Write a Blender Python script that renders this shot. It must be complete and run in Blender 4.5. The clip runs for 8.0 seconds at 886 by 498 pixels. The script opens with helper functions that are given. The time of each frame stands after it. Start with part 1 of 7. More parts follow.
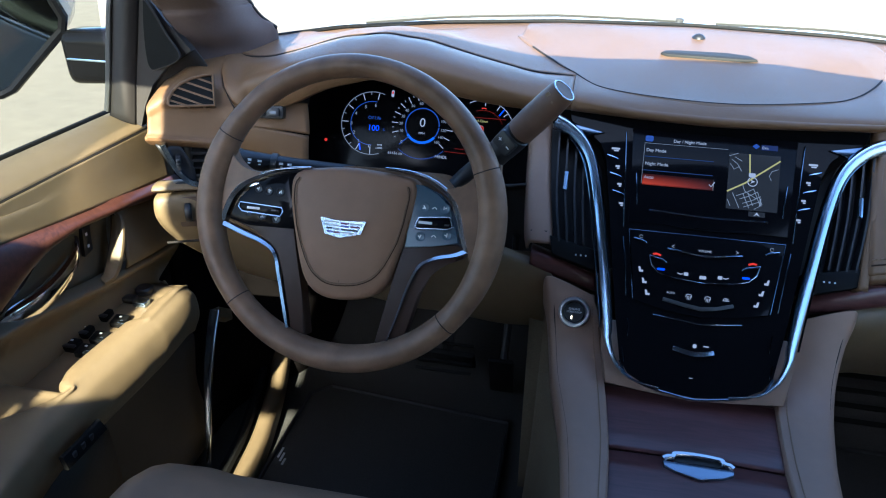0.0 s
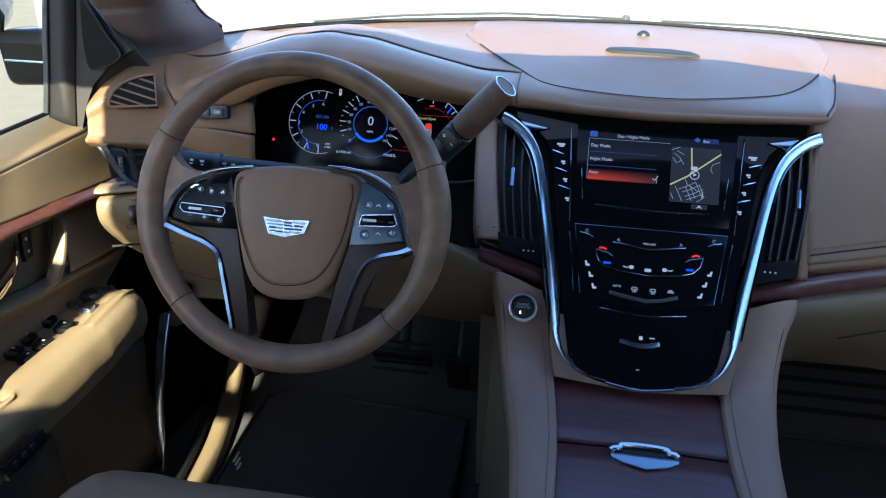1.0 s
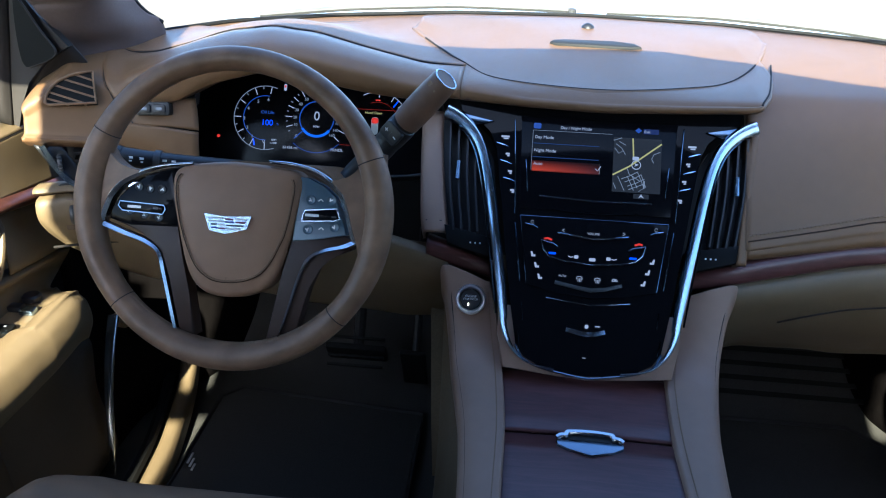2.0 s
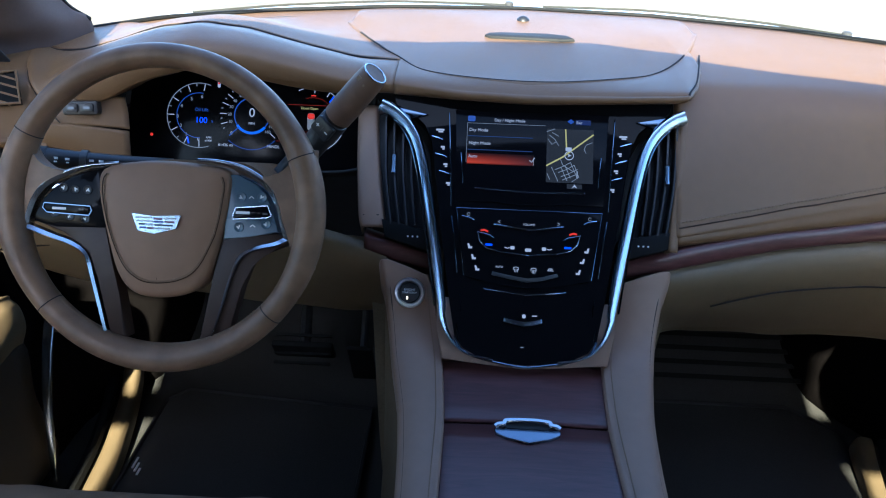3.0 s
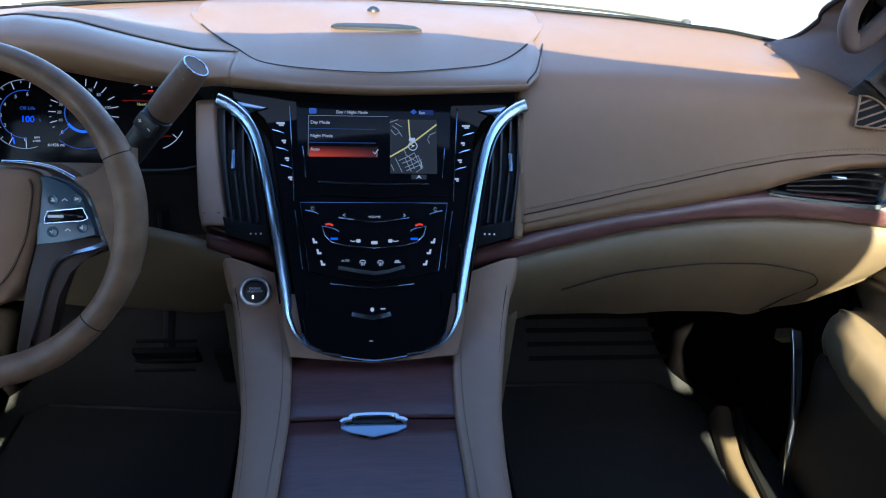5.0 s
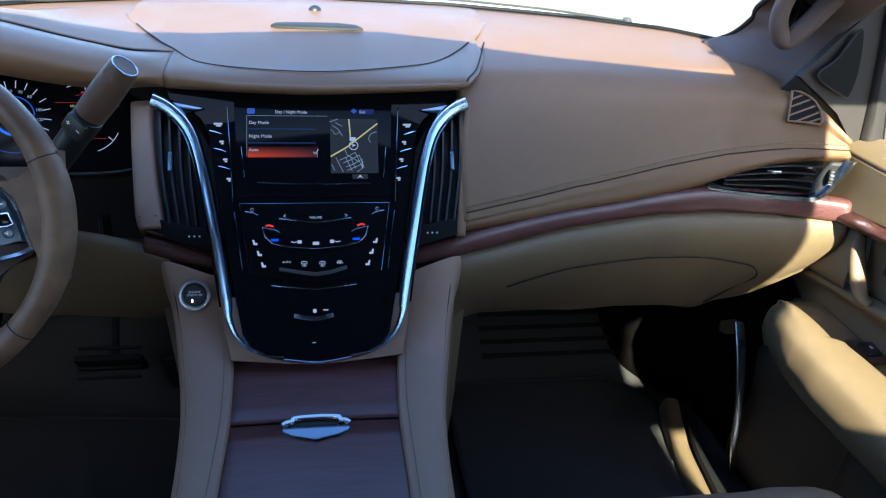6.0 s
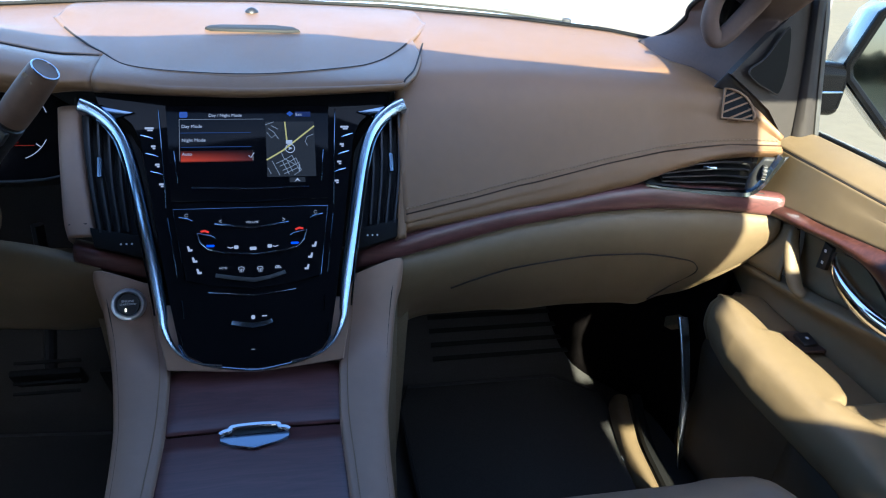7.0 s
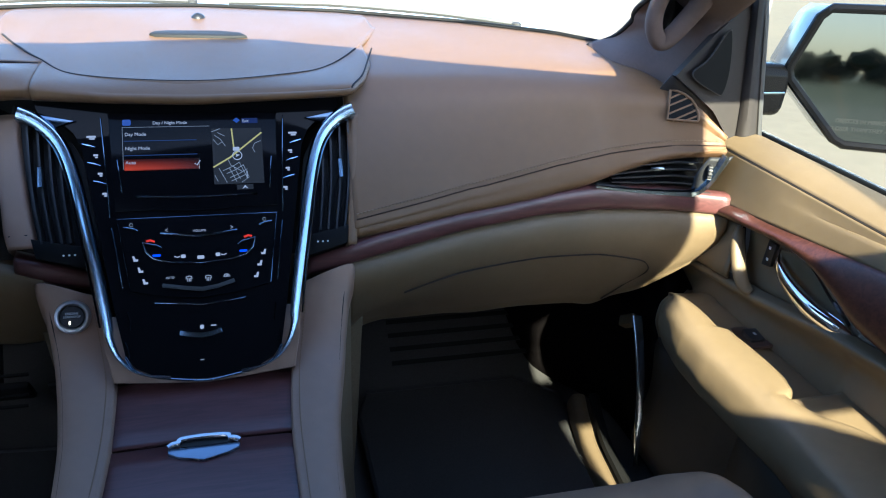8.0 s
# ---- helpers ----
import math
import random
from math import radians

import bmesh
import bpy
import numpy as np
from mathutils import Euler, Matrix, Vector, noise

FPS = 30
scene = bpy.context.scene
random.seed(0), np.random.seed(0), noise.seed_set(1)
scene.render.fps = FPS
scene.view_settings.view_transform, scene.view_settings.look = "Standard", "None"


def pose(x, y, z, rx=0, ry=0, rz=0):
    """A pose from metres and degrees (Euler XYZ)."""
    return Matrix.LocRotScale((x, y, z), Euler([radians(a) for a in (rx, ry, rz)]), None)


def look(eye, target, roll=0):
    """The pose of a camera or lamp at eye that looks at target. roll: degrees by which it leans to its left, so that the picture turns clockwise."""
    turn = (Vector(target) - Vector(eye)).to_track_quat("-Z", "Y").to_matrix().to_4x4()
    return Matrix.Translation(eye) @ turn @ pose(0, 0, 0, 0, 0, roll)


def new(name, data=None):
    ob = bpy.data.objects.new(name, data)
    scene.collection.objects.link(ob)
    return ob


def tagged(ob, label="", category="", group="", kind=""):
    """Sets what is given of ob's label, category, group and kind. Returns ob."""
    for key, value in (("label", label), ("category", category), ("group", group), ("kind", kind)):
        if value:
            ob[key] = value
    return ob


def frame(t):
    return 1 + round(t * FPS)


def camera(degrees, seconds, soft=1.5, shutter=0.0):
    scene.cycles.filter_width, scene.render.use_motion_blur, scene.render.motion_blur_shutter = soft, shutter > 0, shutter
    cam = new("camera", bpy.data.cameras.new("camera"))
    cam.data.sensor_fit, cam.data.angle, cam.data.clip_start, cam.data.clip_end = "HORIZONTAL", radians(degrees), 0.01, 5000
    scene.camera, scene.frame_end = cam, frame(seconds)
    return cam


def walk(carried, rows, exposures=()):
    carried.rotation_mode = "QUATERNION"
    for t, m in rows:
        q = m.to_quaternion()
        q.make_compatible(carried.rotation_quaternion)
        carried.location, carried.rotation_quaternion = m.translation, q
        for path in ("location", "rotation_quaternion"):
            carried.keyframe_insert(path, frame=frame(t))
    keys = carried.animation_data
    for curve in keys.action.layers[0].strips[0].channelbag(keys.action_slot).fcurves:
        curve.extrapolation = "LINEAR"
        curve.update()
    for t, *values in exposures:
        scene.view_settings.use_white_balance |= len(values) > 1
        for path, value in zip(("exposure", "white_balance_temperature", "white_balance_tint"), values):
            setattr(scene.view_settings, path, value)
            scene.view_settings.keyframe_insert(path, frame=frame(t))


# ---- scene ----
cam = camera(61.6, 8.0, soft=1.1)
PATH = [
    (0, (-0.1820, 0.0464, 1.6274), (-0.5189, 1.8129, 0.7523), 1.59),
    (0.5, (-0.1730, 0.0483, 1.6253), (-0.4721, 1.8226, 0.7522), 1.80),
    (1, (-0.1550, 0.0501, 1.6231), (-0.4050, 1.8333, 0.7526), 1.73),
    (2.5, (-0.1150, 0.0490, 1.6222), (-0.2200, 1.8399, 0.7381), 1.92),
    (3, (-0.0960, 0.0481, 1.6233), (-0.1440, 1.8393, 0.7349), 1.87),
    (3.5, (-0.0720, 0.0532, 1.6239), (-0.0640, 1.8422, 0.7299), 1.92),
    (4, (-0.0420, 0.0563, 1.6247), (0.0350, 1.8412, 0.7258), 2.11),
    (4.5, (-0.0210, 0.0561, 1.6227), (0.1160, 1.8381, 0.7251), 2.47),
    (6, (0.0250, 0.0539, 1.6198), (0.3149, 1.8208, 0.7287), 3.09),
    (6.5, (0.0370, 0.0517, 1.6180), (0.3769, 1.8130, 0.7334), 3.22),
    (7, (0.0540, 0.0525, 1.6149), (0.4489, 1.8069, 0.7397), 3.26),
    (7.5, (0.0650, 0.0526, 1.6159), (0.5051, 1.8003, 0.7490), 3.28),
    (8, (0.0740, 0.0487, 1.6182), (0.5599, 1.7859, 0.7544), 3.40),
]
walk(cam, [(t, look(eye, target, roll)) for t, eye, target, roll in PATH], exposures=[(0.0, 3.06, 4950, 10), (8.0, 3.06, 4950, 10)])

# ---- world, sun, exposure ----
SUN_WAY = Vector((0.0, 0.85, -0.525)).normalized()     # the way the sunlight travels
world = bpy.data.worlds.new("sky")
scene.world = world
world.use_nodes = True
wn = world.node_tree.nodes
sky = wn.new("ShaderNodeTexSky")
sky.sky_type = "NISHITA"
sky.sun_disc = False
sky.altitude = 200
sky.sun_elevation = math.asin(-SUN_WAY.z)
sky.sun_rotation = math.atan2(-SUN_WAY.x, -SUN_WAY.y)
sky.air_density, sky.dust_density, sky.ozone_density = 1.0, 2.0, 0.8
wn["Background"].inputs["Strength"].default_value = 0.108
world.node_tree.links.new(sky.outputs[0], wn["Background"].inputs["Color"])
sun = new("sun", bpy.data.lights.new("sun", "SUN"))
sun.data.energy, sun.data.angle, sun.data.color = 4.2, radians(0.5), (1.0, 0.83, 0.48)
sun.matrix_world = Matrix.Translation((1, -6, 8)) @ SUN_WAY.to_track_quat("-Z", "Y").to_matrix().to_4x4()

# ---- materials ----
MATS = {}


def mat(name, color, rough=0.5, metal=0.0, vary=0.12, scale=40.0, bump=0.0, bump_scale=300.0, coat=0.0, spec=0.5, voronoi=False, patch=4.0):
    """A surface with fine grain and broad stains, in metres."""
    m = bpy.data.materials.new(name)
    m.use_nodes = True
    n, l = m.node_tree.nodes, m.node_tree.links
    b = n["Principled BSDF"]
    b.inputs["Roughness"].default_value, b.inputs["Metallic"].default_value = rough, metal
    b.inputs["Coat Weight"].default_value, b.inputs["Specular IOR Level"].default_value = coat, spec
    co = n.new("ShaderNodeTexCoord")
    fine, broad = n.new("ShaderNodeTexNoise"), n.new("ShaderNodeTexNoise")
    fine.inputs["Scale"].default_value, broad.inputs["Scale"].default_value = scale, patch
    fine.inputs["Detail"].default_value = broad.inputs["Detail"].default_value = 6
    for t in (fine, broad):
        l.new(co.outputs["Object"], t.inputs["Vector"])
    add = n.new("ShaderNodeMath")
    add.operation = "ADD"
    l.new(fine.outputs["Fac"], add.inputs[0])
    l.new(broad.outputs["Fac"], add.inputs[1])
    ramp = n.new("ShaderNodeMapRange")
    ramp.inputs["From Min"].default_value, ramp.inputs["From Max"].default_value = 0.6, 1.4
    ramp.inputs["To Min"].default_value, ramp.inputs["To Max"].default_value = 1 - vary, 1 + vary
    l.new(add.outputs[0], ramp.inputs["Value"])
    tint = n.new("ShaderNodeVectorMath")
    tint.operation = "SCALE"
    tint.inputs[0].default_value = color
    l.new(ramp.outputs[0], tint.inputs["Scale"])
    l.new(tint.outputs[0], b.inputs["Base Color"])
    rr = n.new("ShaderNodeMapRange")
    rr.inputs["From Min"].default_value, rr.inputs["From Max"].default_value = 0.35, 0.65
    rr.inputs["To Min"].default_value, rr.inputs["To Max"].default_value = max(rough - 0.06, 0.01), min(rough + 0.06, 1)
    l.new(broad.outputs["Fac"], rr.inputs["Value"])
    l.new(rr.outputs[0], b.inputs["Roughness"])
    if bump:
        bn = n.new("ShaderNodeBump")
        bn.inputs["Strength"].default_value, bn.inputs["Distance"].default_value = bump, 0.001
        if voronoi:
            t = n.new("ShaderNodeTexVoronoi")
            t.feature = "DISTANCE_TO_EDGE"
            t.inputs["Scale"].default_value = bump_scale
            l.new(co.outputs["Object"], t.inputs["Vector"])
            l.new(t.outputs["Distance"], bn.inputs["Height"])
        else:
            t = n.new("ShaderNodeTexNoise")
            t.inputs["Scale"].default_value, t.inputs["Detail"].default_value = bump_scale, 3
            l.new(co.outputs["Object"], t.inputs["Vector"])
            l.new(t.outputs["Fac"], bn.inputs["Height"])
        l.new(bn.outputs[0], b.inputs["Normal"])
    MATS[name] = m
    return m


def glow(name, color, strength):
    m = bpy.data.materials.new(name)
    m.use_nodes = True
    b = m.node_tree.nodes["Principled BSDF"]
    b.inputs["Base Color"].default_value = (0.01, 0.01, 0.01, 1)
    b.inputs["Roughness"].default_value, b.inputs["Specular IOR Level"].default_value = 0.15, 0.08
    b.inputs["Emission Color"].default_value = (*color, 1)
    b.inputs["Emission Strength"].default_value = strength
    MATS[name] = m
    return m


def wood(name, dark, light, rough):
    """Open-pored veneer: rings stretched across the car."""
    m = mat(name, dark, rough, vary=0.1, bump=0.1, bump_scale=500)
    n, l = m.node_tree.nodes, m.node_tree.links
    b = n["Principled BSDF"]
    co, mp, tx, ramp = n.new("ShaderNodeTexCoord"), n.new("ShaderNodeMapping"), n.new("ShaderNodeTexNoise"), n.new("ShaderNodeValToRGB")
    mp.inputs["Scale"].default_value = (7, 60, 60)
    tx.inputs["Scale"].default_value, tx.inputs["Detail"].default_value, tx.inputs["Distortion"].default_value = 2.0, 8, 1.2
    ramp.color_ramp.elements[0].color, ramp.color_ramp.elements[1].color = (*dark, 1), (*light, 1)
    ramp.color_ramp.elements[0].position, ramp.color_ramp.elements[1].position = 0.3, 0.75
    l.new(co.outputs["Object"], mp.inputs["Vector"])
    l.new(mp.outputs[0], tx.inputs["Vector"])
    l.new(tx.outputs["Fac"], ramp.inputs["Fac"])
    l.new(ramp.outputs[0], b.inputs["Base Color"])
    return m


def glass(name, tint, gloss):
    m = bpy.data.materials.new(name)
    m.use_nodes = True
    n, l = m.node_tree.nodes, m.node_tree.links
    clear, shine, mix = n.new("ShaderNodeBsdfTransparent"), n.new("ShaderNodeBsdfGlossy"), n.new("ShaderNodeMixShader")
    lw, power, fr = n.new("ShaderNodeLayerWeight"), n.new("ShaderNodeMath"), n.new("ShaderNodeMath")
    power.operation, fr.operation = "POWER", "MULTIPLY_ADD"
    power.inputs[1].default_value, fr.inputs[1].default_value, fr.inputs[2].default_value = 5.0, 0.6, 0.02
    l.new(lw.outputs["Facing"], power.inputs[0])
    l.new(power.outputs[0], fr.inputs[0])
    clear.inputs["Color"].default_value = (*tint, 1)
    shine.inputs["Roughness"].default_value = gloss
    l.new(fr.outputs[0], mix.inputs["Fac"])
    l.new(clear.outputs[0], mix.inputs[1])
    l.new(shine.outputs[0], mix.inputs[2])
    l.new(mix.outputs[0], n["Material Output"].inputs["Surface"])
    MATS[name] = m
    return m


LEATHER = mat("tan_leather", (0.146, 0.104, 0.054), 0.5, vary=0.08, scale=60, bump=0.35, bump_scale=900, voronoi=True)
DASH = mat("dash_leather", (0.150, 0.083, 0.037), 0.44, spec=0.38, vary=0.07, scale=60, bump=0.3, bump_scale=900, voronoi=True)
RIM = mat("wheel_leather", (0.180, 0.106, 0.060), 0.42, spec=0.34, vary=0.42, scale=38, bump=0.25, bump_scale=900, voronoi=True, patch=9)
SEAT = mat("seat_leather", (0.20, 0.135, 0.085), 0.45, spec=0.35, vary=0.1, scale=50, bump=0.3, bump_scale=700, voronoi=True)
THREAD = mat("thread", (0.22, 0.14, 0.08), 0.8, bump=0.4, bump_scale=900)
SEAM = mat("seam_groove", (0.012, 0.009, 0.008), 0.9)
FOLD = mat("leather_fold", (0.045, 0.027, 0.017), 0.8, spec=0.1)
WOOD = wood("dark_veneer", (0.064, 0.025, 0.023), (0.112, 0.044, 0.040), 0.34)
REDWOOD = wood("red_veneer", (0.036, 0.012, 0.008), (0.078, 0.028, 0.018), 0.40)
PIANO = mat("piano_black", (0.005, 0.005, 0.006), 0.07, vary=0.02, spec=0.07)
BLACK = mat("black_plastic", (0.014, 0.014, 0.015), 0.42, bump=0.15, bump_scale=800)
MATTE = mat("matte_black", (0.010, 0.010, 0.010), 0.7, bump=0.2, bump_scale=900)
GREY = mat("grey_plastic", (0.05, 0.05, 0.05), 0.45, bump=0.2, bump_scale=800)
COWL = mat("weathered_plastic", (0.075, 0.075, 0.073), 0.6, vary=0.25, scale=30, bump=0.2, bump_scale=500)
BROWN = mat("brown_plastic", (0.050, 0.029, 0.020), 0.36, bump=0.15, bump_scale=900)
DARKCHROME = mat("dark_chrome", (0.10, 0.14, 0.20), 0.15, metal=1.0, vary=0.05)
# the blue of the reflected sky is put into the metal's colour
CHROME = mat("sky_tinted_chrome", (0.40, 0.52, 0.68), 0.22, metal=1.0, vary=0.03)
BRIGHT = mat("bright_chrome", (0.8, 0.8, 0.82), 0.06, metal=1.0, vary=0.02)
CARPET = mat("black_carpet", (0.036, 0.034, 0.031), 0.95, vary=0.3, scale=300, bump=1.0, bump_scale=1200)
TANCARPET = mat("tan_carpet", (0.16, 0.12, 0.065), 0.95, vary=0.3, scale=300, bump=1.0, bump_scale=1200)
PILLAR = mat("pillar_cloth", (0.085, 0.058, 0.048), 0.85, vary=0.1, scale=200, bump=0.3, bump_scale=1200)
LEVER = mat("lever_leather", (0.135, 0.082, 0.054), 0.5, spec=0.25, vary=0.2, scale=60, bump=0.35, bump_scale=900, voronoi=True)
LATCH = mat("latch_metal", (0.20, 0.24, 0.30), 0.25, metal=1.0, vary=0.05)
PAD = mat("airbag_leather", (0.225, 0.128, 0.072), 0.46, vary=0.1, scale=40, bump=0.3, bump_scale=900, voronoi=True, spec=0.3)
SPOKE = mat("spoke_brown", (0.040, 0.023, 0.016), 0.40, spec=0.2, vary=0.15, bump=0.1, bump_scale=900)
TRIM = mat("wheel_chrome", (0.50, 0.54, 0.60), 0.22, metal=1.0, vary=0.03)
SATIN = mat("satin_ring", (0.72, 0.73, 0.76), 0.38, metal=1.0, vary=0.03)
# near-black without gloss: the kick panel's shade is put into its colour
KICKSHADE = mat("kick_panel_shade", (0.007, 0.006, 0.006), 1.0, spec=0.0, bump=0.6, bump_scale=1200)
DEEP = mat("deep_black", (0.005, 0.005, 0.005), 0.6, spec=0.12)
SAIL = mat("sail_plastic", (0.030, 0.026, 0.024), 0.6, spec=0.25, bump=0.2, bump_scale=900)
# olive vinyl, darkened further for the shade on the lower door
LOWER = mat("shaded_olive_vinyl", (0.060, 0.048, 0.032), 0.55, vary=0.1, scale=60, bump=0.3, bump_scale=700, voronoi=True)
RAILS = mat("rail_leather", (0.265, 0.168, 0.112), 0.44, spec=0.45, vary=0.07, scale=60, bump=0.3, bump_scale=900, voronoi=True)
# white paint greyed down: the housing's shade is put into the colour
SHELL = mat("shaded_mirror_shell", (0.24, 0.26, 0.28), 0.15, vary=0.02, coat=0.5)
WHITE = mat("white_paint", (0.50, 0.51, 0.52), 0.2, vary=0.02, coat=0.6)
RUBBER = mat("rubber", (0.012, 0.012, 0.012), 0.65, bump=0.2, spec=0.12)
CONCRETE = mat("concrete", (0.185, 0.148, 0.096), 0.85, vary=0.14, scale=6, bump=0.3, bump_scale=60, patch=0.4)
MIRROR = mat("mirror_glass", (0.055, 0.065, 0.072), 0.01, metal=1.0, vary=0.0)
LETTER = mat("pale_print", (0.7, 0.7, 0.7), 0.5)
LIT = glow("lit_print", (0.80, 0.86, 1.0), 0.06)
DIM = glow("dim_print", (0.55, 0.62, 0.72), 0.05)
BLUE = glow("blue_light", (0.03, 0.09, 1.0), 0.16)
SOFTBLUE = glow("soft_blue_light", (0.06, 0.16, 0.65), 0.055)
RED = glow("red_light", (1.0, 0.05, 0.03), 0.09)
ORANGE = glow("orange_light", (0.80, 0.10, 0.03), 0.10)
on, ol = ORANGE.node_tree.nodes, ORANGE.node_tree.links
oc, osep, oramp = on.new("ShaderNodeTexCoord"), on.new("ShaderNodeSeparateXYZ"), on.new("ShaderNodeValToRGB")
ol.new(oc.outputs["Generated"], osep.inputs[0])
ol.new(osep.outputs["X"], oramp.inputs["Fac"])
for e, (p, c) in zip((oramp.color_ramp.elements[0], oramp.color_ramp.elements.new(0.35), oramp.color_ramp.elements.new(0.7), oramp.color_ramp.elements[1]), ((0.0, (0.40, 0.035, 0.012)), (0.35, (0.85, 0.11, 0.035)), (0.7, (0.45, 0.05, 0.02)), (1.0, (0.05, 0.012, 0.012)))):
    e.position, e.color = p, (*c, 1)
ofade, omul = on.new("ShaderNodeMapRange"), on.new("ShaderNodeVectorMath")
ofade.inputs["From Min"].default_value, ofade.inputs["From Max"].default_value = 0.1, 0.9
ofade.inputs["To Min"].default_value, ofade.inputs["To Max"].default_value = 1.6, 0.15
omul.operation = "SCALE"
ol.new(osep.outputs["Z"], ofade.inputs["Value"])
ol.new(oramp.outputs[0], omul.inputs[0])
ol.new(ofade.outputs[0], omul.inputs["Scale"])
ol.new(omul.outputs[0], on["Principled BSDF"].inputs["Emission Color"])
YELLOW = glow("yellow_light", (0.75, 0.68, 0.25), 0.07)
MAPGREY = glow("map_ground", (0.05, 0.055, 0.065), 0.05)
DIMRED = glow("dim_red_light", (1.0, 0.06, 0.04), 0.03)
MENUBLUE = glow("menu_blue", (0.05, 0.10, 0.28), 0.05)
SCREEN = mat("display_glass", (0.004, 0.004, 0.005), 0.12, vary=0.02, spec=0.08)
GLASS = glass("window_glass", (0.90, 0.92, 0.90), 0.0)
SIDEGLASS = glass("side_window_glass", (0.57, 0.60, 0.56), 0.0)
DARKGLASS = glass("tinted_glass", (0.045, 0.048, 0.05), 0.0)
HEADLINER = mat("headliner_cloth", (0.035, 0.032, 0.03), 0.9, vary=0.05, scale=200, bump=0.3, bump_scale=1200)

# ---- mesh tools ----
WORLD = {}


def thing(name, loc, label, category, group="", kind=""):
    ob = new(name)
    ob.matrix_basis = Matrix.Translation(loc)
    ob.empty_display_size = 0.02
    WORLD[ob.name] = Matrix.Translation(loc)
    return tagged(ob, label, category, group, kind)


def part(name, bm, material, parent=None, label="", smooth=True, thick=0.0, offset=0.0, recalc=True):
    """Links a bmesh as one mesh object under a thing or a part."""
    if recalc:
        bmesh.ops.recalc_face_normals(bm, faces=bm.faces[:])
    c = Vector()
    for v in bm.verts:
        c += v.co
    c /= max(len(bm.verts), 1)
    bmesh.ops.translate(bm, verts=bm.verts[:], vec=-c)
    me = bpy.data.meshes.new(name)
    bm.to_mesh(me)
    bm.free()
    layer = me.attributes.get("flat")
    keep = [0] * len(me.polygons)
    if layer:
        layer.data.foreach_get("value", keep)
        me.attributes.remove(layer)
    me.polygons.foreach_set("use_smooth", [smooth and not k for k in keep])
    me.materials.append(material)
    ob = new(name, me)
    ob.matrix_basis = Matrix.Translation(c)
    WORLD[ob.name] = Matrix.Translation(c)
    if parent:
        ob.parent = parent
        ob.matrix_parent_inverse = WORLD[parent.name].inverted()
    if smooth:
        me.set_sharp_from_angle(angle=radians(40))
    if thick:
        s = ob.modifiers.new("thickness", "SOLIDIFY")
        s.thickness, s.offset = thick, offset
    if label:
        ob["label"] = label
    return ob


def cr(pts, n, closed=False):
    """n points of a smooth curve through pts, even in parameter."""
    p = np.array(pts, float)
    m = len(p)
    out = []
    segs = m if closed else m - 1
    for k in range(n):
        u = k / n * segs if closed else k / (n - 1) * segs
        i = min(int(u), segs - 1)
        f = u - i
        if closed:
            a, b, c, d = p[(i - 1) % m], p[i % m], p[(i + 1) % m], p[(i + 2) % m]
        else:
            b, c = p[i], p[i + 1]
            a = p[i - 1] if i else 2 * b - c
            d = p[i + 2] if i + 2 < m else 2 * c - b
        out.append(0.5 * (2 * b + (c - a) * f + (2 * a - 5 * b + 4 * c - d) * f * f + (3 * b - a - 3 * c + d) * f ** 3))
    return np.array(out)


def grid_mesh(g, wrap=False):
    bm = bmesh.new()
    v = [[bm.verts.new(p) for p in row] for row in g]
    for i in range(len(v) - 1):
        w = len(v[0])
        for j in range(w if wrap else w - 1):
            bm.faces.new((v[i][j], v[i][(j + 1) % w], v[i + 1][(j + 1) % w], v[i + 1][j]))
    return bm


def smooth_grid(rows, nu, nv):
    a = np.array([cr(r, nv) for r in rows])
    return np.array([cr(a[:, j], nu) for j in range(nv)]).transpose(1, 0, 2)


def patch(rows, nu=24, nv=24):
    """A smooth sheet through rows of control points."""
    return grid_mesh(smooth_grid(rows, nu, nv))


def loft(sections, cap=True):
    """A closed skin through closed sections of equal length."""
    bm = grid_mesh(sections, wrap=True)
    if cap:
        bm.verts.ensure_lookup_table()
        w = len(sections[0])
        bm.faces.new(bm.verts[:w])
        bm.faces.new(bm.verts[-w:])
    return bm


def sweep(path, profile, up=(0, 0, 1), closed=False, cap=True, scale=None):
    """A profile (across, up) carried along a path."""
    p = [Vector(q) for q in path]
    secs = []
    up = Vector(up)
    for i, q in enumerate(p):
        if closed:
            t = p[(i + 1) % len(p)] - p[i - 1]
        else:
            t = p[min(i + 1, len(p) - 1)] - p[max(i - 1, 0)]
        t.normalize()
        s = t.cross(up).normalized()
        u = s.cross(t)
        k = scale[i] if scale is not None else 1.0
        secs.append([q + s * a * k + u * b * k for a, b in profile])
    if closed:
        secs.append(secs[0])
        bm = grid_mesh(secs, wrap=True)
        bmesh.ops.remove_doubles(bm, verts=bm.verts[:], dist=1e-6)
        return bm
    return loft(secs, cap)


def circle(r, n=10, ry=None):
    return [(r * math.cos(2 * math.pi * k / n), (ry or r) * math.sin(2 * math.pi * k / n)) for k in range(n)]


def tube(path, r, n=8, closed=False, up=(0, 0, 1), scale=None):
    return sweep(path, circle(r, n), up, closed, scale=scale)


def plane_frame(origin, lean, yaw=0.0):
    """x along the plane, y up it, z out of it towards the cabin; lean: degrees back from upright."""
    return Matrix.Translation(origin) @ Matrix.Rotation(radians(yaw), 4, "Z") @ Matrix.Rotation(radians(90 - lean), 4, "X")


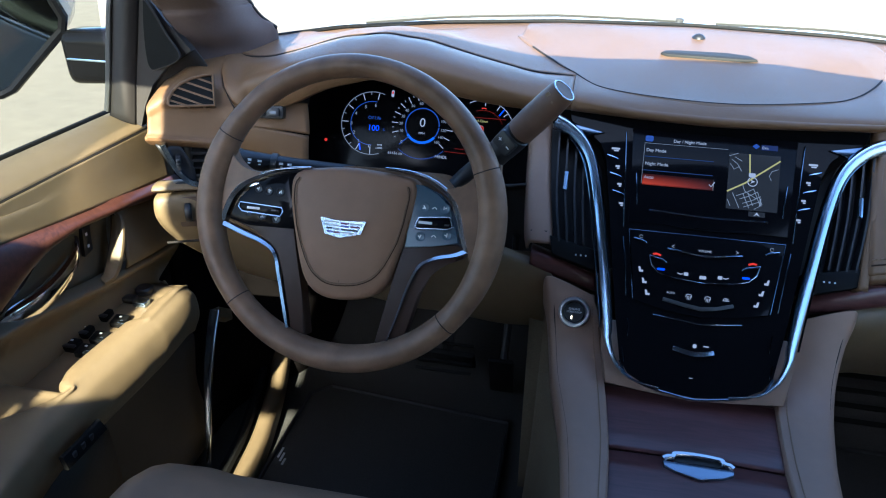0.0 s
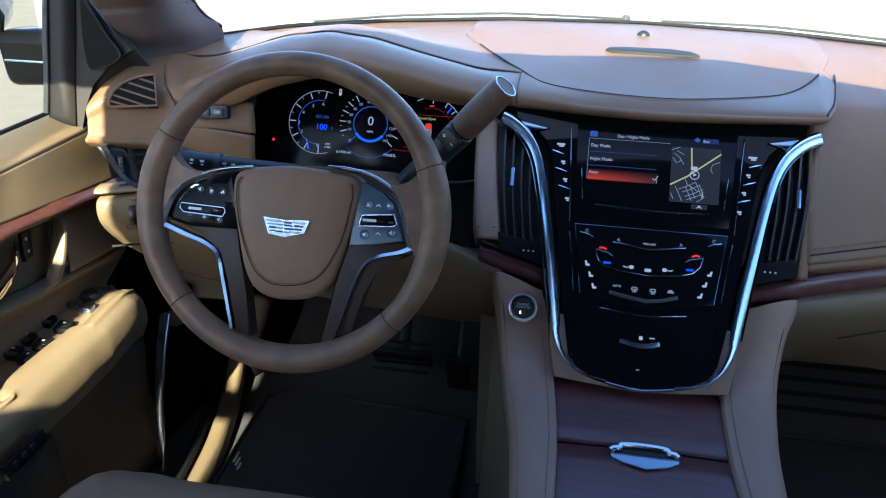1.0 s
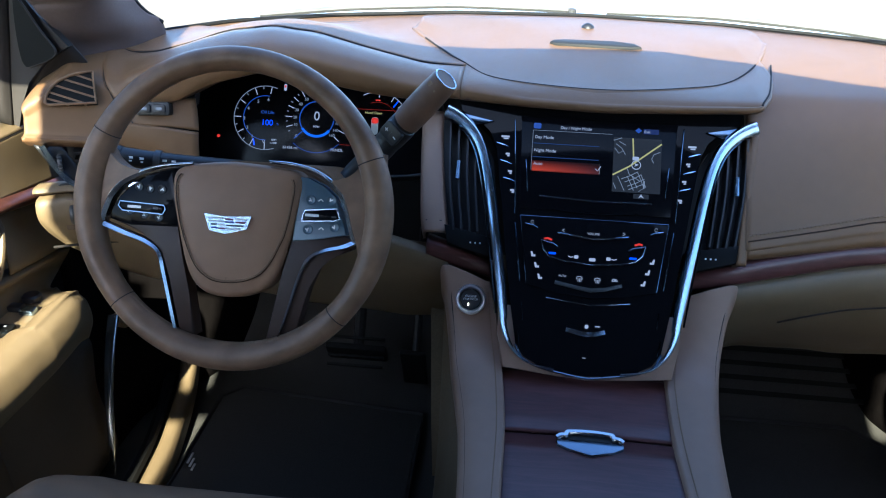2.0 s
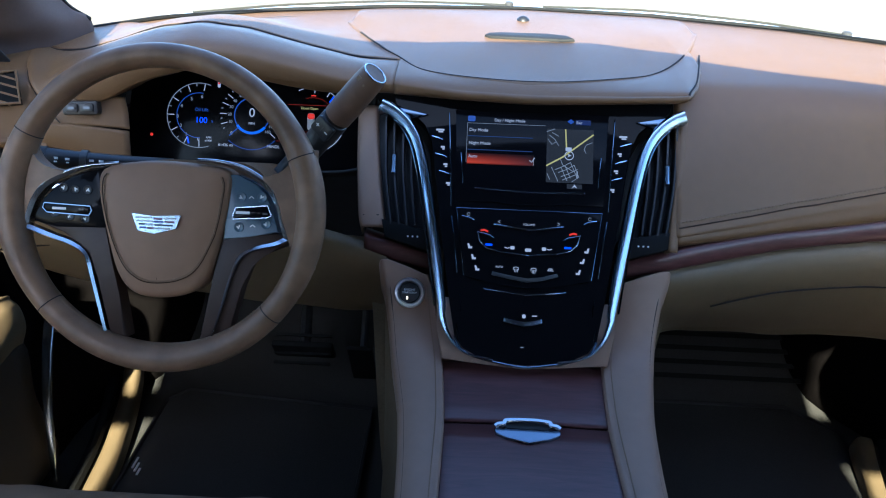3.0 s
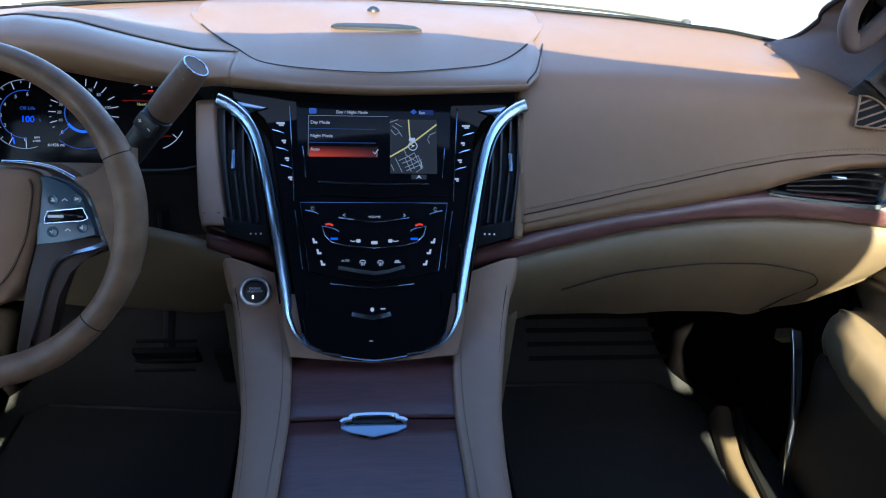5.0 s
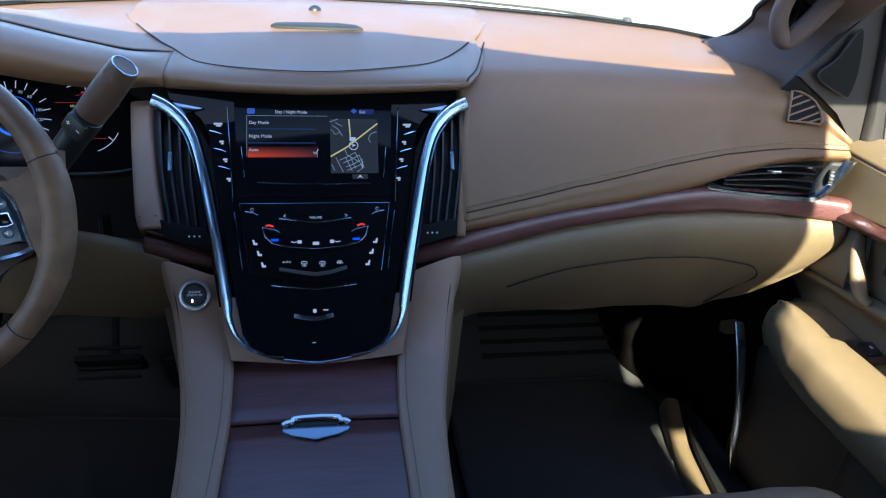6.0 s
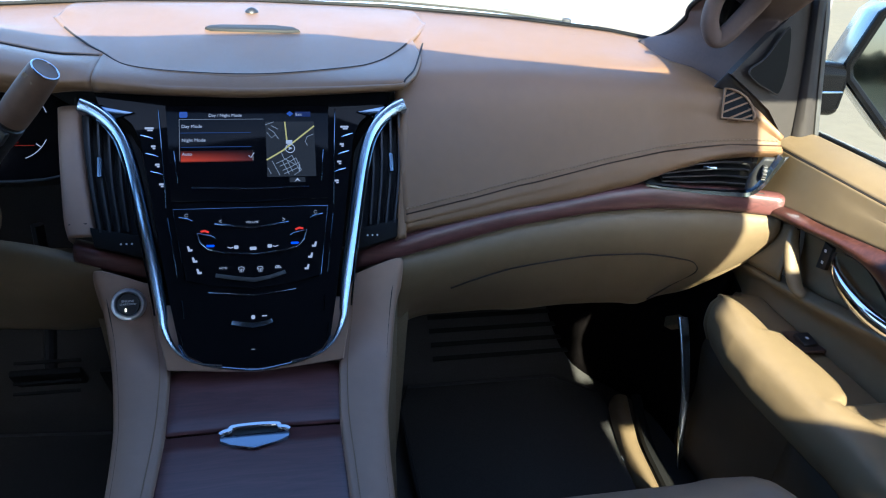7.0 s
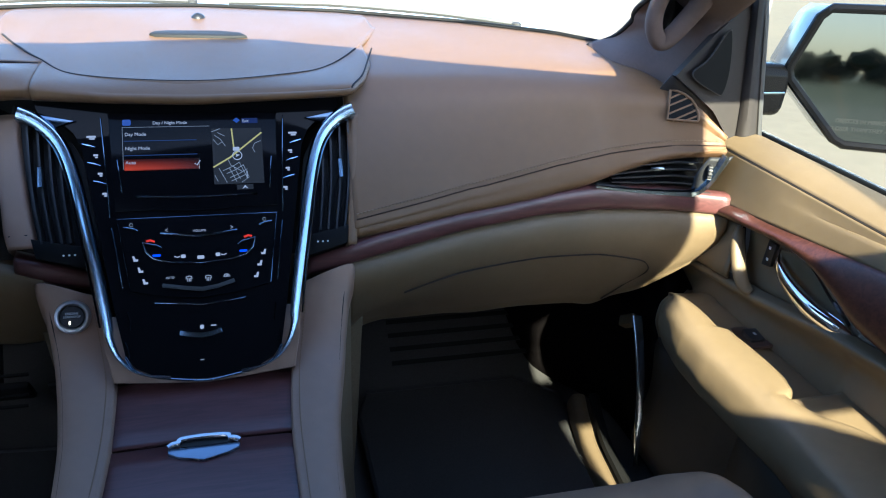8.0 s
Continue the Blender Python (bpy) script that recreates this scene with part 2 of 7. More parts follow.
def plate(m, outline, z0, z1, bevel=0.0, segs=2):
    """A plate of that outline on the plane m, from height z0 to z1."""
    bm = bmesh.new()
    n = len(outline)
    lo = [bm.verts.new((x, y, z0)) for x, y in outline]
    hi = [bm.verts.new((x, y, z1)) for x, y in outline]
    bm.faces.new(lo[::-1])
    flat = bm.faces.layers.int.new("flat")
    top = bm.faces.new(hi)
    top[flat] = 1
    for i in range(n):
        bm.faces.new((lo[i], lo[(i + 1) % n], hi[(i + 1) % n], hi[i]))
    if bevel:
        bmesh.ops.bevel(bm, geom=list(top.edges), offset=bevel, segments=segs, profile=0.5, affect="EDGES", clamp_overlap=True)
    bmesh.ops.transform(bm, matrix=m, verts=bm.verts[:])
    return bm


def rounded(w, h, r, n=4, cx=0.0, cy=0.0):
    out = []
    for k, (sx, sy) in enumerate(((1, 1), (-1, 1), (-1, -1), (1, -1))):
        for j in range(n + 1):
            a = math.pi / 2 * (k + j / n)
            out.append((cx + sx * (w / 2 - r) + r * math.cos(a), cy + sy * (h / 2 - r) + r * math.sin(a)))
    return out


def strip(pts, w, n=0):
    """The outline of a line of width w through pts."""
    p = cr(pts, n) if n else np.array(pts, float)
    a, b = [], []
    for i in range(len(p)):
        t = p[min(i + 1, len(p) - 1)] - p[max(i - 1, 0)]
        t = t / (np.linalg.norm(t) + 1e-12)
        q = np.array((-t[1], t[0])) * w / 2
        a.append(tuple(p[i] + q))
        b.append(tuple(p[i] - q))
    return a + b[::-1]


def box(m, size, bevel=0.0, segs=2):
    bm = bmesh.new()
    bmesh.ops.create_cube(bm, size=1, matrix=Matrix.Diagonal((*size, 1)))
    if bevel:
        bmesh.ops.bevel(bm, geom=bm.edges[:], offset=bevel, segments=segs, profile=0.5, affect="EDGES")
    bmesh.ops.transform(bm, matrix=m, verts=bm.verts[:])
    return bm


def lathe(m, prof, n=32):
    """Turned about the z of m: prof of (radius, height)."""
    secs = [[m @ Vector((r * math.cos(2 * math.pi * k / n), r * math.sin(2 * math.pi * k / n), h)) for k in range(n)] for r, h in prof]
    return loft(secs)


def words(m, text, size, align="LEFT", depth=0.0002):
    """Letters on the plane m, as a mesh."""
    cu = bpy.data.curves.new("letters", "FONT")
    cu.body, cu.size, cu.align_x, cu.extrude = text, size, align, depth
    tmp = bpy.data.objects.new("letters", cu)
    scene.collection.objects.link(tmp)
    bpy.context.view_layer.update()
    me = bpy.data.meshes.new_from_object(tmp)
    bm = bmesh.new()
    bm.from_mesh(me)
    bpy.data.objects.remove(tmp)
    bpy.data.curves.remove(cu)
    bpy.data.meshes.remove(me)
    bmesh.ops.transform(bm, matrix=m, verts=bm.verts[:])
    return bm


def join(*bms):
    out = bmesh.new()
    for b in bms:
        me = bpy.data.meshes.new("piece")
        b.to_mesh(me)
        out.from_mesh(me)
        b.free()
        bpy.data.meshes.remove(me)
    return out


def at(x, y, z=0.0):
    return Matrix.Translation((x, y, z))


def mirrored(pts, s):
    return [(x * s, y, z) for x, y, z in pts]


def lerp(x, xs, ys):
    return float(np.interp(x, xs, ys))

# ---- the ground and the shell of the car ----
bm = bmesh.new()
bmesh.ops.create_grid(bm, x_segments=8, y_segments=8, size=600, matrix=Matrix.Translation((0, 0, -0.10)))
tagged(part("ground", bm, CONCRETE, smooth=False), "pale sunlit concrete of a parking lot", "ground", kind="structure")

# far trees behind the car, which the door mirrors show
TREES = mat("far_foliage", (0.045, 0.06, 0.03), 0.9, vary=0.5, scale=0.5, patch=0.1)
LAWN = mat("dry_grass", (0.16, 0.15, 0.07), 0.95, vary=0.3, scale=0.5, patch=0.05)
rng = random.Random(4)
ball = bmesh.new()
bmesh.ops.create_icosphere(ball, subdivisions=1, radius=1)
bv, bf = np.array([v.co[:] for v in ball.verts]), [[v.index for v in f.verts] for f in ball.faces]
ball.free()
verts, faces = [], []
for k in range(1100):
    a = rng.uniform(-1.2, 1.2)
    r = rng.uniform(88, 110)
    h = rng.uniform(0.8, 4.0) * (0.75 + 0.5 * noise.noise((a * 9, 0, 3)))
    faces += [[i + len(verts) for i in f] for f in bf]
    size = np.array((rng.uniform(0.6, 1.8), rng.uniform(0.6, 1.6), rng.uniform(0.6, 1.3)))
    for q in bv * size * rng.uniform(0.8, 1.2) + np.array((math.sin(a) * r, -math.cos(a) * r, h * 0.8)):
        verts.append(tuple(Vector(q) + noise.noise_vector(Vector(q) * 1.8) * 0.5))
me = bpy.data.meshes.new("far_trees")
me.from_pydata(verts, [], faces)
bm = bmesh.new()
bm.from_mesh(me)
bpy.data.meshes.remove(me)
tagged(part("far_trees", bm, TREES, smooth=False, recalc=False), "distant line of dark green trees", "trees", kind="stuff")
bm = bmesh.new()
bmesh.ops.create_grid(bm, x_segments=2, y_segments=2, size=1, matrix=Matrix.Translation((0, -85, -0.09)) @ Matrix.Diagonal((200, 50, 1, 1)))
tagged(part("lawn", bm, LAWN, smooth=False), "dry grass field beyond the parking lot", "lawn", kind="structure")

# bonnet, seen through the windscreen
GLASS_BASE = [(0.0, 1.575, 1.398), (0.25, 1.545, 1.397), (0.47, 1.475, 1.393), (0.64, 1.395, 1.387), (0.755, 1.32, 1.375)]


def base_y(x):
    return lerp(abs(x), [p[0] for p in GLASS_BASE], [p[1] for p in GLASS_BASE])


def base_z(x):
    return lerp(abs(x), [p[0] for p in GLASS_BASE], [p[2] for p in GLASS_BASE])


car = thing("car_body", (0, 1.6, 0.6), "white car body with a long bonnet, seen from inside", "car body", kind="structure")
rows = []
for x in (-0.93, -0.86, -0.72, -0.55, -0.4, -0.2, 0, 0.2, 0.4, 0.55, 0.72, 0.86, 0.93):
    e = abs(x) / 0.93
    rise = 0.022 * math.exp(-((abs(x) - 0.42) / 0.10) ** 2)
    z0 = 1.375 - 0.10 * e ** 6 - 0.02 * e ** 2 + rise
    y0 = base_y(x) + 0.10
    rows.append([(x, y0, z0 - 0.03), (x, y0 + 0.03, z0), (x, y0 + 0.35, z0 + 0.012), (x, 2.35, z0 + 0.008), (x, 2.75, z0 - 0.03), (x, 2.98, z0 - 0.14), (x, 3.02, z0 - 0.5)])
part("bonnet", patch(rows, 60, 40), WHITE, car, "glossy white bonnet", thick=0.01, offset=-1)
AJAR = ((1.34, 0), (1.0, 0.005), (0.6, 0.07), (0.2, 0.12), (-0.1, 0.13), (-0.35, 0.05), (-0.5, 0), (-1.6, 0), (-2.6, 0))     # the doors stand a little open
for s in (-1, 1):
    rows = [[(s * 0.93, y, 1.26 - 0.09 * (y < 1.5)), (s * 0.985, y, 1.22 - 0.07 * (y < 1.5)), (s * 1.01, y, 1.0), (s * 1.0, y, 0.35)] for y in (1.35, 1.8, 2.4, 2.9)]
    part("fender", patch(rows, 14, 14), WHITE, car, thick=0.01)
    rows = [[(s * ((0.955 if s > 0 else 0.985) + g), y, 1.262 - g * 0.4), (s * (1.0 + g), y, 1.22 - g * 0.4), (s * (1.03 + g), y, 0.95), (s * (1.0 + g), y, 0.35)] for y, g in AJAR]
    part("body_side", patch(rows, 24, 14), WHITE, car, "white door skins along the flank", thick=0.01)
    belt = [(s * ((0.962 if s > 0 else 0.992) + g), y, 1.268 - g * 0.4) for y, g in AJAR]
    part("belt_moulding", tube([(x, y, z - 0.008) for x, y, z in belt], 0.005, 8), DARKCHROME, car, "chrome moulding under the side windows")
    # tint near opaque to darken the cabin; bowed out, clear of the sunbeams
    rows = [[(s * 0.985, y, 1.275), (s * 0.955, y, 1.55), (s * 0.905, y, 1.735)] for y in (-0.1, -1.2, -2.4)]
    # added strip, out of view: stops light through the gap under the roof
    rows2 = [[(s * 0.845, y, 1.755), (s * 0.76, y, 1.795), (s * 0.63, y, 1.83)] for y in (-1.12, -1.8, -2.6)]
    part("roof_light_block", patch(rows2, 8, 6), PILLAR, car, "unseen strip over the rear windows, added against sky light", thick=0.012)
    g = part("rear_side_window", patch(rows, 10, 8), DARKGLASS, car, "dark tinted rear side glass")
# cowl and wipers at the foot of the windscreen
path = [(x, base_y(x) + 0.045, base_z(x) - 0.014) for x in np.linspace(-0.74, 0.74, 41)]
part("cowl", sweep(path, [(-0.05, -0.012), (0.075, -0.012), (0.080, 0.012), (-0.045, 0.008), (-0.05, 0.004)]), COWL, car, "grey weathered plastic cowl")
path = [(x, base_y(x) + 0.004, base_z(x) + 0.003) for x in np.linspace(-0.752, 0.752, 61)]
part("screen_seal", tube(path, 0.005, 6), RUBBER, car, "black windscreen seal")
for x0, x1 in ((-0.62, -0.02), (0.05, 0.60)):
    path = [(x, base_y(x) + 0.075, base_z(x) + 0.002 + 0.005 * math.sin((x - x0) / (x1 - x0) * math.pi)) for x in np.linspace(x0, x1, 16)]
    wiper = part("wiper", tube(path, 0.006, 6), COWL, car, "grey wiper arm lying on the glass")
    part("wiper_nut", lathe(Matrix.Translation(path[-1]), [(0.010, -0.010), (0.010, 0.002), (0.006, 0.005)], 14), GREY, wiper)

# roof, header, pillars: they shade the cabin; roof and header unseen, outlined by their shade
rows = []
for x in (-0.775, -0.74, -0.70, -0.65, -0.60, -0.565, -0.53, -0.49, -0.44, -0.36, -0.28, -0.2, -0.1, 0, 0.1, 0.18, 0.26, 0.36, 0.46, 0.54, 0.62, 0.66, 0.685, 0.70, 0.72, 0.74, 0.775):
    e = abs(x) / 0.775
    z = 1.845 - 0.045 * e ** 2 - 0.03 * e ** 10
    k = 1 - e ** 6
    # sides drawn in towards the rear, so that sun reaches the armrests
    n = 0.918 if x > 0 else 0.968
    c = min(max((x - 0.69) / 0.03, (-x - 0.69) / 0.04, 0), 1)     # corner over the pillar, pushed forward to shade the dashboard end
    # where the shade of the header ends on the dashboard
    reach = lerp(x, (-0.775, -0.716, -0.632, -0.563, -0.52, -0.47, -0.38, -0.3, -0.268, -0.177, -0.07, 0.0, 0.1, 0.24, 0.27, 0.364, 0.467, 0.558, 0.65, 0.775),
                 (1.15, 1.167, 1.18, 1.225, 1.285, 1.312, 1.311, 1.304, 1.300, 1.308, 1.331, 1.338, 1.345, 1.295, 1.27, 1.24, 1.212, 1.185, 1.158, 1.12))
    # the front lip dips low to keep sky out of the screen's reflection
    front = [(z - 0.115 - 0.114 * k, 0.03, 0.22 * c, 0.08 * c), (z - 0.075, 0.0, 0.08 * c, 0.03 * c), (z - 0.025, 0.05, 0.0, 0.0)]
    rows.append([(x, reach - m - (h - 1.345) / 0.618 + dy, h + dz) for h, m, dy, dz in front] + [(x, 0.30 - 0.1 * e ** 2, z), (x, -0.12, z + 0.01), (x * n, -0.165, z + 0.01), (x * n, -0.5, z + 0.02), (x * 0.90, -0.70, z + 0.02), (x * 0.88, -1.4, z), (x * 0.87, -2.6, z - 0.05)])
skin = [[(x * 0.985, y - 0.03, z + 0.042) for x, y, z in r] for r in rows]
part("roof_skin", patch(skin, 30, 20), WHITE, car, "white outer roof", thick=0.006)
roof = part("ceiling", patch(rows, 60, 40), HEADLINER, None, thick=0.05)
tagged(roof, "roof lining over the cabin", "ceiling", kind="structure")
rows = [[(x, -2.6, z) for z in (1.80, 1.3, 0.55)] for x in (-0.9, 0, 0.9)]
tagged(part("wall_rear", patch(rows, 6, 6), PILLAR, None, thick=0.03), "plain trimmed rear end of the cabin", "wall", kind="structure")


def body_pillar(s):
    """Windscreen pillar with its cloth trim, the sail panel and the window post."""
    t = thing("windscreen_pillar", (s * 0.76, 1.3, 1.37), "brown cloth-trimmed windscreen pillar beside the dashboard", "pillar", kind="structure")
    o = 0.03 if s < 0 else 0.0
    u = 0.075 if s < 0 else 0.055
    # trim, from the edge of the glass across its crest to the sail panel, row by row upwards
    if s > 0:
        rows = [[(0.685, 1.331, 1.378), (0.694, 1.24, 1.366), (0.7375, 1.19, 1.364), (0.765, 1.135, 1.358)], [(0.718, 1.3, 1.4), (0.733, 1.235, 1.406), (0.761, 1.185, 1.401), (0.776, 1.125, 1.398)], [(0.725, 1.255, 1.435), (0.748, 1.205, 1.44), (0.775, 1.16, 1.436), (0.797, 1.11, 1.442)], [(0.72, 1.205, 1.477), (0.745, 1.16, 1.484), (0.77, 1.11, 1.483), (0.812, 1.08, 1.48)], [(0.7, 0.86, 1.63), (0.705, 0.85, 1.61), (0.74, 0.84, 1.6), (0.785, 0.86, 1.615)], [(0.69, 0.58, 1.8), (0.71, 0.57, 1.78), (0.74, 0.56, 1.775), (0.775, 0.6, 1.79)]]
        sail = [(0.736, 1.11, 1.375), (0.775, 1.11, 1.348), (0.817, 1.11, 1.317), (0.845, 1.11, 1.283), (0.861, 1.11, 1.251), (0.881, 1.11, 1.252), (0.876, 1.11, 1.307), (0.868, 1.11, 1.383), (0.859, 1.11, 1.454), (0.851, 1.11, 1.518), (0.841, 1.11, 1.488), (0.792, 1.11, 1.44), (0.76, 1.11, 1.403)]
        cone = [(0.759, 1.1, 1.379), (0.782, 1.1, 1.403), (0.806, 1.1, 1.446), (0.813, 1.1, 1.441), (0.819, 1.1, 1.412), (0.822, 1.1, 1.38), (0.819, 1.1, 1.353), (0.809, 1.1, 1.35)]
        band = [[(0.874, 1.105, 1.252), (0.884, 1.092, 1.262), (0.915, 1.105, 1.263)], [(0.87, 1.105, 1.308), (0.876, 1.092, 1.319), (0.902, 1.105, 1.322)], [(0.863, 1.105, 1.384), (0.865, 1.092, 1.393), (0.887, 1.105, 1.397)], [(0.854, 1.105, 1.455), (0.855, 1.092, 1.459), (0.875, 1.105, 1.46)], [(0.845, 1.105, 1.527), (0.845, 1.092, 1.528), (0.863, 1.105, 1.527)]]
        post = [(0.913, 1.1, 1.268), (0.901, 1.1, 1.324), (0.886, 1.1, 1.398), (0.874, 1.1, 1.46), (0.862, 1.1, 1.528), (0.83, 1.04, 1.68), (0.8, 0.98, 1.76)]
    else:
        rows = [[(0.73, 1.3, 1.399), (0.745, 1.235, 1.382), (0.771, 1.18, 1.379), (0.803, 1.135, 1.384)], [(0.744, 1.275, 1.419), (0.743, 1.19, 1.415), (0.767, 1.14, 1.411), (0.807, 1.115, 1.415)], [(0.748, 1.25, 1.44), (0.744, 1.15, 1.447), (0.77, 1.11, 1.444), (0.819, 1.1, 1.442)], [(0.75, 1.225, 1.461), (0.738, 1.1, 1.478), (0.767, 1.07, 1.479), (0.827, 1.08, 1.472)], [(0.7, 0.86, 1.63), (0.715, 0.84, 1.61), (0.75, 0.82, 1.6), (0.8, 0.86, 1.615)], [(0.68, 0.58, 1.8), (0.71, 0.57, 1.78), (0.74, 0.56, 1.775), (0.78, 0.6, 1.79)]]
        sail = [(0.784, 1.11, 1.393), (0.823, 1.11, 1.37), (0.857, 1.11, 1.336), (0.876, 1.11, 1.301), (0.889, 1.11, 1.265), (0.905, 1.11, 1.271), (0.893, 1.11, 1.34), (0.88, 1.11, 1.403), (0.868, 1.11, 1.458), (0.858, 1.11, 1.495), (0.848, 1.11, 1.472), (0.822, 1.11, 1.436), (0.801, 1.11, 1.412)]
        cone = [(0.799, 1.1, 1.384), (0.815, 1.1, 1.415), (0.842, 1.1, 1.463), (0.847, 1.1, 1.456), (0.852, 1.1, 1.415), (0.853, 1.1, 1.381), (0.85, 1.1, 1.366), (0.84, 1.1, 1.364)]
        band = [[(0.901, 1.105, 1.265), (0.912, 1.092, 1.276), (0.941, 1.105, 1.279)], [(0.888, 1.105, 1.342), (0.899, 1.092, 1.344), (0.929, 1.105, 1.339)], [(0.875, 1.105, 1.404), (0.887, 1.092, 1.406), (0.916, 1.105, 1.402)], [(0.864, 1.105, 1.459), (0.876, 1.092, 1.46), (0.906, 1.105, 1.457)], [(0.854, 1.105, 1.496), (0.867, 1.092, 1.496), (0.897, 1.105, 1.494)]]
        post = [(0.943, 1.1, 1.288), (0.931, 1.1, 1.34), (0.919, 1.1, 1.402), (0.907, 1.1, 1.458), (0.898, 1.1, 1.494), (0.87, 1.04, 1.68), (0.83, 0.98, 1.76)]
    rows.insert(0, [(x + 0.004, y + 0.01, z - 0.05) for x, y, z in rows[0]])
    part("pillar_trim", patch([mirrored(q, s) for q in rows], 48, 24), PILLAR, t, thick=0.006)
    # edge of the trim along the glass
    part("glass_edge", tube(cr(mirrored([q[0] for q in rows[1:]], s), 40), 0.005, 8), RUBBER, t, "black rubber along the glass")
    # sail panel at the front of the door glass
    bm = bmesh.new()
    bm.faces.new([bm.verts.new(q) for q in mirrored(sail, s)])
    bmesh.ops.triangulate(bm, faces=bm.faces[:])
    back = [[(x, y + 0.004, z), (x - 0.004, y + 0.02, z - 0.02), (x - 0.008, y + 0.05, z - 0.06)] for x, y, z in sail[:5]]
    part("sail_return", patch([mirrored(q, s) for q in back], 12, 6), SAIL, t, "dark return behind the dashboard end", thick=0.004)
    part("sail_panel", bm, SAIL, t, "charcoal plastic triangle by the mirror", smooth=False, thick=0.014)
    ring = cr(mirrored([(x, y - 0.008, z) for x, y, z in cone], s), 40, closed=True)
    part("speaker_rim", tube(ring, 0.0022, 6, closed=True, up=(0, 1, 0.1)), SAIL, t)
    bm = bmesh.new()
    bm.faces.new([bm.verts.new(q) for q in ring])
    bmesh.ops.triangulate(bm, faces=bm.faces[:])
    part("speaker_grille", bm, DEEP, t, "black tweeter grille", smooth=False, thick=0.004)
    part("window_post", patch([mirrored(q, s) for q in band], 24, 10), SAIL, t, "charcoal plastic window post", thick=0.008)
    part("window_channel", sweep(mirrored(cr(post, 20), s), rounded(0.012, 0.009, 0.003, 2), up=(s, 0, 0)), GREY, t, "grey rubber window channel")
    # added sheet above view: blocks sun between the pillar and the roof rail
    rows = [[(s * a, b, c), (s * (a * 0.5 + d * 0.5 + 0.01), b * 0.5 + e * 0.5 + 0.01, c * 0.5 + f * 0.5), (s * d, e, f)] for a, b, c, d, e, f in ((0.72 + o, 1.08, 1.50, 0.85 + o, 1.06, 1.60), (0.63 + o + u, 0.86, 1.63, 0.81 + o, 0.90, 1.72), (0.59 + o + u * 1.4, 0.58, 1.80, 0.775, 0.50, 1.795))]
    part("corner_sun_block", patch(rows, 10, 8), SAIL, t, "unseen sheet at the frame corner, added to block sun", thick=0.01)
    # unseen rail, kinked to set where sun falls on armrests and sills
    r = 0.797 if s < 0 else 0.765
    inner = (0.742, 0.746, 0.764, 0.720) if s < 0 else (0.692, 0.694, 0.698, 0.680)
    rail = [(0.78 + o, 0.98, 1.76), (r, 0.5, 1.79), (r, 0.15, 1.80), (r, -0.125, 1.80), (inner[0] + (0.036 if s > 0 else 0.0), -0.165 if s < 0 else -0.228, 1.80), (inner[1], -0.3, 1.80), (inner[2], -0.45, 1.80), (inner[2] - 0.012, -0.58, 1.80), (inner[3], -0.66, 1.80), (0.728 if s < 0 else 0.685, -1.0, 1.80), (0.72 if s < 0 else 0.68, -1.8, 1.80)]
    # added plate, out of view: its outline keeps sun off the switch tray
    top = [(0.862, -0.10), (0.872, -0.2), (0.888, -0.3), (0.886, -0.49), (0.995, -0.49), (0.995, -0.10)] if s < 0 else [(0.785, -0.10), (0.80, -0.2), (0.828, -0.3), (0.826, -0.49), (0.95, -0.49), (0.95, -0.10)]
    part("tray_shade_plate", plate(Matrix.Translation((0, 0, 1.742)), [(s * a, b) for a, b in top], -0.01, 0.01), SAIL, t, "unseen plate added to shade the switch tray", smooth=False)
    # added out of view: ends the armrest's sunlit strip, notched to light the sill
    head = [(0.74, -0.545), (0.80, -0.545), (0.812, -0.50), (0.85, -0.515), (0.90, -0.53), (0.90, -0.95), (0.80, -0.95), (0.80, -0.59), (0.74, -0.59)] if s < 0 else [(0.70, -0.525), (0.77, -0.525), (0.81, -0.545), (0.87, -0.590), (0.90, -0.61), (0.90, -0.95), (0.765, -0.95), (0.765, -0.62), (0.70, -0.62)]
    part("armrest_shade_plate", plate(Matrix.Translation((0, 0, 1.742)), [(s * a, b) for a, b in head], -0.02, 0.02), SAIL, t, "unseen plate added to shade the rear of the armrest", smooth=False)
    part("roof_rail", sweep(mirrored(cr(rail, 40), s), rounded(0.05, 0.05, 0.01, 2)), PILLAR, t)
    # added slab above view: throws the sail panel and window post into shade
    part("sail_shade_slab", box(Matrix.Translation((s * (0.855 + o * 1.3), 0.70, 1.742)), (0.17, 0.50, 0.02), 0.004), SAIL, t, "unseen slab added to shade the sail panel")
    if s > 0:
        # grab handle on the passenger's pillar
        h = [(0.699, 1.085, 1.54), (0.698, 1.11, 1.51), (0.695, 1.125, 1.477), (0.697, 1.13, 1.451), (0.709, 1.135, 1.43), (0.723, 1.137, 1.423), (0.734, 1.13, 1.436), (0.752, 1.12, 1.466), (0.761, 1.105, 1.492), (0.773, 1.075, 1.536)]
        sc = [0.95 + 0.35 * k / 47 for k in range(48)]
        part("grab_handle", sweep(cr(h, 48), [tuple(q) for q in cr([(-0.011, -0.010), (-0.010, 0.006), (0.0, 0.010), (0.010, 0.006), (0.011, -0.010)], 16, closed=True)], up=(-0.45, -0.85, 0.25), scale=sc), PILLAR, t, "taupe moulded grab handle")
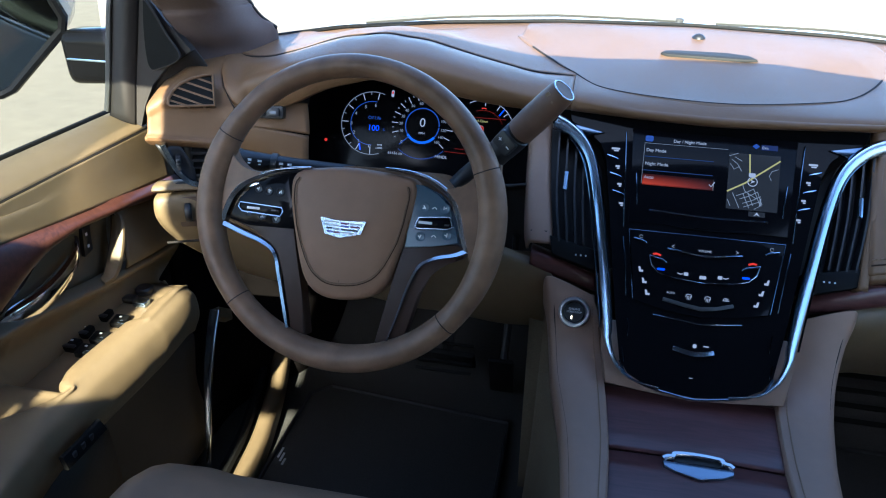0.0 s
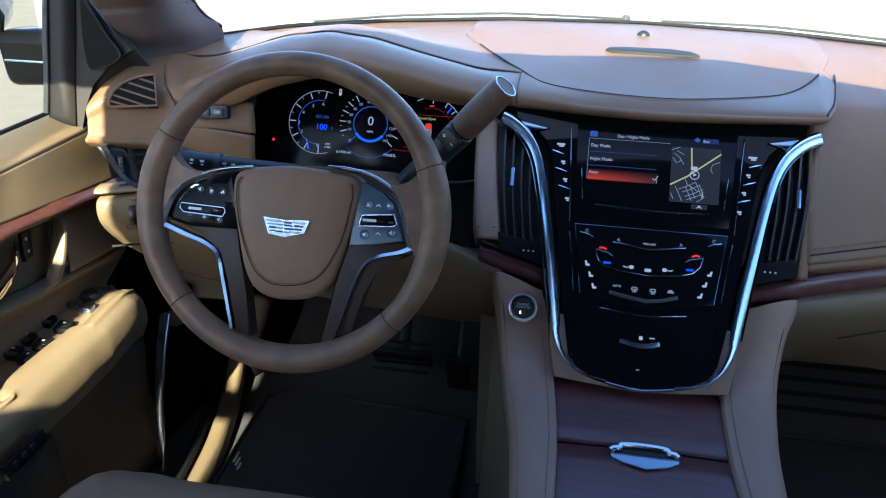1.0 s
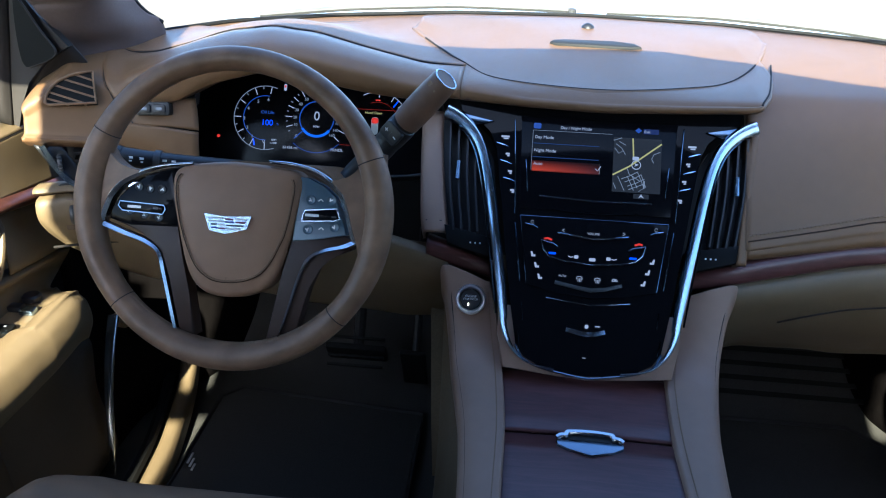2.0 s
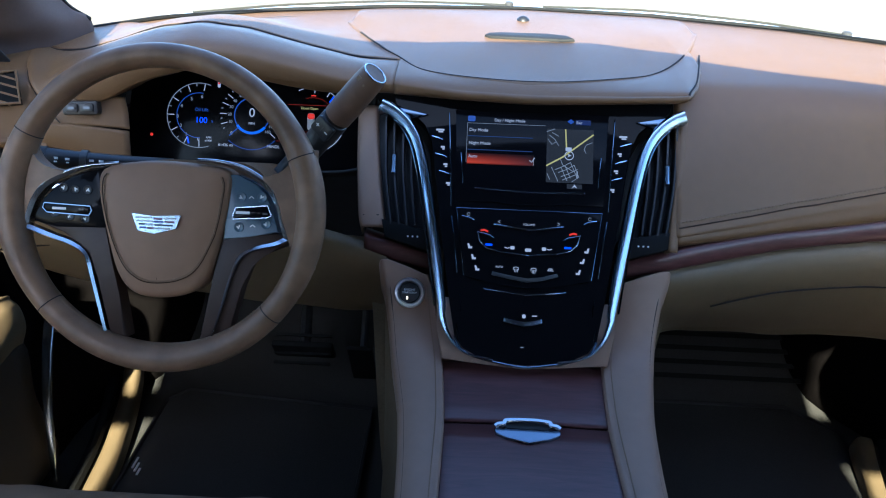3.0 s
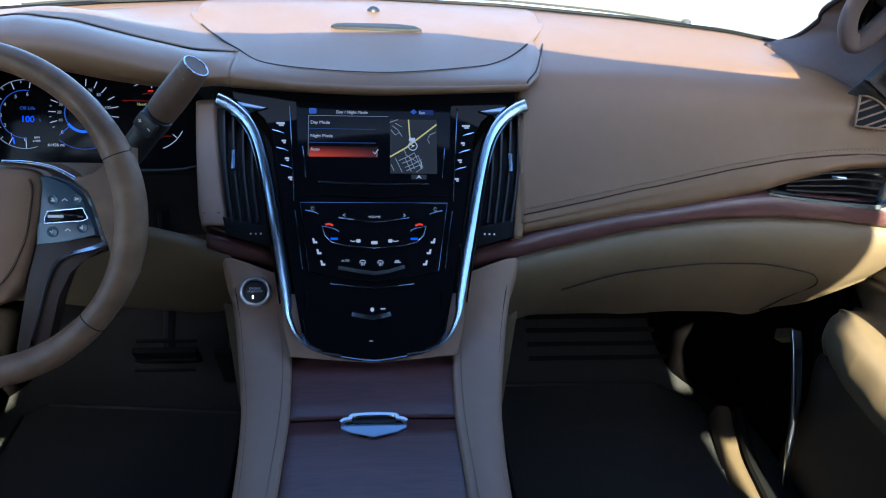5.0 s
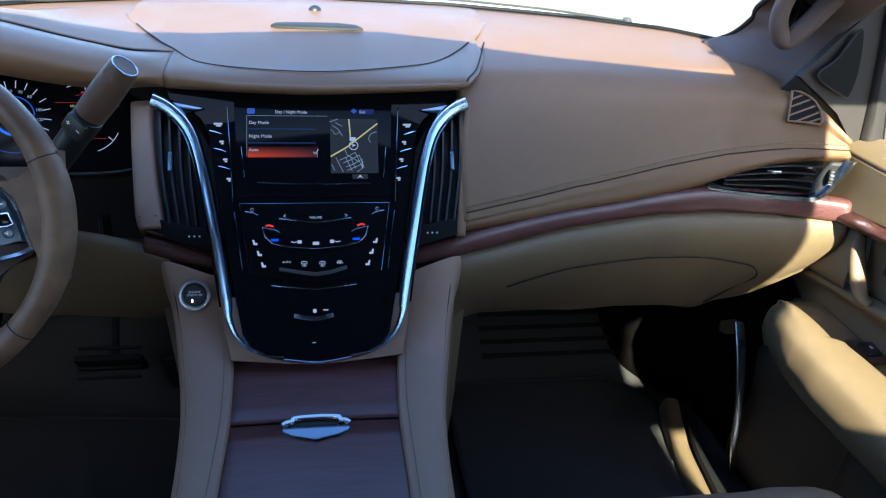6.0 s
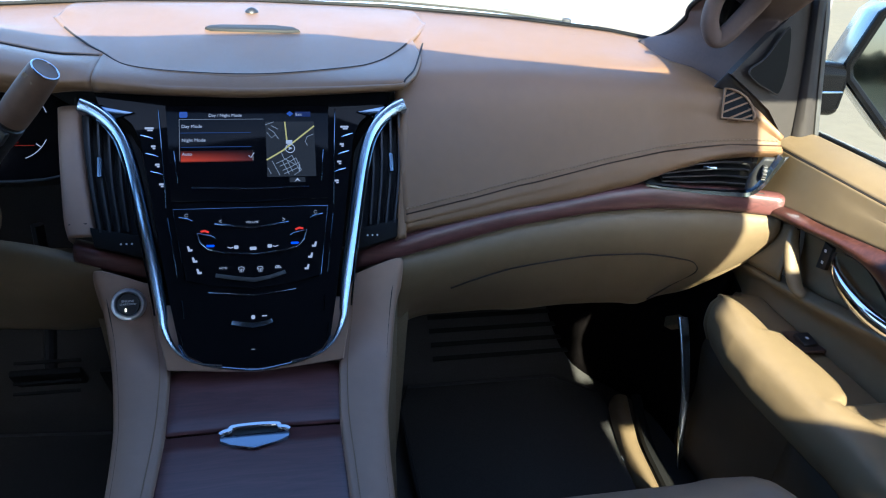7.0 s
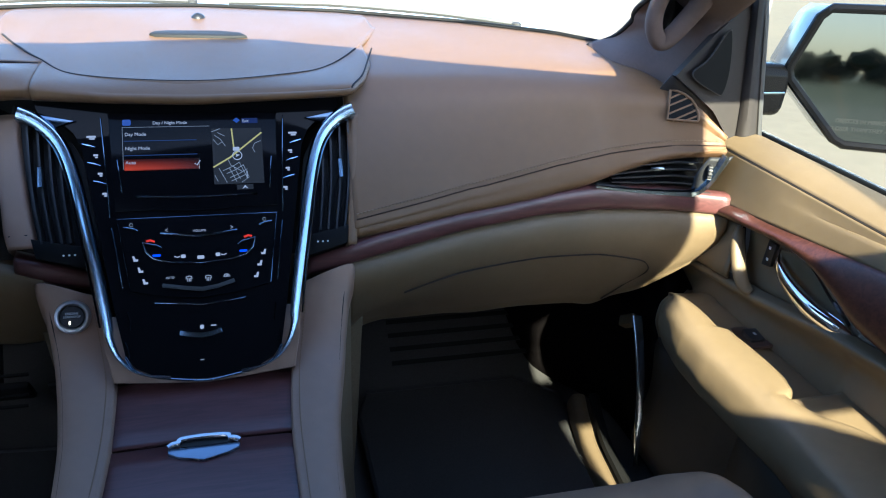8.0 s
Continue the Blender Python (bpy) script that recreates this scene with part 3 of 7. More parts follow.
        rows = [[(0.704, 1.14, 1.494), (0.745, 1.155, 1.493), (0.769, 1.13, 1.497)], [(0.71, 1.15, 1.454), (0.746, 1.16, 1.453), (0.767, 1.14, 1.466)], [(0.72, 1.15, 1.428), (0.738, 1.155, 1.427), (0.745, 1.15, 1.431)]]
        part("handle_recess", patch(rows, 12, 10), PIANO, t, "glossy recess behind the grab handle", thick=0.003)


body_pillar(-1)
body_pillar(1)

# windscreen glass
rows = []
for x in np.linspace(-0.75, 0.75, 9):
    e = abs(x) / 0.75
    rows.append([(x, base_y(x) + 0.002, base_z(x) + 0.003), (x * 0.945, 1.12 - 0.06 * e ** 2, 1.615), (x * 0.92, 0.44 - 0.05 * e ** 2, 1.858)])
w = part("window_1", patch(rows, 30, 16), GLASS, None)
tagged(w, "clear curved windscreen", "window", kind="structure")

# floor, footwells, firewall
rows = [[(x, y, 0.545) for y in (-2.6, 0.5, 1.3)] + [(x, 1.55, 0.60), (x, 1.72, 0.85), (x, 1.74, 1.2)] for x in (-0.9, -0.45, 0, 0.45, 0.9)]
tagged(part("floor", patch(rows, 10, 40), CARPET, None, thick=0.02), "black carpeted footwell floor", "floor", kind="structure")
for s in (-1, 1):
    o = 0.045 if s < 0 else 0.0
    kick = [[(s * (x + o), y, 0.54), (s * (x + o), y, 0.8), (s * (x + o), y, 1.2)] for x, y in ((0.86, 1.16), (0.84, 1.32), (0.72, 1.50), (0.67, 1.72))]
    k = part("kick_panel", patch(kick, 12, 8), KICKSHADE, None, thick=0.02)
    tagged(k, "kick panel beside the footwell, blackened in place of shade", "panel", kind="structure")
    hp = part("hinge_pillar", box(Matrix.Translation((s * (0.925 + o), 1.36, 0.88)), (0.05, 0.42, 0.70), 0.01), MATTE, None)
    tagged(hp, "black body pillar behind the door hinge", "pillar", kind="structure")
    # door sill
    head = [(0.785 + o, 1.44, 0.70), (0.770 + o, 1.38, 0.615), (0.743 + o, 1.25, 0.588)] if s < 0 else [(0.757, 1.29, 0.60), (0.740, 1.21, 0.584)]
    sill = cr(head + [(0.722 + o, 1.10, 0.578), (0.71 + o, 0.8, 0.575), (0.71 + o, -0.4, 0.57)], 36)
    t = thing("door_sill", (s * 0.78, 1.0, 0.56), "tan plastic door sill trim along the floor", "sill", kind="structure")
    part("sill_trim", sweep(mirrored(sill, s), [tuple(q) for q in cr([(-0.018, -0.03), (-0.016, 0.012), (0.0, 0.02), (0.016, 0.012), (0.018, -0.03)], 14, closed=True)]), LEATHER, t)
    path = [(x + 0.040, y, z + 0.004) for x, y, z in sill]
    part("door_seal", tube(mirrored(path, s), 0.012, 8), RUBBER, t, "black rubber door seal")

# ---- dashboard ----
dash = thing("dashboard", (0, 1.3, 1.1), "tan and brown stitched leather dashboard with dark wood trim", "dashboard")


def face_y(x):
    """How far forward the face of the dashboard lies at x."""
    return lerp(abs(x), (0.2, 0.4, 0.55, 0.65, 0.75, 0.83, 0.87), (1.031, 1.085, 1.105, 1.105, 1.085, 1.045, 1.02))


# passenger's panel, from its stitched lower edge over the crest to the glass
PX = (0.214, 0.33, 0.43, 0.53, 0.62, 0.71, 0.775, 0.815, 0.842)
PB = (1.154, 1.160, 1.167, 1.178, 1.198, 1.235, 1.252, 1.258, 1.262)
PS = (1.183, 1.195, 1.208, 1.226, 1.244, 1.261, 1.270, 1.274, 1.276)


def panel_rows(s=1, x0=0.214, x1=0.842, n=13):
    rows = []
    for x in np.linspace(x0, x1, n):
        y = face_y(x)
        b, st = lerp(x, PX, PB), lerp(x, PX, PS)
        lean = lerp(x, (0.21, 0.45, 0.62, 0.75, 0.84), (0.80, 0.62, 0.45, 0.33, 0.30))
        top = lerp(x, (0.21, 0.27, 0.30, 0.43, 0.62, 0.72, 0.80, 0.842), (1.340, 1.343, 1.347, 1.346, 1.343, 1.338, 1.325, 1.300))
        fall = 1.0
        if s < 0:
            top = lerp(x, (0.722, 0.76, 0.80, 0.842), (1.350, 1.352, 1.344, 1.312))
        if s > 0:
            top = min(top, lerp(x, (0.72, 0.76, 0.79, 0.81, 0.82), (1.338, 1.333, 1.319, 1.299, 1.284)))
            fall = lerp(x, (0.72, 0.775, 0.82), (1.0, 0.2, -1.2))
        h = top - st
        ys = y + 0.008
        yt = ys + lean * h
        yb, zb = (base_y(x), base_z(x)) if x < 0.74 else (base_y(0.74) - (x - 0.74) * 0.9, base_z(0.74) - (x - 0.74) * 0.35)
        dip = lerp(x, (0.722, 0.75, 0.775, 0.80), (0.022, 0.013, 0.007, 0.0)) if s < 0 else 0.0
        rows.append([(s * x, y + 0.012, b - 0.004), (s * x, y, b + 0.006), (s * x, y + 0.001, (b + st) / 2), (s * x, ys, st), (s * x, ys + lean * h * 0.5, st + h * 0.55),
                     (s * x, yt, top - dip * 0.6), (s * x, yt + 0.055, top + 0.022 * fall - dip), (s * x, yt * 0.45 + yb * 0.55, max(zb - 0.014, top + 0.02) if x < 0.7 else top + 0.028 * fall - dip), (s * x, yb, zb - 0.002)])
    return rows


part("passenger_panel", patch(panel_rows(1, 0.214, 0.820, 15), 70, 60), DASH, dash, "taupe leather passenger-side panel", thick=0.008)
# its stitched seam
path = [(x, face_y(x) + 0.002, lerp(x, PX, PS) - 0.001) for x in np.linspace(0.218, 0.819, 60)]
part("seam", tube(cr(path, 90), 0.0011, 6), FOLD, dash, "dark seam line")


def stitches(path, every=0.006, length=0.0038, r=0.0008):
    """Short threads in a row along a path."""
    bm = bmesh.new()
    p = [Vector(q) for q in path]
    left = 0.0
    for a, b in zip(p, p[1:]):
        d = (b - a).length
        if d < 1e-9:
            continue
        u = left
        while u < d:
            c = a.lerp(b, u / d)
            m = Matrix.Translation(c) @ (b - a).to_track_quat("X", "Z").to_matrix().to_4x4() @ Matrix.Diagonal((length, r * 2, r * 2, 1))
            bmesh.ops.create_cube(bm, size=1, matrix=m)
            u += every
        left = u - d
    return bm


path = cr([(x, face_y(x) + 0.0045, lerp(x, PX, PS) + 0.0065) for x in np.linspace(0.22, 0.817, 40)], 120)
part("stitching", stitches(path), THREAD, dash, "row of tan stitches", smooth=False)

# driver's end pad with its defroster vent
rows = panel_rows(-1, 0.722, 0.842, 7)
part("end_pad", patch(rows, 30, 60), DASH, dash, "tan leather end pad by the driver's door", thick=0.008)
path = cr([(-x, face_y(x) + 0.002, lerp(x, PX, PS) - 0.006) for x in np.linspace(0.724, 0.838, 12)], 30)
part("seam", tube(path, 0.0018, 6), SEAM, dash)


def defroster(s):
    """A quarter-round side-window vent with slanting slats."""
    m = plane_frame((0.757, 1.098, 1.326), 27, -22) if s > 0 else plane_frame((-0.781, 1.084, 1.334), 27, 22)
    kx, ky = (0.95, 0.85) if s > 0 else (1.32, 0.84)
    out = [(-0.025, -0.026), (0.024, -0.026), (0.027, -0.022), (0.026, -0.012), (0.021, 0.002), (0.012, 0.015), (0.0, 0.024), (-0.013, 0.029), (-0.025, 0.030)]
    out = [(x * s * kx, y * ky) for x, y in out]
    v = part("side_vent", plate(m, out, -0.03, 0.0), DEEP, dash, "black side-window vent")
    ring = [m @ Vector((x, y, 0.002)) for x, y in out]
    part("vent_rim", tube(ring, 0.0022, 6, closed=True, up=m.to_3x3().col[2]), DASH, v)
    for (xa, ya), (xb, yb) in (((0.004, -0.026), (0.0255, -0.014)), ((-0.014, -0.026), (0.0225, -0.003)), ((-0.025, -0.016), (0.0165, 0.009)), ((-0.025, 0.0), (0.0075, 0.0195)), ((-0.025, 0.014), (-0.006, 0.026))):
        q = strip([(xa * s * kx, ya * ky), (xb * s * kx, yb * ky)], 0.0028)
        part("vent_slat", plate(m, q, -0.014, 0.001), DASH, v, smooth=False)


defroster(-1)
defroster(1)

part("seam", tube(cr([(-0.779, 1.222, 1.3735), (-0.770, 1.182, 1.3695), (-0.753, 1.136, 1.3580), (-0.741, 1.112, 1.344), (-0.729, 1.101, 1.325), (-0.717, 1.096, 1.308), (-0.697, 1.093, 1.285)], 40), 0.0010, 6), SEAM, dash, "upright seam of the end pad")

# instrument hood: pad behind the seam, lip before it
HX = (-0.724, -0.69, -0.638, -0.58, -0.505, -0.433, -0.352, -0.271, -0.203)
HZ = (1.364, 1.371, 1.386, 1.407, 1.418, 1.411, 1.391, 1.374, 1.3705)
HC = (1.352, 1.362, 1.382, 1.399, 1.411, 1.407, 1.391, 1.373, 1.363)      # crest of the lip
HB = (1.300, 1.300, 1.315, 1.345, 1.366, 1.362, 1.347, 1.338, 1.341)      # its lower edge
pad, lip = [], []
for x in np.linspace(-0.70, -0.2035, 16):
    z, c, b = lerp(x, HX, HZ), lerp(x, HX, HC), lerp(x, HX, HB)
    yb, zb = base_y(x), base_z(x)
    pad.append([(x, 1.205, z), (x, 1.27, z + 0.006 * (1.41 - z) / 0.04), (x, 1.36, max(1.383, z - 0.016)), (x, yb - 0.05, zb - 0.006), (x, yb, zb - 0.002)])
    yl = 1.105 + lerp(x, (-0.724, -0.6, -0.3, -0.203), (0.012, 0.0, 0.0, 0.02))
    swell = lerp(x, (-0.27, -0.2035), (0.004, 0.0005))
    lip.append([(x, 1.203, z - 0.001), (x, 1.165, (z + c) / 2 + swell), (x, yl + 0.022, c), (x, yl + 0.003, c - 0.009), (x, yl, (c + b) / 2), (x, yl + 0.006, b + 0.006), (x, yl + 0.02, b), (x, 1.20, b - 0.006)])
lip[-1] = [(-0.2035, 1.218, 1.3712), (-0.2035, 1.1825, 1.3683), (-0.2035, 1.147, 1.363), (-0.2035, 1.129, 1.358), (-0.2035, 1.125, 1.352), (-0.2035, 1.129, 1.342), (-0.2035, 1.155, 1.337), (-0.2035, 1.20, 1.335)]
# its outer end rounds off against the end pad
lip.insert(0, [(-0.738, 1.205, 1.3655), (-0.730, 1.165, 1.3615), (-0.722, 1.127, 1.350), (-0.718, 1.110, 1.338), (-0.712, 1.105, 1.322), (-0.706, 1.108, 1.307), (-0.70, 1.125, 1.301), (-0.70, 1.20, 1.295)])
lip.insert(0, [(-0.776, 1.222, 1.3735), (-0.766, 1.182, 1.3700), (-0.750, 1.137, 1.3590), (-0.738, 1.113, 1.345), (-0.729, 1.104, 1.331), (-0.721, 1.104, 1.317), (-0.714, 1.120, 1.310), (-0.71, 1.20, 1.300)])
lip.insert(0, [(-0.781, 1.226, 1.3690), (-0.772, 1.186, 1.3650), (-0.755, 1.139, 1.3535), (-0.743, 1.116, 1.340), (-0.733, 1.108, 1.327), (-0.724, 1.108, 1.314), (-0.716, 1.124, 1.307), (-0.712, 1.20, 1.298)])
pad.insert(0, [(-0.740, 1.207, 1.3665), (-0.742, 1.27, 1.374), (-0.742, 1.34, 1.378), (-0.742, base_y(0.74) - 0.05, base_z(0.74) - 0.008), (-0.742, base_y(0.74), base_z(0.74) - 0.004)])
pad.insert(0, [(-0.778, 1.224, 1.3745), (-0.785, 1.27, 1.381), (-0.787, 1.33, 1.383), (-0.785, base_y(0.74) - 0.07, base_z(0.74) - 0.012), (-0.785, base_y(0.74) - 0.02, base_z(0.74) - 0.008)])
part("driver_top_pad", patch(pad, 60, 40), DASH, dash, "leather top of the instrument hood", thick=0.006)
part("instrument_hood", patch(lip, 60, 50), DASH, dash, "brown leather lip over the instruments", thick=0.004)
path = cr([(-0.778, 1.223, 1.3755), (-0.757, 1.211, 1.370), (-0.738, 1.2055, 1.3680)] + [(x, 1.2040, lerp(x, HX, HZ) + 0.0018) for x in np.linspace(-0.70, -0.207, 20)], 90)
part("seam", tube(path, 0.0015, 6), SEAM, dash, "dark seam line")
# the lip turns down the side of the instruments to the driver's end pad
rows = [[(-0.706, 1.122, 1.312), (-0.712, 1.106, 1.300), (-0.72, 1.095, 1.283)], [(-0.69, 1.118, 1.318), (-0.69, 1.108, 1.30), (-0.69, 1.100, 1.28)], [(-0.66, 1.125, 1.318), (-0.655, 1.12, 1.298), (-0.65, 1.112, 1.276)], [(-0.615, 1.14, 1.315), (-0.612, 1.135, 1.29), (-0.61, 1.128, 1.268)]]
part("switch_panel", patch(rows, 16, 12), DASH, dash, "tan panel with switches beside the instruments", thick=0.006)
rows = [[(-0.735, 1.088, 1.286), (-0.735, 1.087, 1.268), (-0.735, 1.090, 1.250)], [(-0.70, 1.097, 1.283), (-0.70, 1.095, 1.262), (-0.70, 1.098, 1.243)], [(-0.66, 1.108, 1.277), (-0.66, 1.104, 1.252), (-0.655, 1.106, 1.226)], [(-0.61, 1.125, 1.266), (-0.61, 1.118, 1.23), (-0.61, 1.112, 1.175)]]
part("side_panel", patch(rows, 16, 12), DASH, dash, thick=0.006)
m = plane_frame((-0.668, 1.108, 1.305), 15, 10)
sw = part("dimmer_switch", plate(m, rounded(0.050, 0.020, 0.004), -0.01, 0.008, 0.002), BLACK, dash, "black headlamp switch pad")
for x in (-0.012, 0.010):
    part("button", plate(m @ at(x, 0), rounded(0.019, 0.013, 0.003), 0.006, 0.011, 0.001), BLACK, sw)
    part("symbol", plate(m @ at(x, 0), rounded(0.009, 0.004, 0.001), 0.0112, 0.0114), DIM, sw, smooth=False)

# centre lid and brow
lid, brow = [], []
LX = (-0.207, -0.159, -0.074, 0.025, 0.137, 0.194, 0.2365, 0.262)
LY = (1.2217, 1.171, 1.146, 1.141, 1.170, 1.199, 1.2515, 1.32)
edge = cr([(-0.315, 1.42), (-0.276, 1.33), (-0.239, 1.262), (-0.207, 1.2217), (-0.159, 1.171), (-0.074, 1.146), (0.025, 1.141), (0.137, 1.170), (0.194, 1.199), (0.2365, 1.2515), (0.268, 1.32), (0.305, 1.42)], 67)


def lid_z(y):
    return lerp(y, (1.14, 1.184, 1.222, 1.265, 1.33, 1.42), (1.3600, 1.3645, 1.3725, 1.3800, 1.3842, 1.3880))


for x, y in edge:
    z = lid_z(y)
    cx = x * 0.97
    lid.append([(x, y, z - 0.004), (x, y, z), (x * 0.985, y + 0.008, z + 0.0012), (cx, (y + 1.46) / 2 + 0.01, (z + 1.397) / 2 + 0.003), (cx, 1.475, 1.3965), (cx, base_y(x), base_z(x) - 0.001)])
BX = (-0.2035, -0.11, 0.0, 0.13, 0.205, 0.2205, 0.243, 0.262)
for x in sorted(set(np.linspace(-0.2035, 0.205, 14)) | {0.2205, 0.232, 0.243, 0.253, 0.262}):
    y = lerp(x, LX, LY)
    f = lerp(x, BX, (1.125, 1.111, 1.108, 1.108, 1.109, 1.112, 1.158, 1.222))
    lo = lerp(x, BX, (1.341, 1.3395, 1.337, 1.343, 1.347, 1.350, 1.353, 1.362))
    crest = lerp(x, BX, (1.363, 1.355, 1.3525, 1.355, 1.3585, 1.3595, 1.363, 1.3725))
    d = lerp(x, (-0.2035, -0.1), (0.022, 0.013))
    top = lid_z(y) - 0.0005
    brow.append([(x, y - 0.001, top), (x, (y + f + d) / 2, (top + crest) / 2 + 0.0012), (x, f + d, crest), (x, f + 0.004, crest - 0.005), (x, f, (crest + lo) / 2), (x, f + 0.004, lo + 0.001), (x, f + 0.03, lo - 0.004)])
part("centre_lid", patch(lid, 90, 40), DASH, dash, "grey-brown padded lid in the dashboard top", thick=0.006)
part("centre_brow", patch(brow, 60, 40), DASH, dash, "brown leather brow over the centre stack", thick=0.006)
part("seam", tube([(x, y - 0.0024, lid_z(y) + 0.0022) for x, y in edge[5:-10]], 0.0018, 6), SEAM, dash, "dark curved seam of the lid")
path = cr([(0.2215, 1.111, 1.351), (0.2235, 1.119, 1.3600), (0.2440, 1.166, 1.3640), (0.2640, 1.236, 1.3743), (0.278, 1.29, 1.3795)], 40)
part("seam", tube(path, 0.0015, 6), SEAM, dash)
# sun sensor and the speaker slot
part("sun_sensor", lathe(Matrix.Translation((-0.001, 1.458, 1.392)), [(0.0125, 0), (0.0125, 0.003), (0.011, 0.009), (0.006, 0.013), (0.001, 0.0145)], 24), BLACK, dash, "small black sun sensor dome")
m = Matrix.Translation((0.004, 1.345, 1.3875)) @ Matrix.Rotation(radians(4.5), 4, "X")
part("speaker_slot", plate(m, [(-0.076, -0.004), (-0.066, -0.014), (0.055, -0.020), (0.076, -0.014), (0.066, 0.006), (0.03, 0.012), (-0.05, 0.014), (-0.070, 0.008)], -0.004, 0.0055, 0.004), MATTE, dash, "dark speaker grille slot")

# wood band along the dashboard, in both halves
WX = (0.139, 0.212, 0.334, 0.432, 0.533, 0.634, 0.730, 0.801, 0.842)
WB = (1.099, 1.1165, 1.130, 1.139, 1.147, 1.151, 1.153, 1.156, 1.158)
for s, x1, nm in ((1, 0.842, "passenger"), (-1, 0.842, "driver")):
    rows = []
    lo_x = 0.139
    for x in np.linspace(lo_x, x1, 15):
        t = lerp(x, (0.139, 0.214) + PX[1:5] + (0.71, 0.8, 0.842), (1.122, 1.1465) + PB[1:4] + (1.190, 1.187, 1.189, 1.190))
        if s > 0:
            b = lerp(x, WX, WB)
        else:
            b = lerp(x, (0.139, 0.212, 0.26, 0.75, 0.842), (1.099, 1.118, 1.132, 1.178, 1.180))
        y = face_y(x) - 0.002
        rows.append([(s * x, y + 0.02, t + 0.001), (s * x, y + 0.002, t - 0.001), (s * x, y - 0.003, (t + b) / 2), (s * x, y - 0.002, b + 0.004), (s * x, y + 0.006, b), (s * x, y + 0.03, b - 0.002)])
    if s < 0:
        rows = [r for r in rows if -0.275 < r[0][0] or r[0][0] < -0.70]
        inner, outer = [r for r in rows if r[0][0] > -0.3], [r for r in rows if r[0][0] < -0.7]
        part("wood_trim", patch(inner, 16, 16), WOOD, dash, "dark brown open-pore wood strip", thick=0.004)
        part("wood_trim", patch(outer, 16, 16), LEATHER, dash, thick=0.004)
    else:
        part("wood_trim", patch(rows, 50, 18), WOOD, dash, "dark brown open-pore wood strip", thick=0.004)

# glovebox side below the wood, falling away towards the footwell
GF = (0.0, 0.06, 0.20, 0.40, 0.65, 0.88, 1.0)
GD = (0.012, -0.002, -0.004, 0.012, 0.044, 0.084, 0.110)


def glove_foot(x):
    return lerp(x, (0.2, 0.27, 0.46, 0.71, 0.78, 0.842), (0.952, 0.940, 0.912, 0.908, 0.960, 1.05))


def glove_y(x, z):
    b = lerp(x, WX, WB) - 0.003
    return face_y(x) + lerp((b - z) / (b - glove_foot(x)), GF, GD) * lerp(x, (0.2, 0.26, 0.74, 0.842), (0.6, 1, 1, 0.55))


rows = []
for x in np.linspace(0.205, 0.842, 19):
    b, z1 = lerp(x, WX, WB) - 0.003, glove_foot(x)
    row = [(x, glove_y(x, b - f * (b - z1)), b - f * (b - z1)) for f in GF]
    rows.append(row + [(x, row[-1][1] + 0.08, z1 - 0.008), (x, face_y(x) + 0.42, z1 - 0.02)])
part("glovebox_panel", patch(rows, 60, 50), LEATHER, dash, "tan glovebox panel below the wood", thick=0.006)
line = [(0.300, 1.035), (0.355, 1.050), (0.452, 1.062), (0.5525, 1.065), (0.657, 1.0625), (0.722, 1.053), (0.752, 1.036), (0.757, 1.012), (0.735, 0.965), (0.710, 0.930)]
path = [(x, glove_y(x, z) - 0.0060, z) for x, z in cr(line, 90)]
part("seam", tube(path, 0.0014, 6), SEAM, dash, "outline of the glovebox lid")

# knee bolster below the instruments
rows = []
for x in np.linspace(-0.842, -0.205, 17):
    y = face_y(x)
    t = lerp(x, (-0.842, -0.74, -0.68, -0.3, -0.205), (1.172, 1.172, 1.160, 1.14, 1.125))
    z1 = lerp(x, (-0.842, -0.78, -0.7, -0.45, -0.27, -0.205), (1.055, 0.995, 0.965, 0.95, 0.965, 0.985))
    rows.append([(x, y + 0.01, t), (x, y - 0.004, t - 0.008), (x, y - 0.002, t * 0.7 + z1 * 0.3), (x, y + 0.03, t * 0.35 + z1 * 0.65), (x, y + 0.08, z1), (x, y + 0.16, z1 - 0.012), (x, y + 0.40, z1 - 0.02)])
part("knee_bolster", patch(rows, 60, 40), LEATHER, dash, "tan knee bolster below the wheel", thick=0.006)
path = cr([(x, face_y(x) + 0.012, z) for x, z in ((-0.84, 1.085), (-0.78, 1.083), (-0.70, 1.082), (-0.6, 1.08), (-0.40, 1.08))], 30)
part("seam", tube(path, 0.002, 6), SEAM, dash)
m = plane_frame((-0.797, face_y(0.797) - 0.004, 1.143), 0, 22)
d = part("lamp_switch", plate(m, rounded(0.03, 0.052, 0.004), -0.006, 0.002, 0.001), BROWN, dash, "brown lamp dimmer plate")
part("thumb_wheel", lathe(m @ Matrix.Rotation(math.pi / 2, 4, "Y") @ at(0, 0, -0.005), [(0.001, 0), (0.016, 0.0005), (0.017, 0.002), (0.017, 0.008), (0.016, 0.0095), (0.001, 0.010)], 28), BLACK, d, "black thumb wheel")


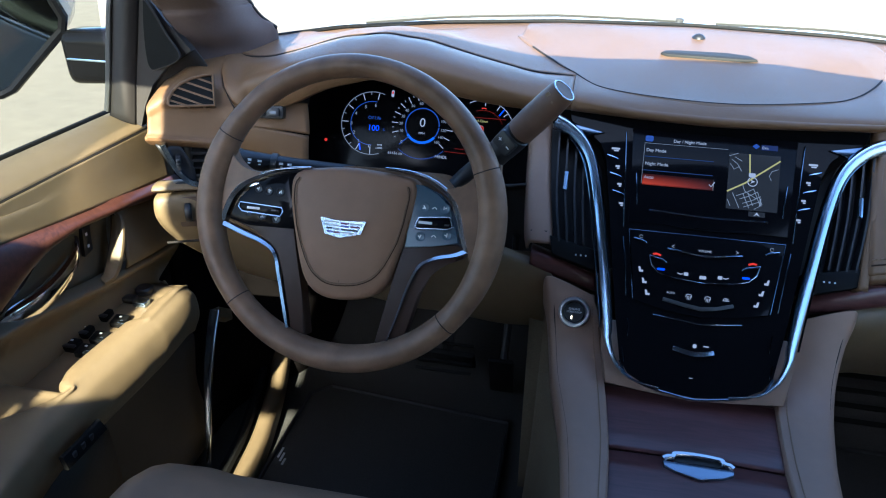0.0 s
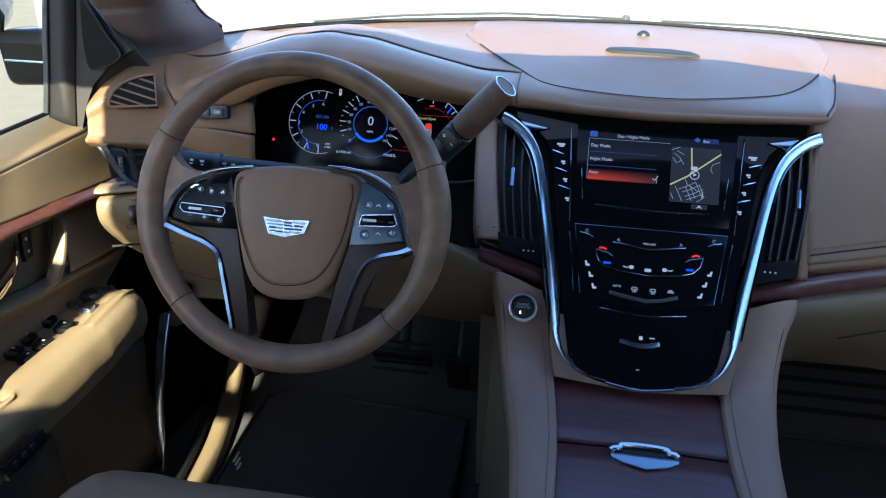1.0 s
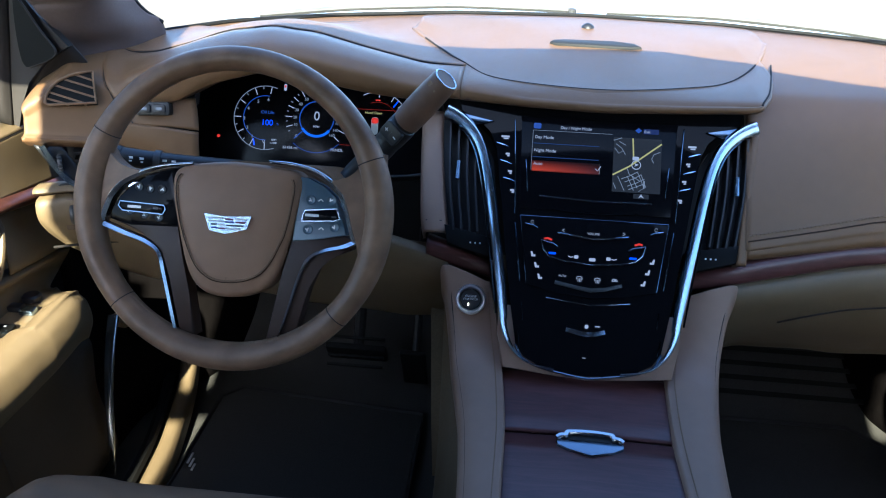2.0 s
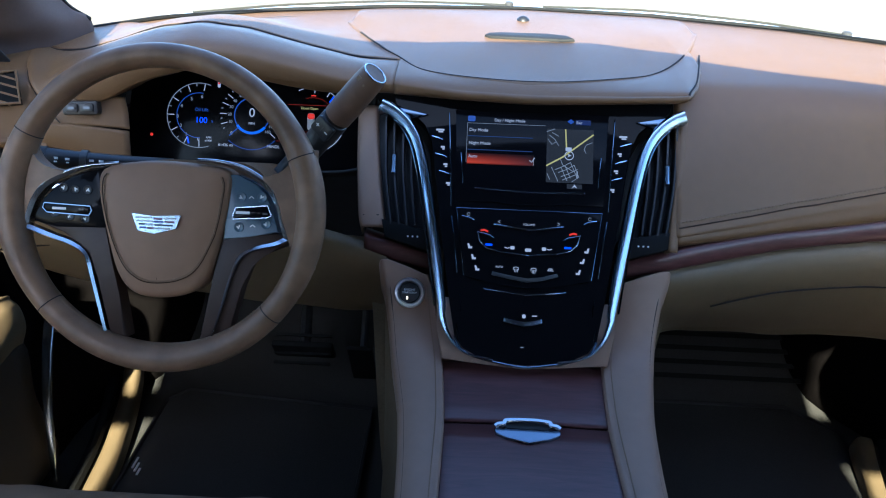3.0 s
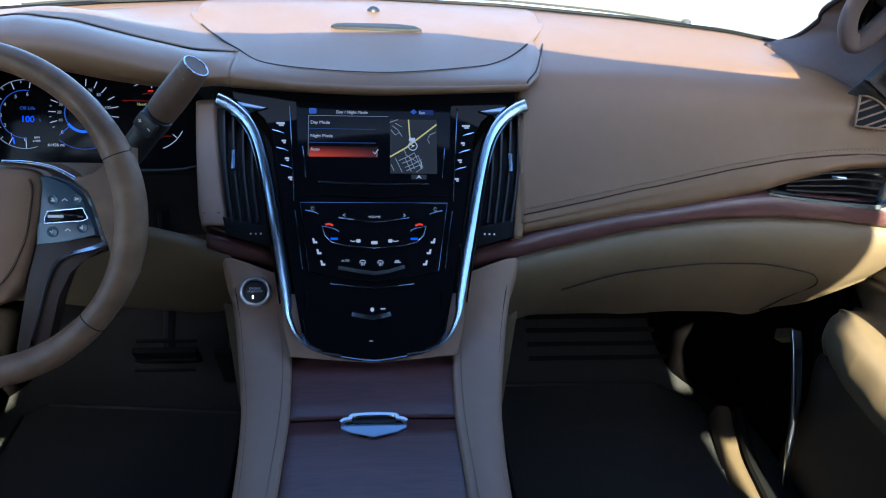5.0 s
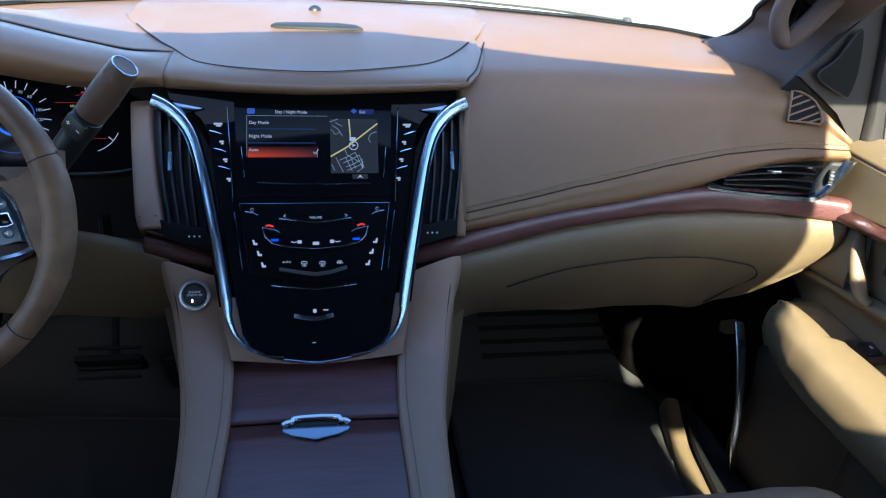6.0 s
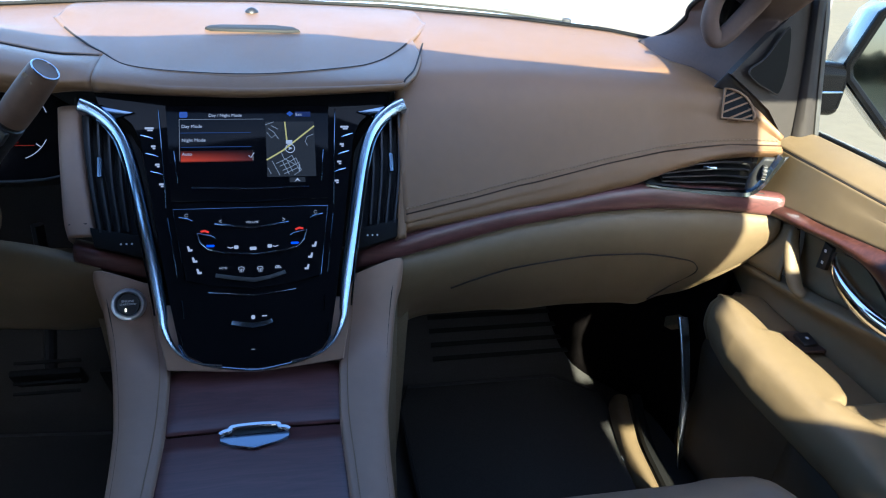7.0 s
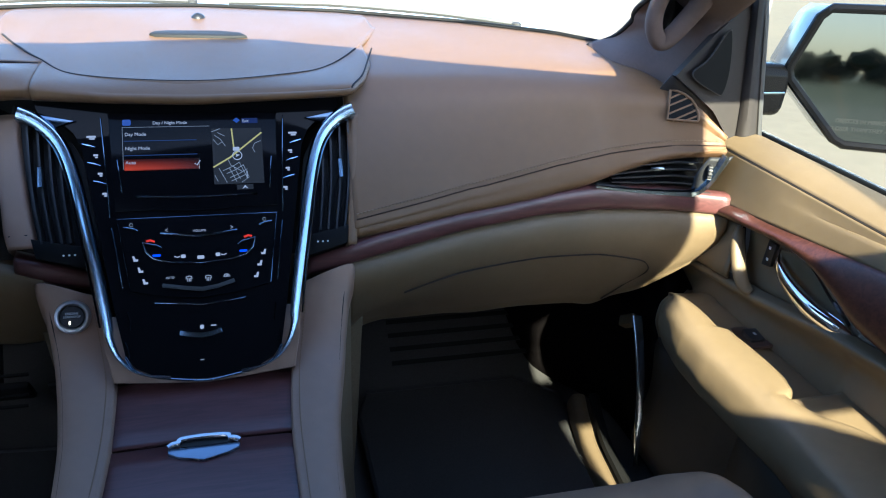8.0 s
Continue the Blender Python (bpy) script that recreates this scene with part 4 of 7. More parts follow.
def side_outlet(s):
    """The outer air vent with its chrome strip, slats and thumb wheel."""
    t = thing("air_vent", (s * 0.74, 1.09, 1.21), "black dashboard air vent with a satin chrome surround", "air vent", group="outer air vents")
    x0 = 0.628
    rows = []
    for x in np.linspace(x0, 0.812, 9):
        t1 = lerp(x, (0.622, 0.652, 0.695, 0.756, 0.812), (1.196, 1.224, 1.240, 1.251, 1.258)) 
        b1 = lerp(x, (0.622, 0.7, 0.812), (1.194, 1.187, 1.190))
        y = face_y(x)
        rows.append([(s * x, y + 0.004, t1), (s * x, y + 0.035, t1 - 0.004), (s * x, y + 0.04, (t1 + b1) / 2), (s * x, y + 0.035, b1 + 0.003), (s * x, y, b1)])
    part("housing", patch(rows, 24, 18), MATTE, t, thick=0.003)
    for k in range(4):
        f = 0.22 + 0.19 * k
        pth = []
        for x in np.linspace(x0 + 0.028, 0.79, 10):
            t1 = lerp(x, (0.622, 0.652, 0.695, 0.756, 0.812), (1.196, 1.224, 1.240, 1.251, 1.258)) 
            b1 = lerp(x, (0.622, 0.7, 0.812), (1.194, 1.187, 1.190))
            pth.append((s * x, face_y(x) + 0.012, b1 + (t1 - b1) * f))
        part("slat", sweep(pth, [(-0.012, -0.0012), (0.012, -0.0012), (0.012, 0.0012), (-0.012, 0.0012)]), BLACK, t)
    xm = 0.725
    part("tab", box(Matrix.Translation((s * xm, face_y(xm) - 0.001, 1.226)) @ Matrix.Rotation(radians(-s * 15), 4, "Z"), (0.022, 0.008, 0.005), 0.0015), CHROME, t, "chrome direction tab")
    # chrome blade up the outer end and along the lower edge
    pth = [(s * x, face_y(x) - 0.005, z) for x, z in ((x0 - 0.004, 1.194), (0.66, 1.189), (0.72, 1.186), (0.765, 1.187), (0.786, 1.191), (0.801, 1.208), (0.812, 1.236), (0.819, 1.258))]
    sc = [0.35 + 0.65 * min(k / 18, 1) for k in range(36)]
    part("chrome_blade", sweep(cr(pth, 36), [(-0.0048, -0.005), (0.0048, -0.005), (0.0056, 0.003), (-0.0024, 0.005)], up=(0, -1, 0.2), scale=sc), CHROME, t, "satin chrome blade")
    rows = [[(s * 0.782, 1.068, 1.196), (s * 0.795, 1.062, 1.196), (s * 0.806, 1.057, 1.205)], [(s * 0.785, 1.068, 1.22), (s * 0.802, 1.059, 1.22), (s * 0.816, 1.05, 1.225)], [(s * 0.80, 1.063, 1.252), (s * 0.815, 1.054, 1.254), (s * 0.832, 1.045, 1.258)]]
    part("end_plate", patch(rows, 10, 8), BLACK, t, thick=0.003)
    m = plane_frame((s * 0.801, 1.055, 1.228), 0, s * -25)
    wh = part("thumb_wheel", lathe(m @ Matrix.Rotation(math.pi / 2, 4, "Y") @ at(0.004, 0, -0.004), [(0.001, 0), (0.0115, 0), (0.0125, 0.0015), (0.0125, 0.0055), (0.0115, 0.007), (0.001, 0.007)], 24), BLACK, t, "ribbed thumb wheel")
    for k in range(5):
        a = radians(-50 + 25 * k)
        part("rib", box(m @ at(0.0, 0.0135 * math.sin(a), -0.004 + 0.0135 * math.cos(a)) @ Matrix.Rotation(-a, 4, "X"), (0.0065, 0.003, 0.0025), 0.0008), GREY, wh)
    return t


side_outlet(-1)
side_outlet(1)

# ---- centre stack ----
S = plane_frame((0, 1.038, 1.200), 35.46)
stack = thing("centre_stack", (0, 0.98, 1.1), "gloss black centre stack with a touch screen and chrome rails", "control panel")


def side_by_side(half):
    return half + [(-x, y) for x, y in half[::-1]]


# the black face between the rails
face = side_by_side([(0.0, -0.2215), (0.030, -0.219), (0.065, -0.212), (0.088, -0.200), (0.100, -0.183), (0.112, -0.12), (0.126, -0.03), (0.138, 0.05), (0.146, 0.10), (0.156, 0.122), (0.175, 0.140), (0.20, 0.152), (0.205, 0.168)])
part("face", plate(S, face, -0.03, 0.0, 0.0), PIANO, stack, "gloss black face")
# vents at both sides, between the rail and the leather pillar
for s in (-1, 1):
    out = [(0.232, 0.152), (0.165, 0.118), (0.150, 0.09), (0.140, 0.02), (0.130, -0.04), (0.144, -0.040), (0.210, -0.030), (0.221, 0.02), (0.230, 0.10)]
    v = part("side_air_vent", plate(S, [(s * x, y) for x, y in out], -0.05, -0.030), MATTE, stack, "black upright air vent")
    for k, (xt, xb) in enumerate(((0.217, 0.200), (0.204, 0.188), (0.190, 0.176), (0.177, 0.165))):
        yt = lerp(xt, (0.15, 0.165, 0.21), (0.10, 0.118, 0.142))
        q = strip([(s * xt, yt), (s * (xt + xb) / 2 + s * 0.003, 0.05), (s * xb, -0.026)], 0.0028, 10)
        part("slat", plate(S, q, -0.032, -0.012), BLACK, v)
    q = [S @ Vector((s * 0.200, 0.050 + 0.009 * k, -0.008)) for k in range(4)]
    part("tab", tube(q, 0.0035, 8), CHROME, v, "small chrome tab")
    # lower vent lip with its print
    q = [(s * x, y) for x, y in ((0.214, -0.018), (0.132, -0.036), (0.128, -0.062), (0.148, -0.062), (0.208, -0.045))]
    lp = part("vent_lip", plate(S, q, -0.04, -0.012, 0.002), DEEP, v)
    for k in range(3):
        part("print", plate(S @ at(s * (0.160 + 0.007 * k), -0.043), circle(0.0014, 8), -0.0118, -0.0112), LETTER, lp, smooth=False)
    # chrome rail: level at the top, bending into the long leg
    line = [(0.2225, 0.1500), (0.208, 0.1435), (0.193, 0.1330), (0.178, 0.117), (0.1665, 0.096), (0.1570, 0.065), (0.1475, 0.02), (0.1378, -0.035), (0.1288, -0.085), (0.1200, -0.14), (0.1185, -0.156), (0.1115, -0.177), (0.1015, -0.193), (0.0885, -0.2045), (0.072, -0.2105), (0.045, -0.2145)]
    p3 = [S @ Vector((s * x, y, 0.004)) for x, y in cr(line, 75)]
    sc = [1.30 - 0.38 * min(k / 22, 1) if k < 40 else 0.92 - 0.74 * min((k - 40) / 22, 1) for k in range(75)]
    prof = [(-0.0078 * s, -0.012), (-0.0078 * s, 0.0005), (-0.0066 * s, 0.0018), (0.0030 * s, 0.0052), (0.0044 * s, 0.0050), (0.0076 * s, 0.0), (0.0078 * s, -0.012)]
    part("chrome_rail", sweep(p3, prof, up=S.to_3x3().col[2], scale=sc), CHROME, stack, "satin chrome rail")
    line2 = [(x + 0.0105, y - 0.003) for x, y in line[2:10]]
    p3 = [S @ Vector((s * x, y, -0.004)) for x, y in cr(line2, 40)]
    part("rail_edge", tube(p3, 0.0013, 6), DARKCHROME, stack)
    q = [(s * x, y) for x, y in ((0.198, 0.1475), (0.178, 0.1295), (0.152, 0.1380))]
    part("corner_blade", plate(S, q, -0.002, 0.003, 0.001), DARKCHROME, stack, "small dark chrome corner blade")
    # raised edges of the touch panel
    q = strip([(s * 0.1125, 0.142), (s * 0.1065, 0.004)], 0.0016)
    part("screen_edge", plate(S, q, 0.0, 0.0022), PIANO, stack)
    for (xa, ya), (xb, yb) in (((0.1215, 0.142), (0.1130, 0.002)), ((0.1020, 0.082), (0.0975, 0.036)), ((0.1115, -0.012), (0.1000, -0.095)), ((0.0950, -0.126), (0.0925, -0.150)), ((0.0985, -0.165), (0.0945, -0.186))):
        q = strip([(s * xa, ya), (s * (xa + xb) / 2 - s * 0.0004, (ya + yb) / 2), (s * xb, yb)], 0.0011)
        part("edge_line", plate(S, q, 0.0018, 0.0030, 0.0003), DARKCHROME, stack, "fine bright edge line")
    # touch buttons in a column, each a bar with its symbol
    for k, y in enumerate((0.104, 0.078, 0.052)):
        x = 0.137 - 0.0065 * k
        q = strip([(s * (x + 0.009), y + 0.002), (s * x, y), (s * (x - 0.008), y - 0.0035)], 0.0017)
        part("touch_bar", plate(S, q, 0.0, 0.002, 0.0006), CHROME, stack, "thin chrome touch bar")
    for k, y in enumerate((0.116, 0.090, 0.064, 0.036)):
        x = 0.134 - 0.005 * k
        w = 0.012 if k == 0 else 0.006
        part("symbol", join(plate(S @ at(s * x, y), rounded(w, 0.0028, 0.0008), 0.0002, 0.0006), plate(S @ at(s * x + 0.001, y - 0.003), rounded(w * 0.6, 0.002, 0.0006), 0.0002, 0.0006)), LIT, stack, smooth=False)

# touch screen
screen = thing("touch_screen", S @ Vector((0, 0.085, 0)), "lit car touch screen with a mode menu and a map", "screen")
part("panel", plate(S, [(-0.108, 0.010), (0.108, 0.010), (0.1125, 0.148), (-0.1125, 0.148)], 0.0005, 0.0018, 0.0008), SCREEN, screen)
SZ = 0.0021


def flat(name, outline, material, z=SZ, label=""):
    return part(name, plate(S, outline, z, z + 0.0003), material, screen, label, smooth=False)


def rect(x0, y0, x1, y1):
    return [(x0, y0), (x1, y0), (x1, y1), (x0, y1)]


part("text", words(S @ at(-0.055, 0.1315, SZ), "Day / Night Mode", 0.0062), LIT, screen, "menu title", smooth=False)
part("text", words(S @ at(-0.0915, 0.1155, SZ), "Day Mode", 0.0066), LIT, screen, smooth=False)
part("text", words(S @ at(-0.0915, 0.0955, SZ), "Night Mode", 0.0066), LIT, screen, smooth=False)
flat("highlight_bar", rect(-0.093, 0.0665, 0.004, 0.082), ORANGE, SZ - 0.0004, "orange-red highlight bar")
flat("highlight_edge", rect(-0.093, 0.0665, 0.004, 0.0675), ORANGE, SZ)
part("text", words(S @ at(-0.0915, 0.0755, SZ), "Auto", 0.0066), LIT, screen, smooth=False)
flat("menu_line", rect(-0.093, 0.1075, 0.002, 0.1086), MENUBLUE)
flat("menu_line", rect(-0.093, 0.0870, 0.002, 0.0881), MENUBLUE)
flat("menu_line", rect(-0.094, 0.1275, 0.020, 0.1279), DIM)
flat("menu_line", rect(-0.0945, 0.068, -0.0940, 0.1279), DIM)
flat("tick", strip([(-0.002, 0.0745), (0.001, 0.0715), (0.0055, 0.0785)], 0.0012), LIT)
flat("back_key", rounded(0.011, 0.0085, 0.002, 3, -0.0885, 0.1345), SOFTBLUE)
flat("exit_key", [(0.052, 0.1355), (0.057, 0.1395), (0.062, 0.1355), (0.057, 0.1315)], SOFTBLUE)
flat("exit_bar", rect(0.064, 0.131, 0.086, 0.1385), glow("exit_field", (0.01, 0.03, 0.16), 0.06), SZ - 0.0003)
part("text", words(S @ at(0.065, 0.1325, SZ), "Exit", 0.0056), LIT, screen, smooth=False)
# map
flat("map", rect(0.0225, 0.043, 0.0905, 0.1238), MAPGREY, SZ - 0.0003, "dark street map")
flat("route", strip([(0.0225, 0.0675), (0.046, 0.0815), (0.0905, 0.117)], 0.0022), YELLOW)
flat("route", strip([(0.0515, 0.0935), (0.0495, 0.1235)], 0.0020), YELLOW)
for p in ([(0.024, 0.108), (0.030, 0.100), (0.036, 0.104)], [(0.026, 0.114), (0.034, 0.108), (0.040, 0.098)], [(0.030, 0.118), (0.040, 0.1125)], [(0.022, 0.119), (0.034, 0.1235)],
          [(0.080, 0.088), (0.077, 0.094), (0.080, 0.101), (0.089, 0.105)], [(0.043, 0.078), (0.046, 0.070), (0.062, 0.060)], [(0.030, 0.066), (0.040, 0.045)], [(0.035, 0.062), (0.048, 0.068), (0.058, 0.074)],
          [(0.040, 0.058), (0.052, 0.063), (0.063, 0.070)], [(0.044, 0.052), (0.056, 0.057), (0.068, 0.064)], [(0.050, 0.068), (0.058, 0.050)], [(0.044, 0.066), (0.053, 0.046)], [(0.058, 0.073), (0.068, 0.050)], [(0.046, 0.047), (0.066, 0.056)], [(0.024, 0.056), (0.028, 0.047)], [(0.063, 0.070), (0.070, 0.052), (0.060, 0.045)]):
    flat("street", strip(p, 0.0008), DIM)
flat("street_label", rect(0.0665, 0.0505, 0.0685, 0.061), DIM)
flat("route_shield", rounded(0.009, 0.0055, 0.001, 2, 0.0545, 0.0935), LIT, SZ + 0.0002)
part("car_marker", join(tube([S @ Vector((0.0555 + 0.0062 * math.cos(a), 0.0840 + 0.0062 * math.sin(a), SZ)) for a in np.linspace(0, 2 * math.pi, 28)[:-1]], 0.0006, 5, closed=True, up=S.to_3x3().col[2]), plate(S, [(0.0530, 0.0815), (0.0590, 0.0845), (0.0530, 0.0865), (0.0545, 0.084)], SZ, SZ + 0.0003)), LIT, screen, smooth=False)
flat("north_key", rect(0.053, 0.0345, 0.075, 0.0415), MAPGREY, SZ - 0.0003)
flat("north_arrow", [(0.0600, 0.0355), (0.0640, 0.0410), (0.0680, 0.0355), (0.0640, 0.0375)], LIT)
# thin chrome bar under the picture
q = [S @ Vector((x, y, 0.002)) for x, y in ((-0.080, 0.0300), (-0.04, 0.0280), (0.0, 0.0265), (0.04, 0.0272), (0.0795, 0.0282))]
part("chrome_bar", tube(cr(q, 20), 0.0013, 6), CHROME, screen, "thin chrome bar")
q = [S @ Vector((x, 0.0125 - 0.004 * (1 - (x / 0.06) ** 2), 0.001)) for x in np.linspace(-0.06, 0.06, 14)]
part("lower_lip", tube(q, 0.0016, 6), PIANO, screen)

# climate panel
climate = thing("climate_panel", S @ Vector((0, -0.06, 0)), "gloss black climate control panel with lit symbols", "control panel")
part("panel", plate(S, [(-0.1045, -0.0015), (0.1045, -0.0015), (0.088, -0.100), (0.05, -0.108), (0.0, -0.114), (-0.05, -0.108), (-0.088, -0.100)], 0.0005, 0.0022, 0.001), PIANO, climate)


def bar(pts, w, material, parent, n=0, z=0.0022, h=0.0022, label="", name="touch_bar"):
    return part(name, plate(S, strip(pts, w, n), z, z + h, 0.0005), material, parent, label)


def sign(name, outline, material, parent=climate, z=0.0023):
    return part(name, plate(S, outline, z, z + 0.0003), material, parent, smooth=False)


part("panel_edge", tube([S @ Vector(q) for q in ((-0.0905, -0.098, 0.0022), (-0.1045, -0.0005, 0.0022), (0.1045, -0.0005, 0.0022), (0.0905, -0.098, 0.0022))], 0.0006, 5, up=S.to_3x3().col[2]), DARKCHROME, climate, "fine bright panel edge")
bar([(-0.0505, -0.0225), (-0.02, -0.0265), (0.0, -0.0290), (0.02, -0.0268), (0.0495, -0.0225)], 0.0019, CHROME, climate, 0, label="chrome volume bar")
part("text", words(S @ at(0.0, -0.0225, 0.0023), "VOLUME", 0.0044, "CENTER"), LIT, climate, smooth=False)
sign("arrow", strip([(-0.041, -0.0165), (-0.0445, -0.0185), (-0.041, -0.0205)], 0.0008), LIT)
sign("arrow", strip([(0.041, -0.0165), (0.0445, -0.0185), (0.041, -0.0205)], 0.0008), LIT)
for s in (-1, 1):
    bar([(s * 0.097, -0.012), (s * 0.086, -0.014), (s * 0.079, -0.0175)], 0.0017, CHROME, climate)
    sign("symbol", strip([(s * 0.087 + 0.0022 * math.cos(a), -0.0092 + 0.0022 * math.sin(a)) for a in np.linspace(0.4, 5.9, 12)], 0.0007), DIM)
    bar([(s * 0.050, -0.0425), (s * 0.056, -0.0385), (s * 0.0735, -0.0345), (s * 0.0695, -0.048), (s * 0.060, -0.0575), (s * 0.040, -0.0625), (0.0, -0.0660)], 0.0017, CHROME, climate, 0, label="chrome temperature bracket")
    sign("warm_light", strip([(s * 0.058, -0.0335), (s * 0.064, -0.0312), (s * 0.069, -0.0325)], 0.0028), RED)
    sign("cool_light", rounded(0.0105, 0.0030, 0.001, 2, s * 0.0565, -0.0525), BLUE)
    sign("fan_symbol", rounded(0.006, 0.0048, 0.001, 2, s * 0.0225, -0.0555), LIT)
    sign("fan_symbol", strip([(s * 0.0265, -0.0555), (s * 0.030, -0.0565), (s * 0.034, -0.0550)], 0.0013), LIT)
    for k, (x, y) in enumerate(((0.0830, -0.0560), (0.0770, -0.0715), (0.0715, -0.0875))):
        sign("seat_symbol", [(s * (x - 0.0030), y - 0.003), (s * (x + 0.0025), y - 0.003), (s * (x + 0.0040), y + 0.0042), (s * (x + 0.0015), y + 0.0042), (s * (x - 0.0002), y - 0.0002), (s * (x - 0.003), y)], LIT)
sign("sign_off", rounded(0.009, 0.0046, 0.001, 2, 0.0, -0.0580), LIT)
part("text", words(S @ at(-0.0405, -0.0850, 0.0023), "AUTO", 0.0040, "CENTER"), LIT, climate, smooth=False)
for x, y in ((-0.0165, -0.0860), (0.0085, -0.0865)):
    sign("symbol", strip([(x - 0.0038, y - 0.0012), (x - 0.0034, y + 0.0022), (x, y + 0.0030), (x + 0.0034, y + 0.0022), (x + 0.0038, y - 0.0012)], 0.0009), LIT)
    for k in (-1, 0, 1):
        sign("symbol_stem", strip([(x + 0.0020 * k, y - 0.0045), (x + 0.0020 * k + 0.0004, y - 0.0020), (x + 0.0020 * k, y + 0.0004)], 0.0008), LIT)
sign("symbol", strip([(0.0285, -0.0865), (0.0300, -0.0835), (0.0345, -0.0835), (0.0370, -0.0865), (0.0285, -0.0865)], 0.0009), LIT)
sign("symbol", strip([(0.0310, -0.0850), (0.0345, -0.0850)], 0.0010), LIT)
bar([(-0.0505, -0.0935), (-0.02, -0.0990), (0.0, -0.1020), (0.02, -0.0990), (0.0425, -0.0925)], 0.0050, GREY, climate, label="dark grey rocker strip")
bar([(-0.0615, -0.1160), (-0.03, -0.1195), (0.0, -0.1228), (0.03, -0.1198), (0.0555, -0.1165)], 0.0011, CHROME, climate, z=0.0, h=0.0012, name="chrome_line")
# lower door with its chrome finger slot
bar([(-0.0315, -0.1585), (-0.015, -0.1620), (-0.003, -0.1640), (0.010, -0.1620), (0.0225, -0.1585)], 0.0065, CHROME, stack, z=0.0, h=0.002, label="small chrome finger slot", name="finger_slot")
sign("symbol", rounded(0.005, 0.0055, 0.0015, 2, -0.003, -0.1525), LIT, stack, 0.0004)
sign("symbol", rounded(0.007, 0.0016, 0.0005, 2, 0.012, -0.1515), LIT, stack, 0.0004)
sign("symbol", rounded(0.005, 0.0012, 0.0004, 2, -0.0045, -0.1960), DIM, stack, 0.0004)
q = [S @ Vector((x, y, 0.001)) for x, y in ((-0.100, -0.184), (-0.088, -0.2035), (-0.062, -0.214), (-0.03, -0.220), (0.0, -0.2235), (0.03, -0.220), (0.062, -0.214), (0.088, -0.2035), (0.100, -0.184))]
part("chrome_chin", tube(cr(q, 50), 0.0016, 8), LATCH, stack, "chrome chin strip")
# leather chin below the rails
chin = [(-0.128, -0.13), (-0.1255, -0.17), (-0.1165, -0.2165), (-0.06, -0.2215), (0.0, -0.2262), (0.06, -0.2215), (0.1165, -0.2165), (0.1255, -0.17), (0.128, -0.13)]
part("chin", plate(S, chin, -0.035, -0.003, 0.002), RAILS, stack, "taupe leather chin below the stack")
# leather pillars beside the vents
for s in (-1, 1):
    t = thing("stack_pillar", (s * 0.225, 1.07, 1.24), "taupe leather trim pillar beside the centre vent", "trim")
    rows = []
    for v, x0, x1, zz in ((0.158, 0.231, 0.261, -0.036), (0.11, 0.2285, 0.259, -0.034), (0.05, 0.222, 0.255, -0.032), (-0.005, 0.214, 0.250, -0.030), (-0.030, 0.210, 0.244, -0.028)):
        rows.append([S @ Vector((s * a, v, b)) for a, b in ((x0 - 0.001, zz - 0.025), (x0, zz + 0.004), (x0 + 0.006, zz + 0.010), (x1 - 0.006, zz + 0.006), (x1, zz - 0.006), (x1 + 0.004, zz - 0.05))])
    if s < 0:
        part("pillar", patch(rows, 20, 20), RAILS, t, thick=0.004)
        part("seam", tube([S @ Vector((s * a, -0.012, b)) for a, b in ((0.214, -0.02), (0.220, -0.0185), (0.242, -0.022), (0.248, -0.034))], 0.0014, 6, up=(0, 0, 1)), SEAM, t)
    else:
        part("pillar", patch([[S @ Vector((s * a, v, zz + b)) for a, b in ((x - 0.002, -0.03), (x - 0.001, 0.002), (x + 0.003, 0.006), (x + 0.010, 0.002))] for v, x, zz in ((0.150, 0.2235, -0.020), (0.08, 0.2185, -0.018), (0.0, 0.2095, -0.018), (-0.05, 0.205, -0.016))], 20, 12), DASH, t, thick=0.004)

# ---- instrument cluster ----
C = plane_frame((-0.45, 1.215, 1.265), 25)
cluster = thing("instrument_cluster", (-0.45, 1.215, 1.265), "dark digital instrument cluster with round blue-lit gauges", "instruments")
part("face", plate(C, [(-0.206, -0.078), (0.19, -0.078), (0.19, 0.030), (0.15, 0.055), (0.06, 0.10), (-0.06, 0.10), (-0.15, 0.066), (-0.196, 0.050)], -0.01, 0.0, 0.003), SCREEN, cluster)
rows = [[C @ Vector((x, y, z)) for z in (0.0, 0.03, 0.075)] for x, y in ((-0.206, 0.055), (-0.208, 0.0), (-0.204, -0.08), (0.0, -0.085), (0.19, -0.08), (0.205, -0.02), (0.215, 0.03))]
part("shroud", patch(rows, 40, 8), MATTE, cluster, "matt black binnacle shroud", thick=0.004)


def arc(cx, cy, r, a0, a1, n=30):
    return [(cx + r * math.cos(radians(a)), cy + r * math.sin(radians(a))) for a in np.linspace(a0, a1, n)]


def dial(name, outline, material, z=0.0004, smooth=False):
    return part(name, plate(C, outline, z, z + 0.0004), material, cluster, smooth=smooth)


def gauge(cx, cy, r, marks, material=LIT, length=0.011):
    for a in marks:
        c, s = math.cos(radians(a)), math.sin(radians(a))
        dial("mark", strip([(cx + c * (r - length), cy + s * (r - length)), (cx + c * r, cy + s * r)], 0.0012), material)


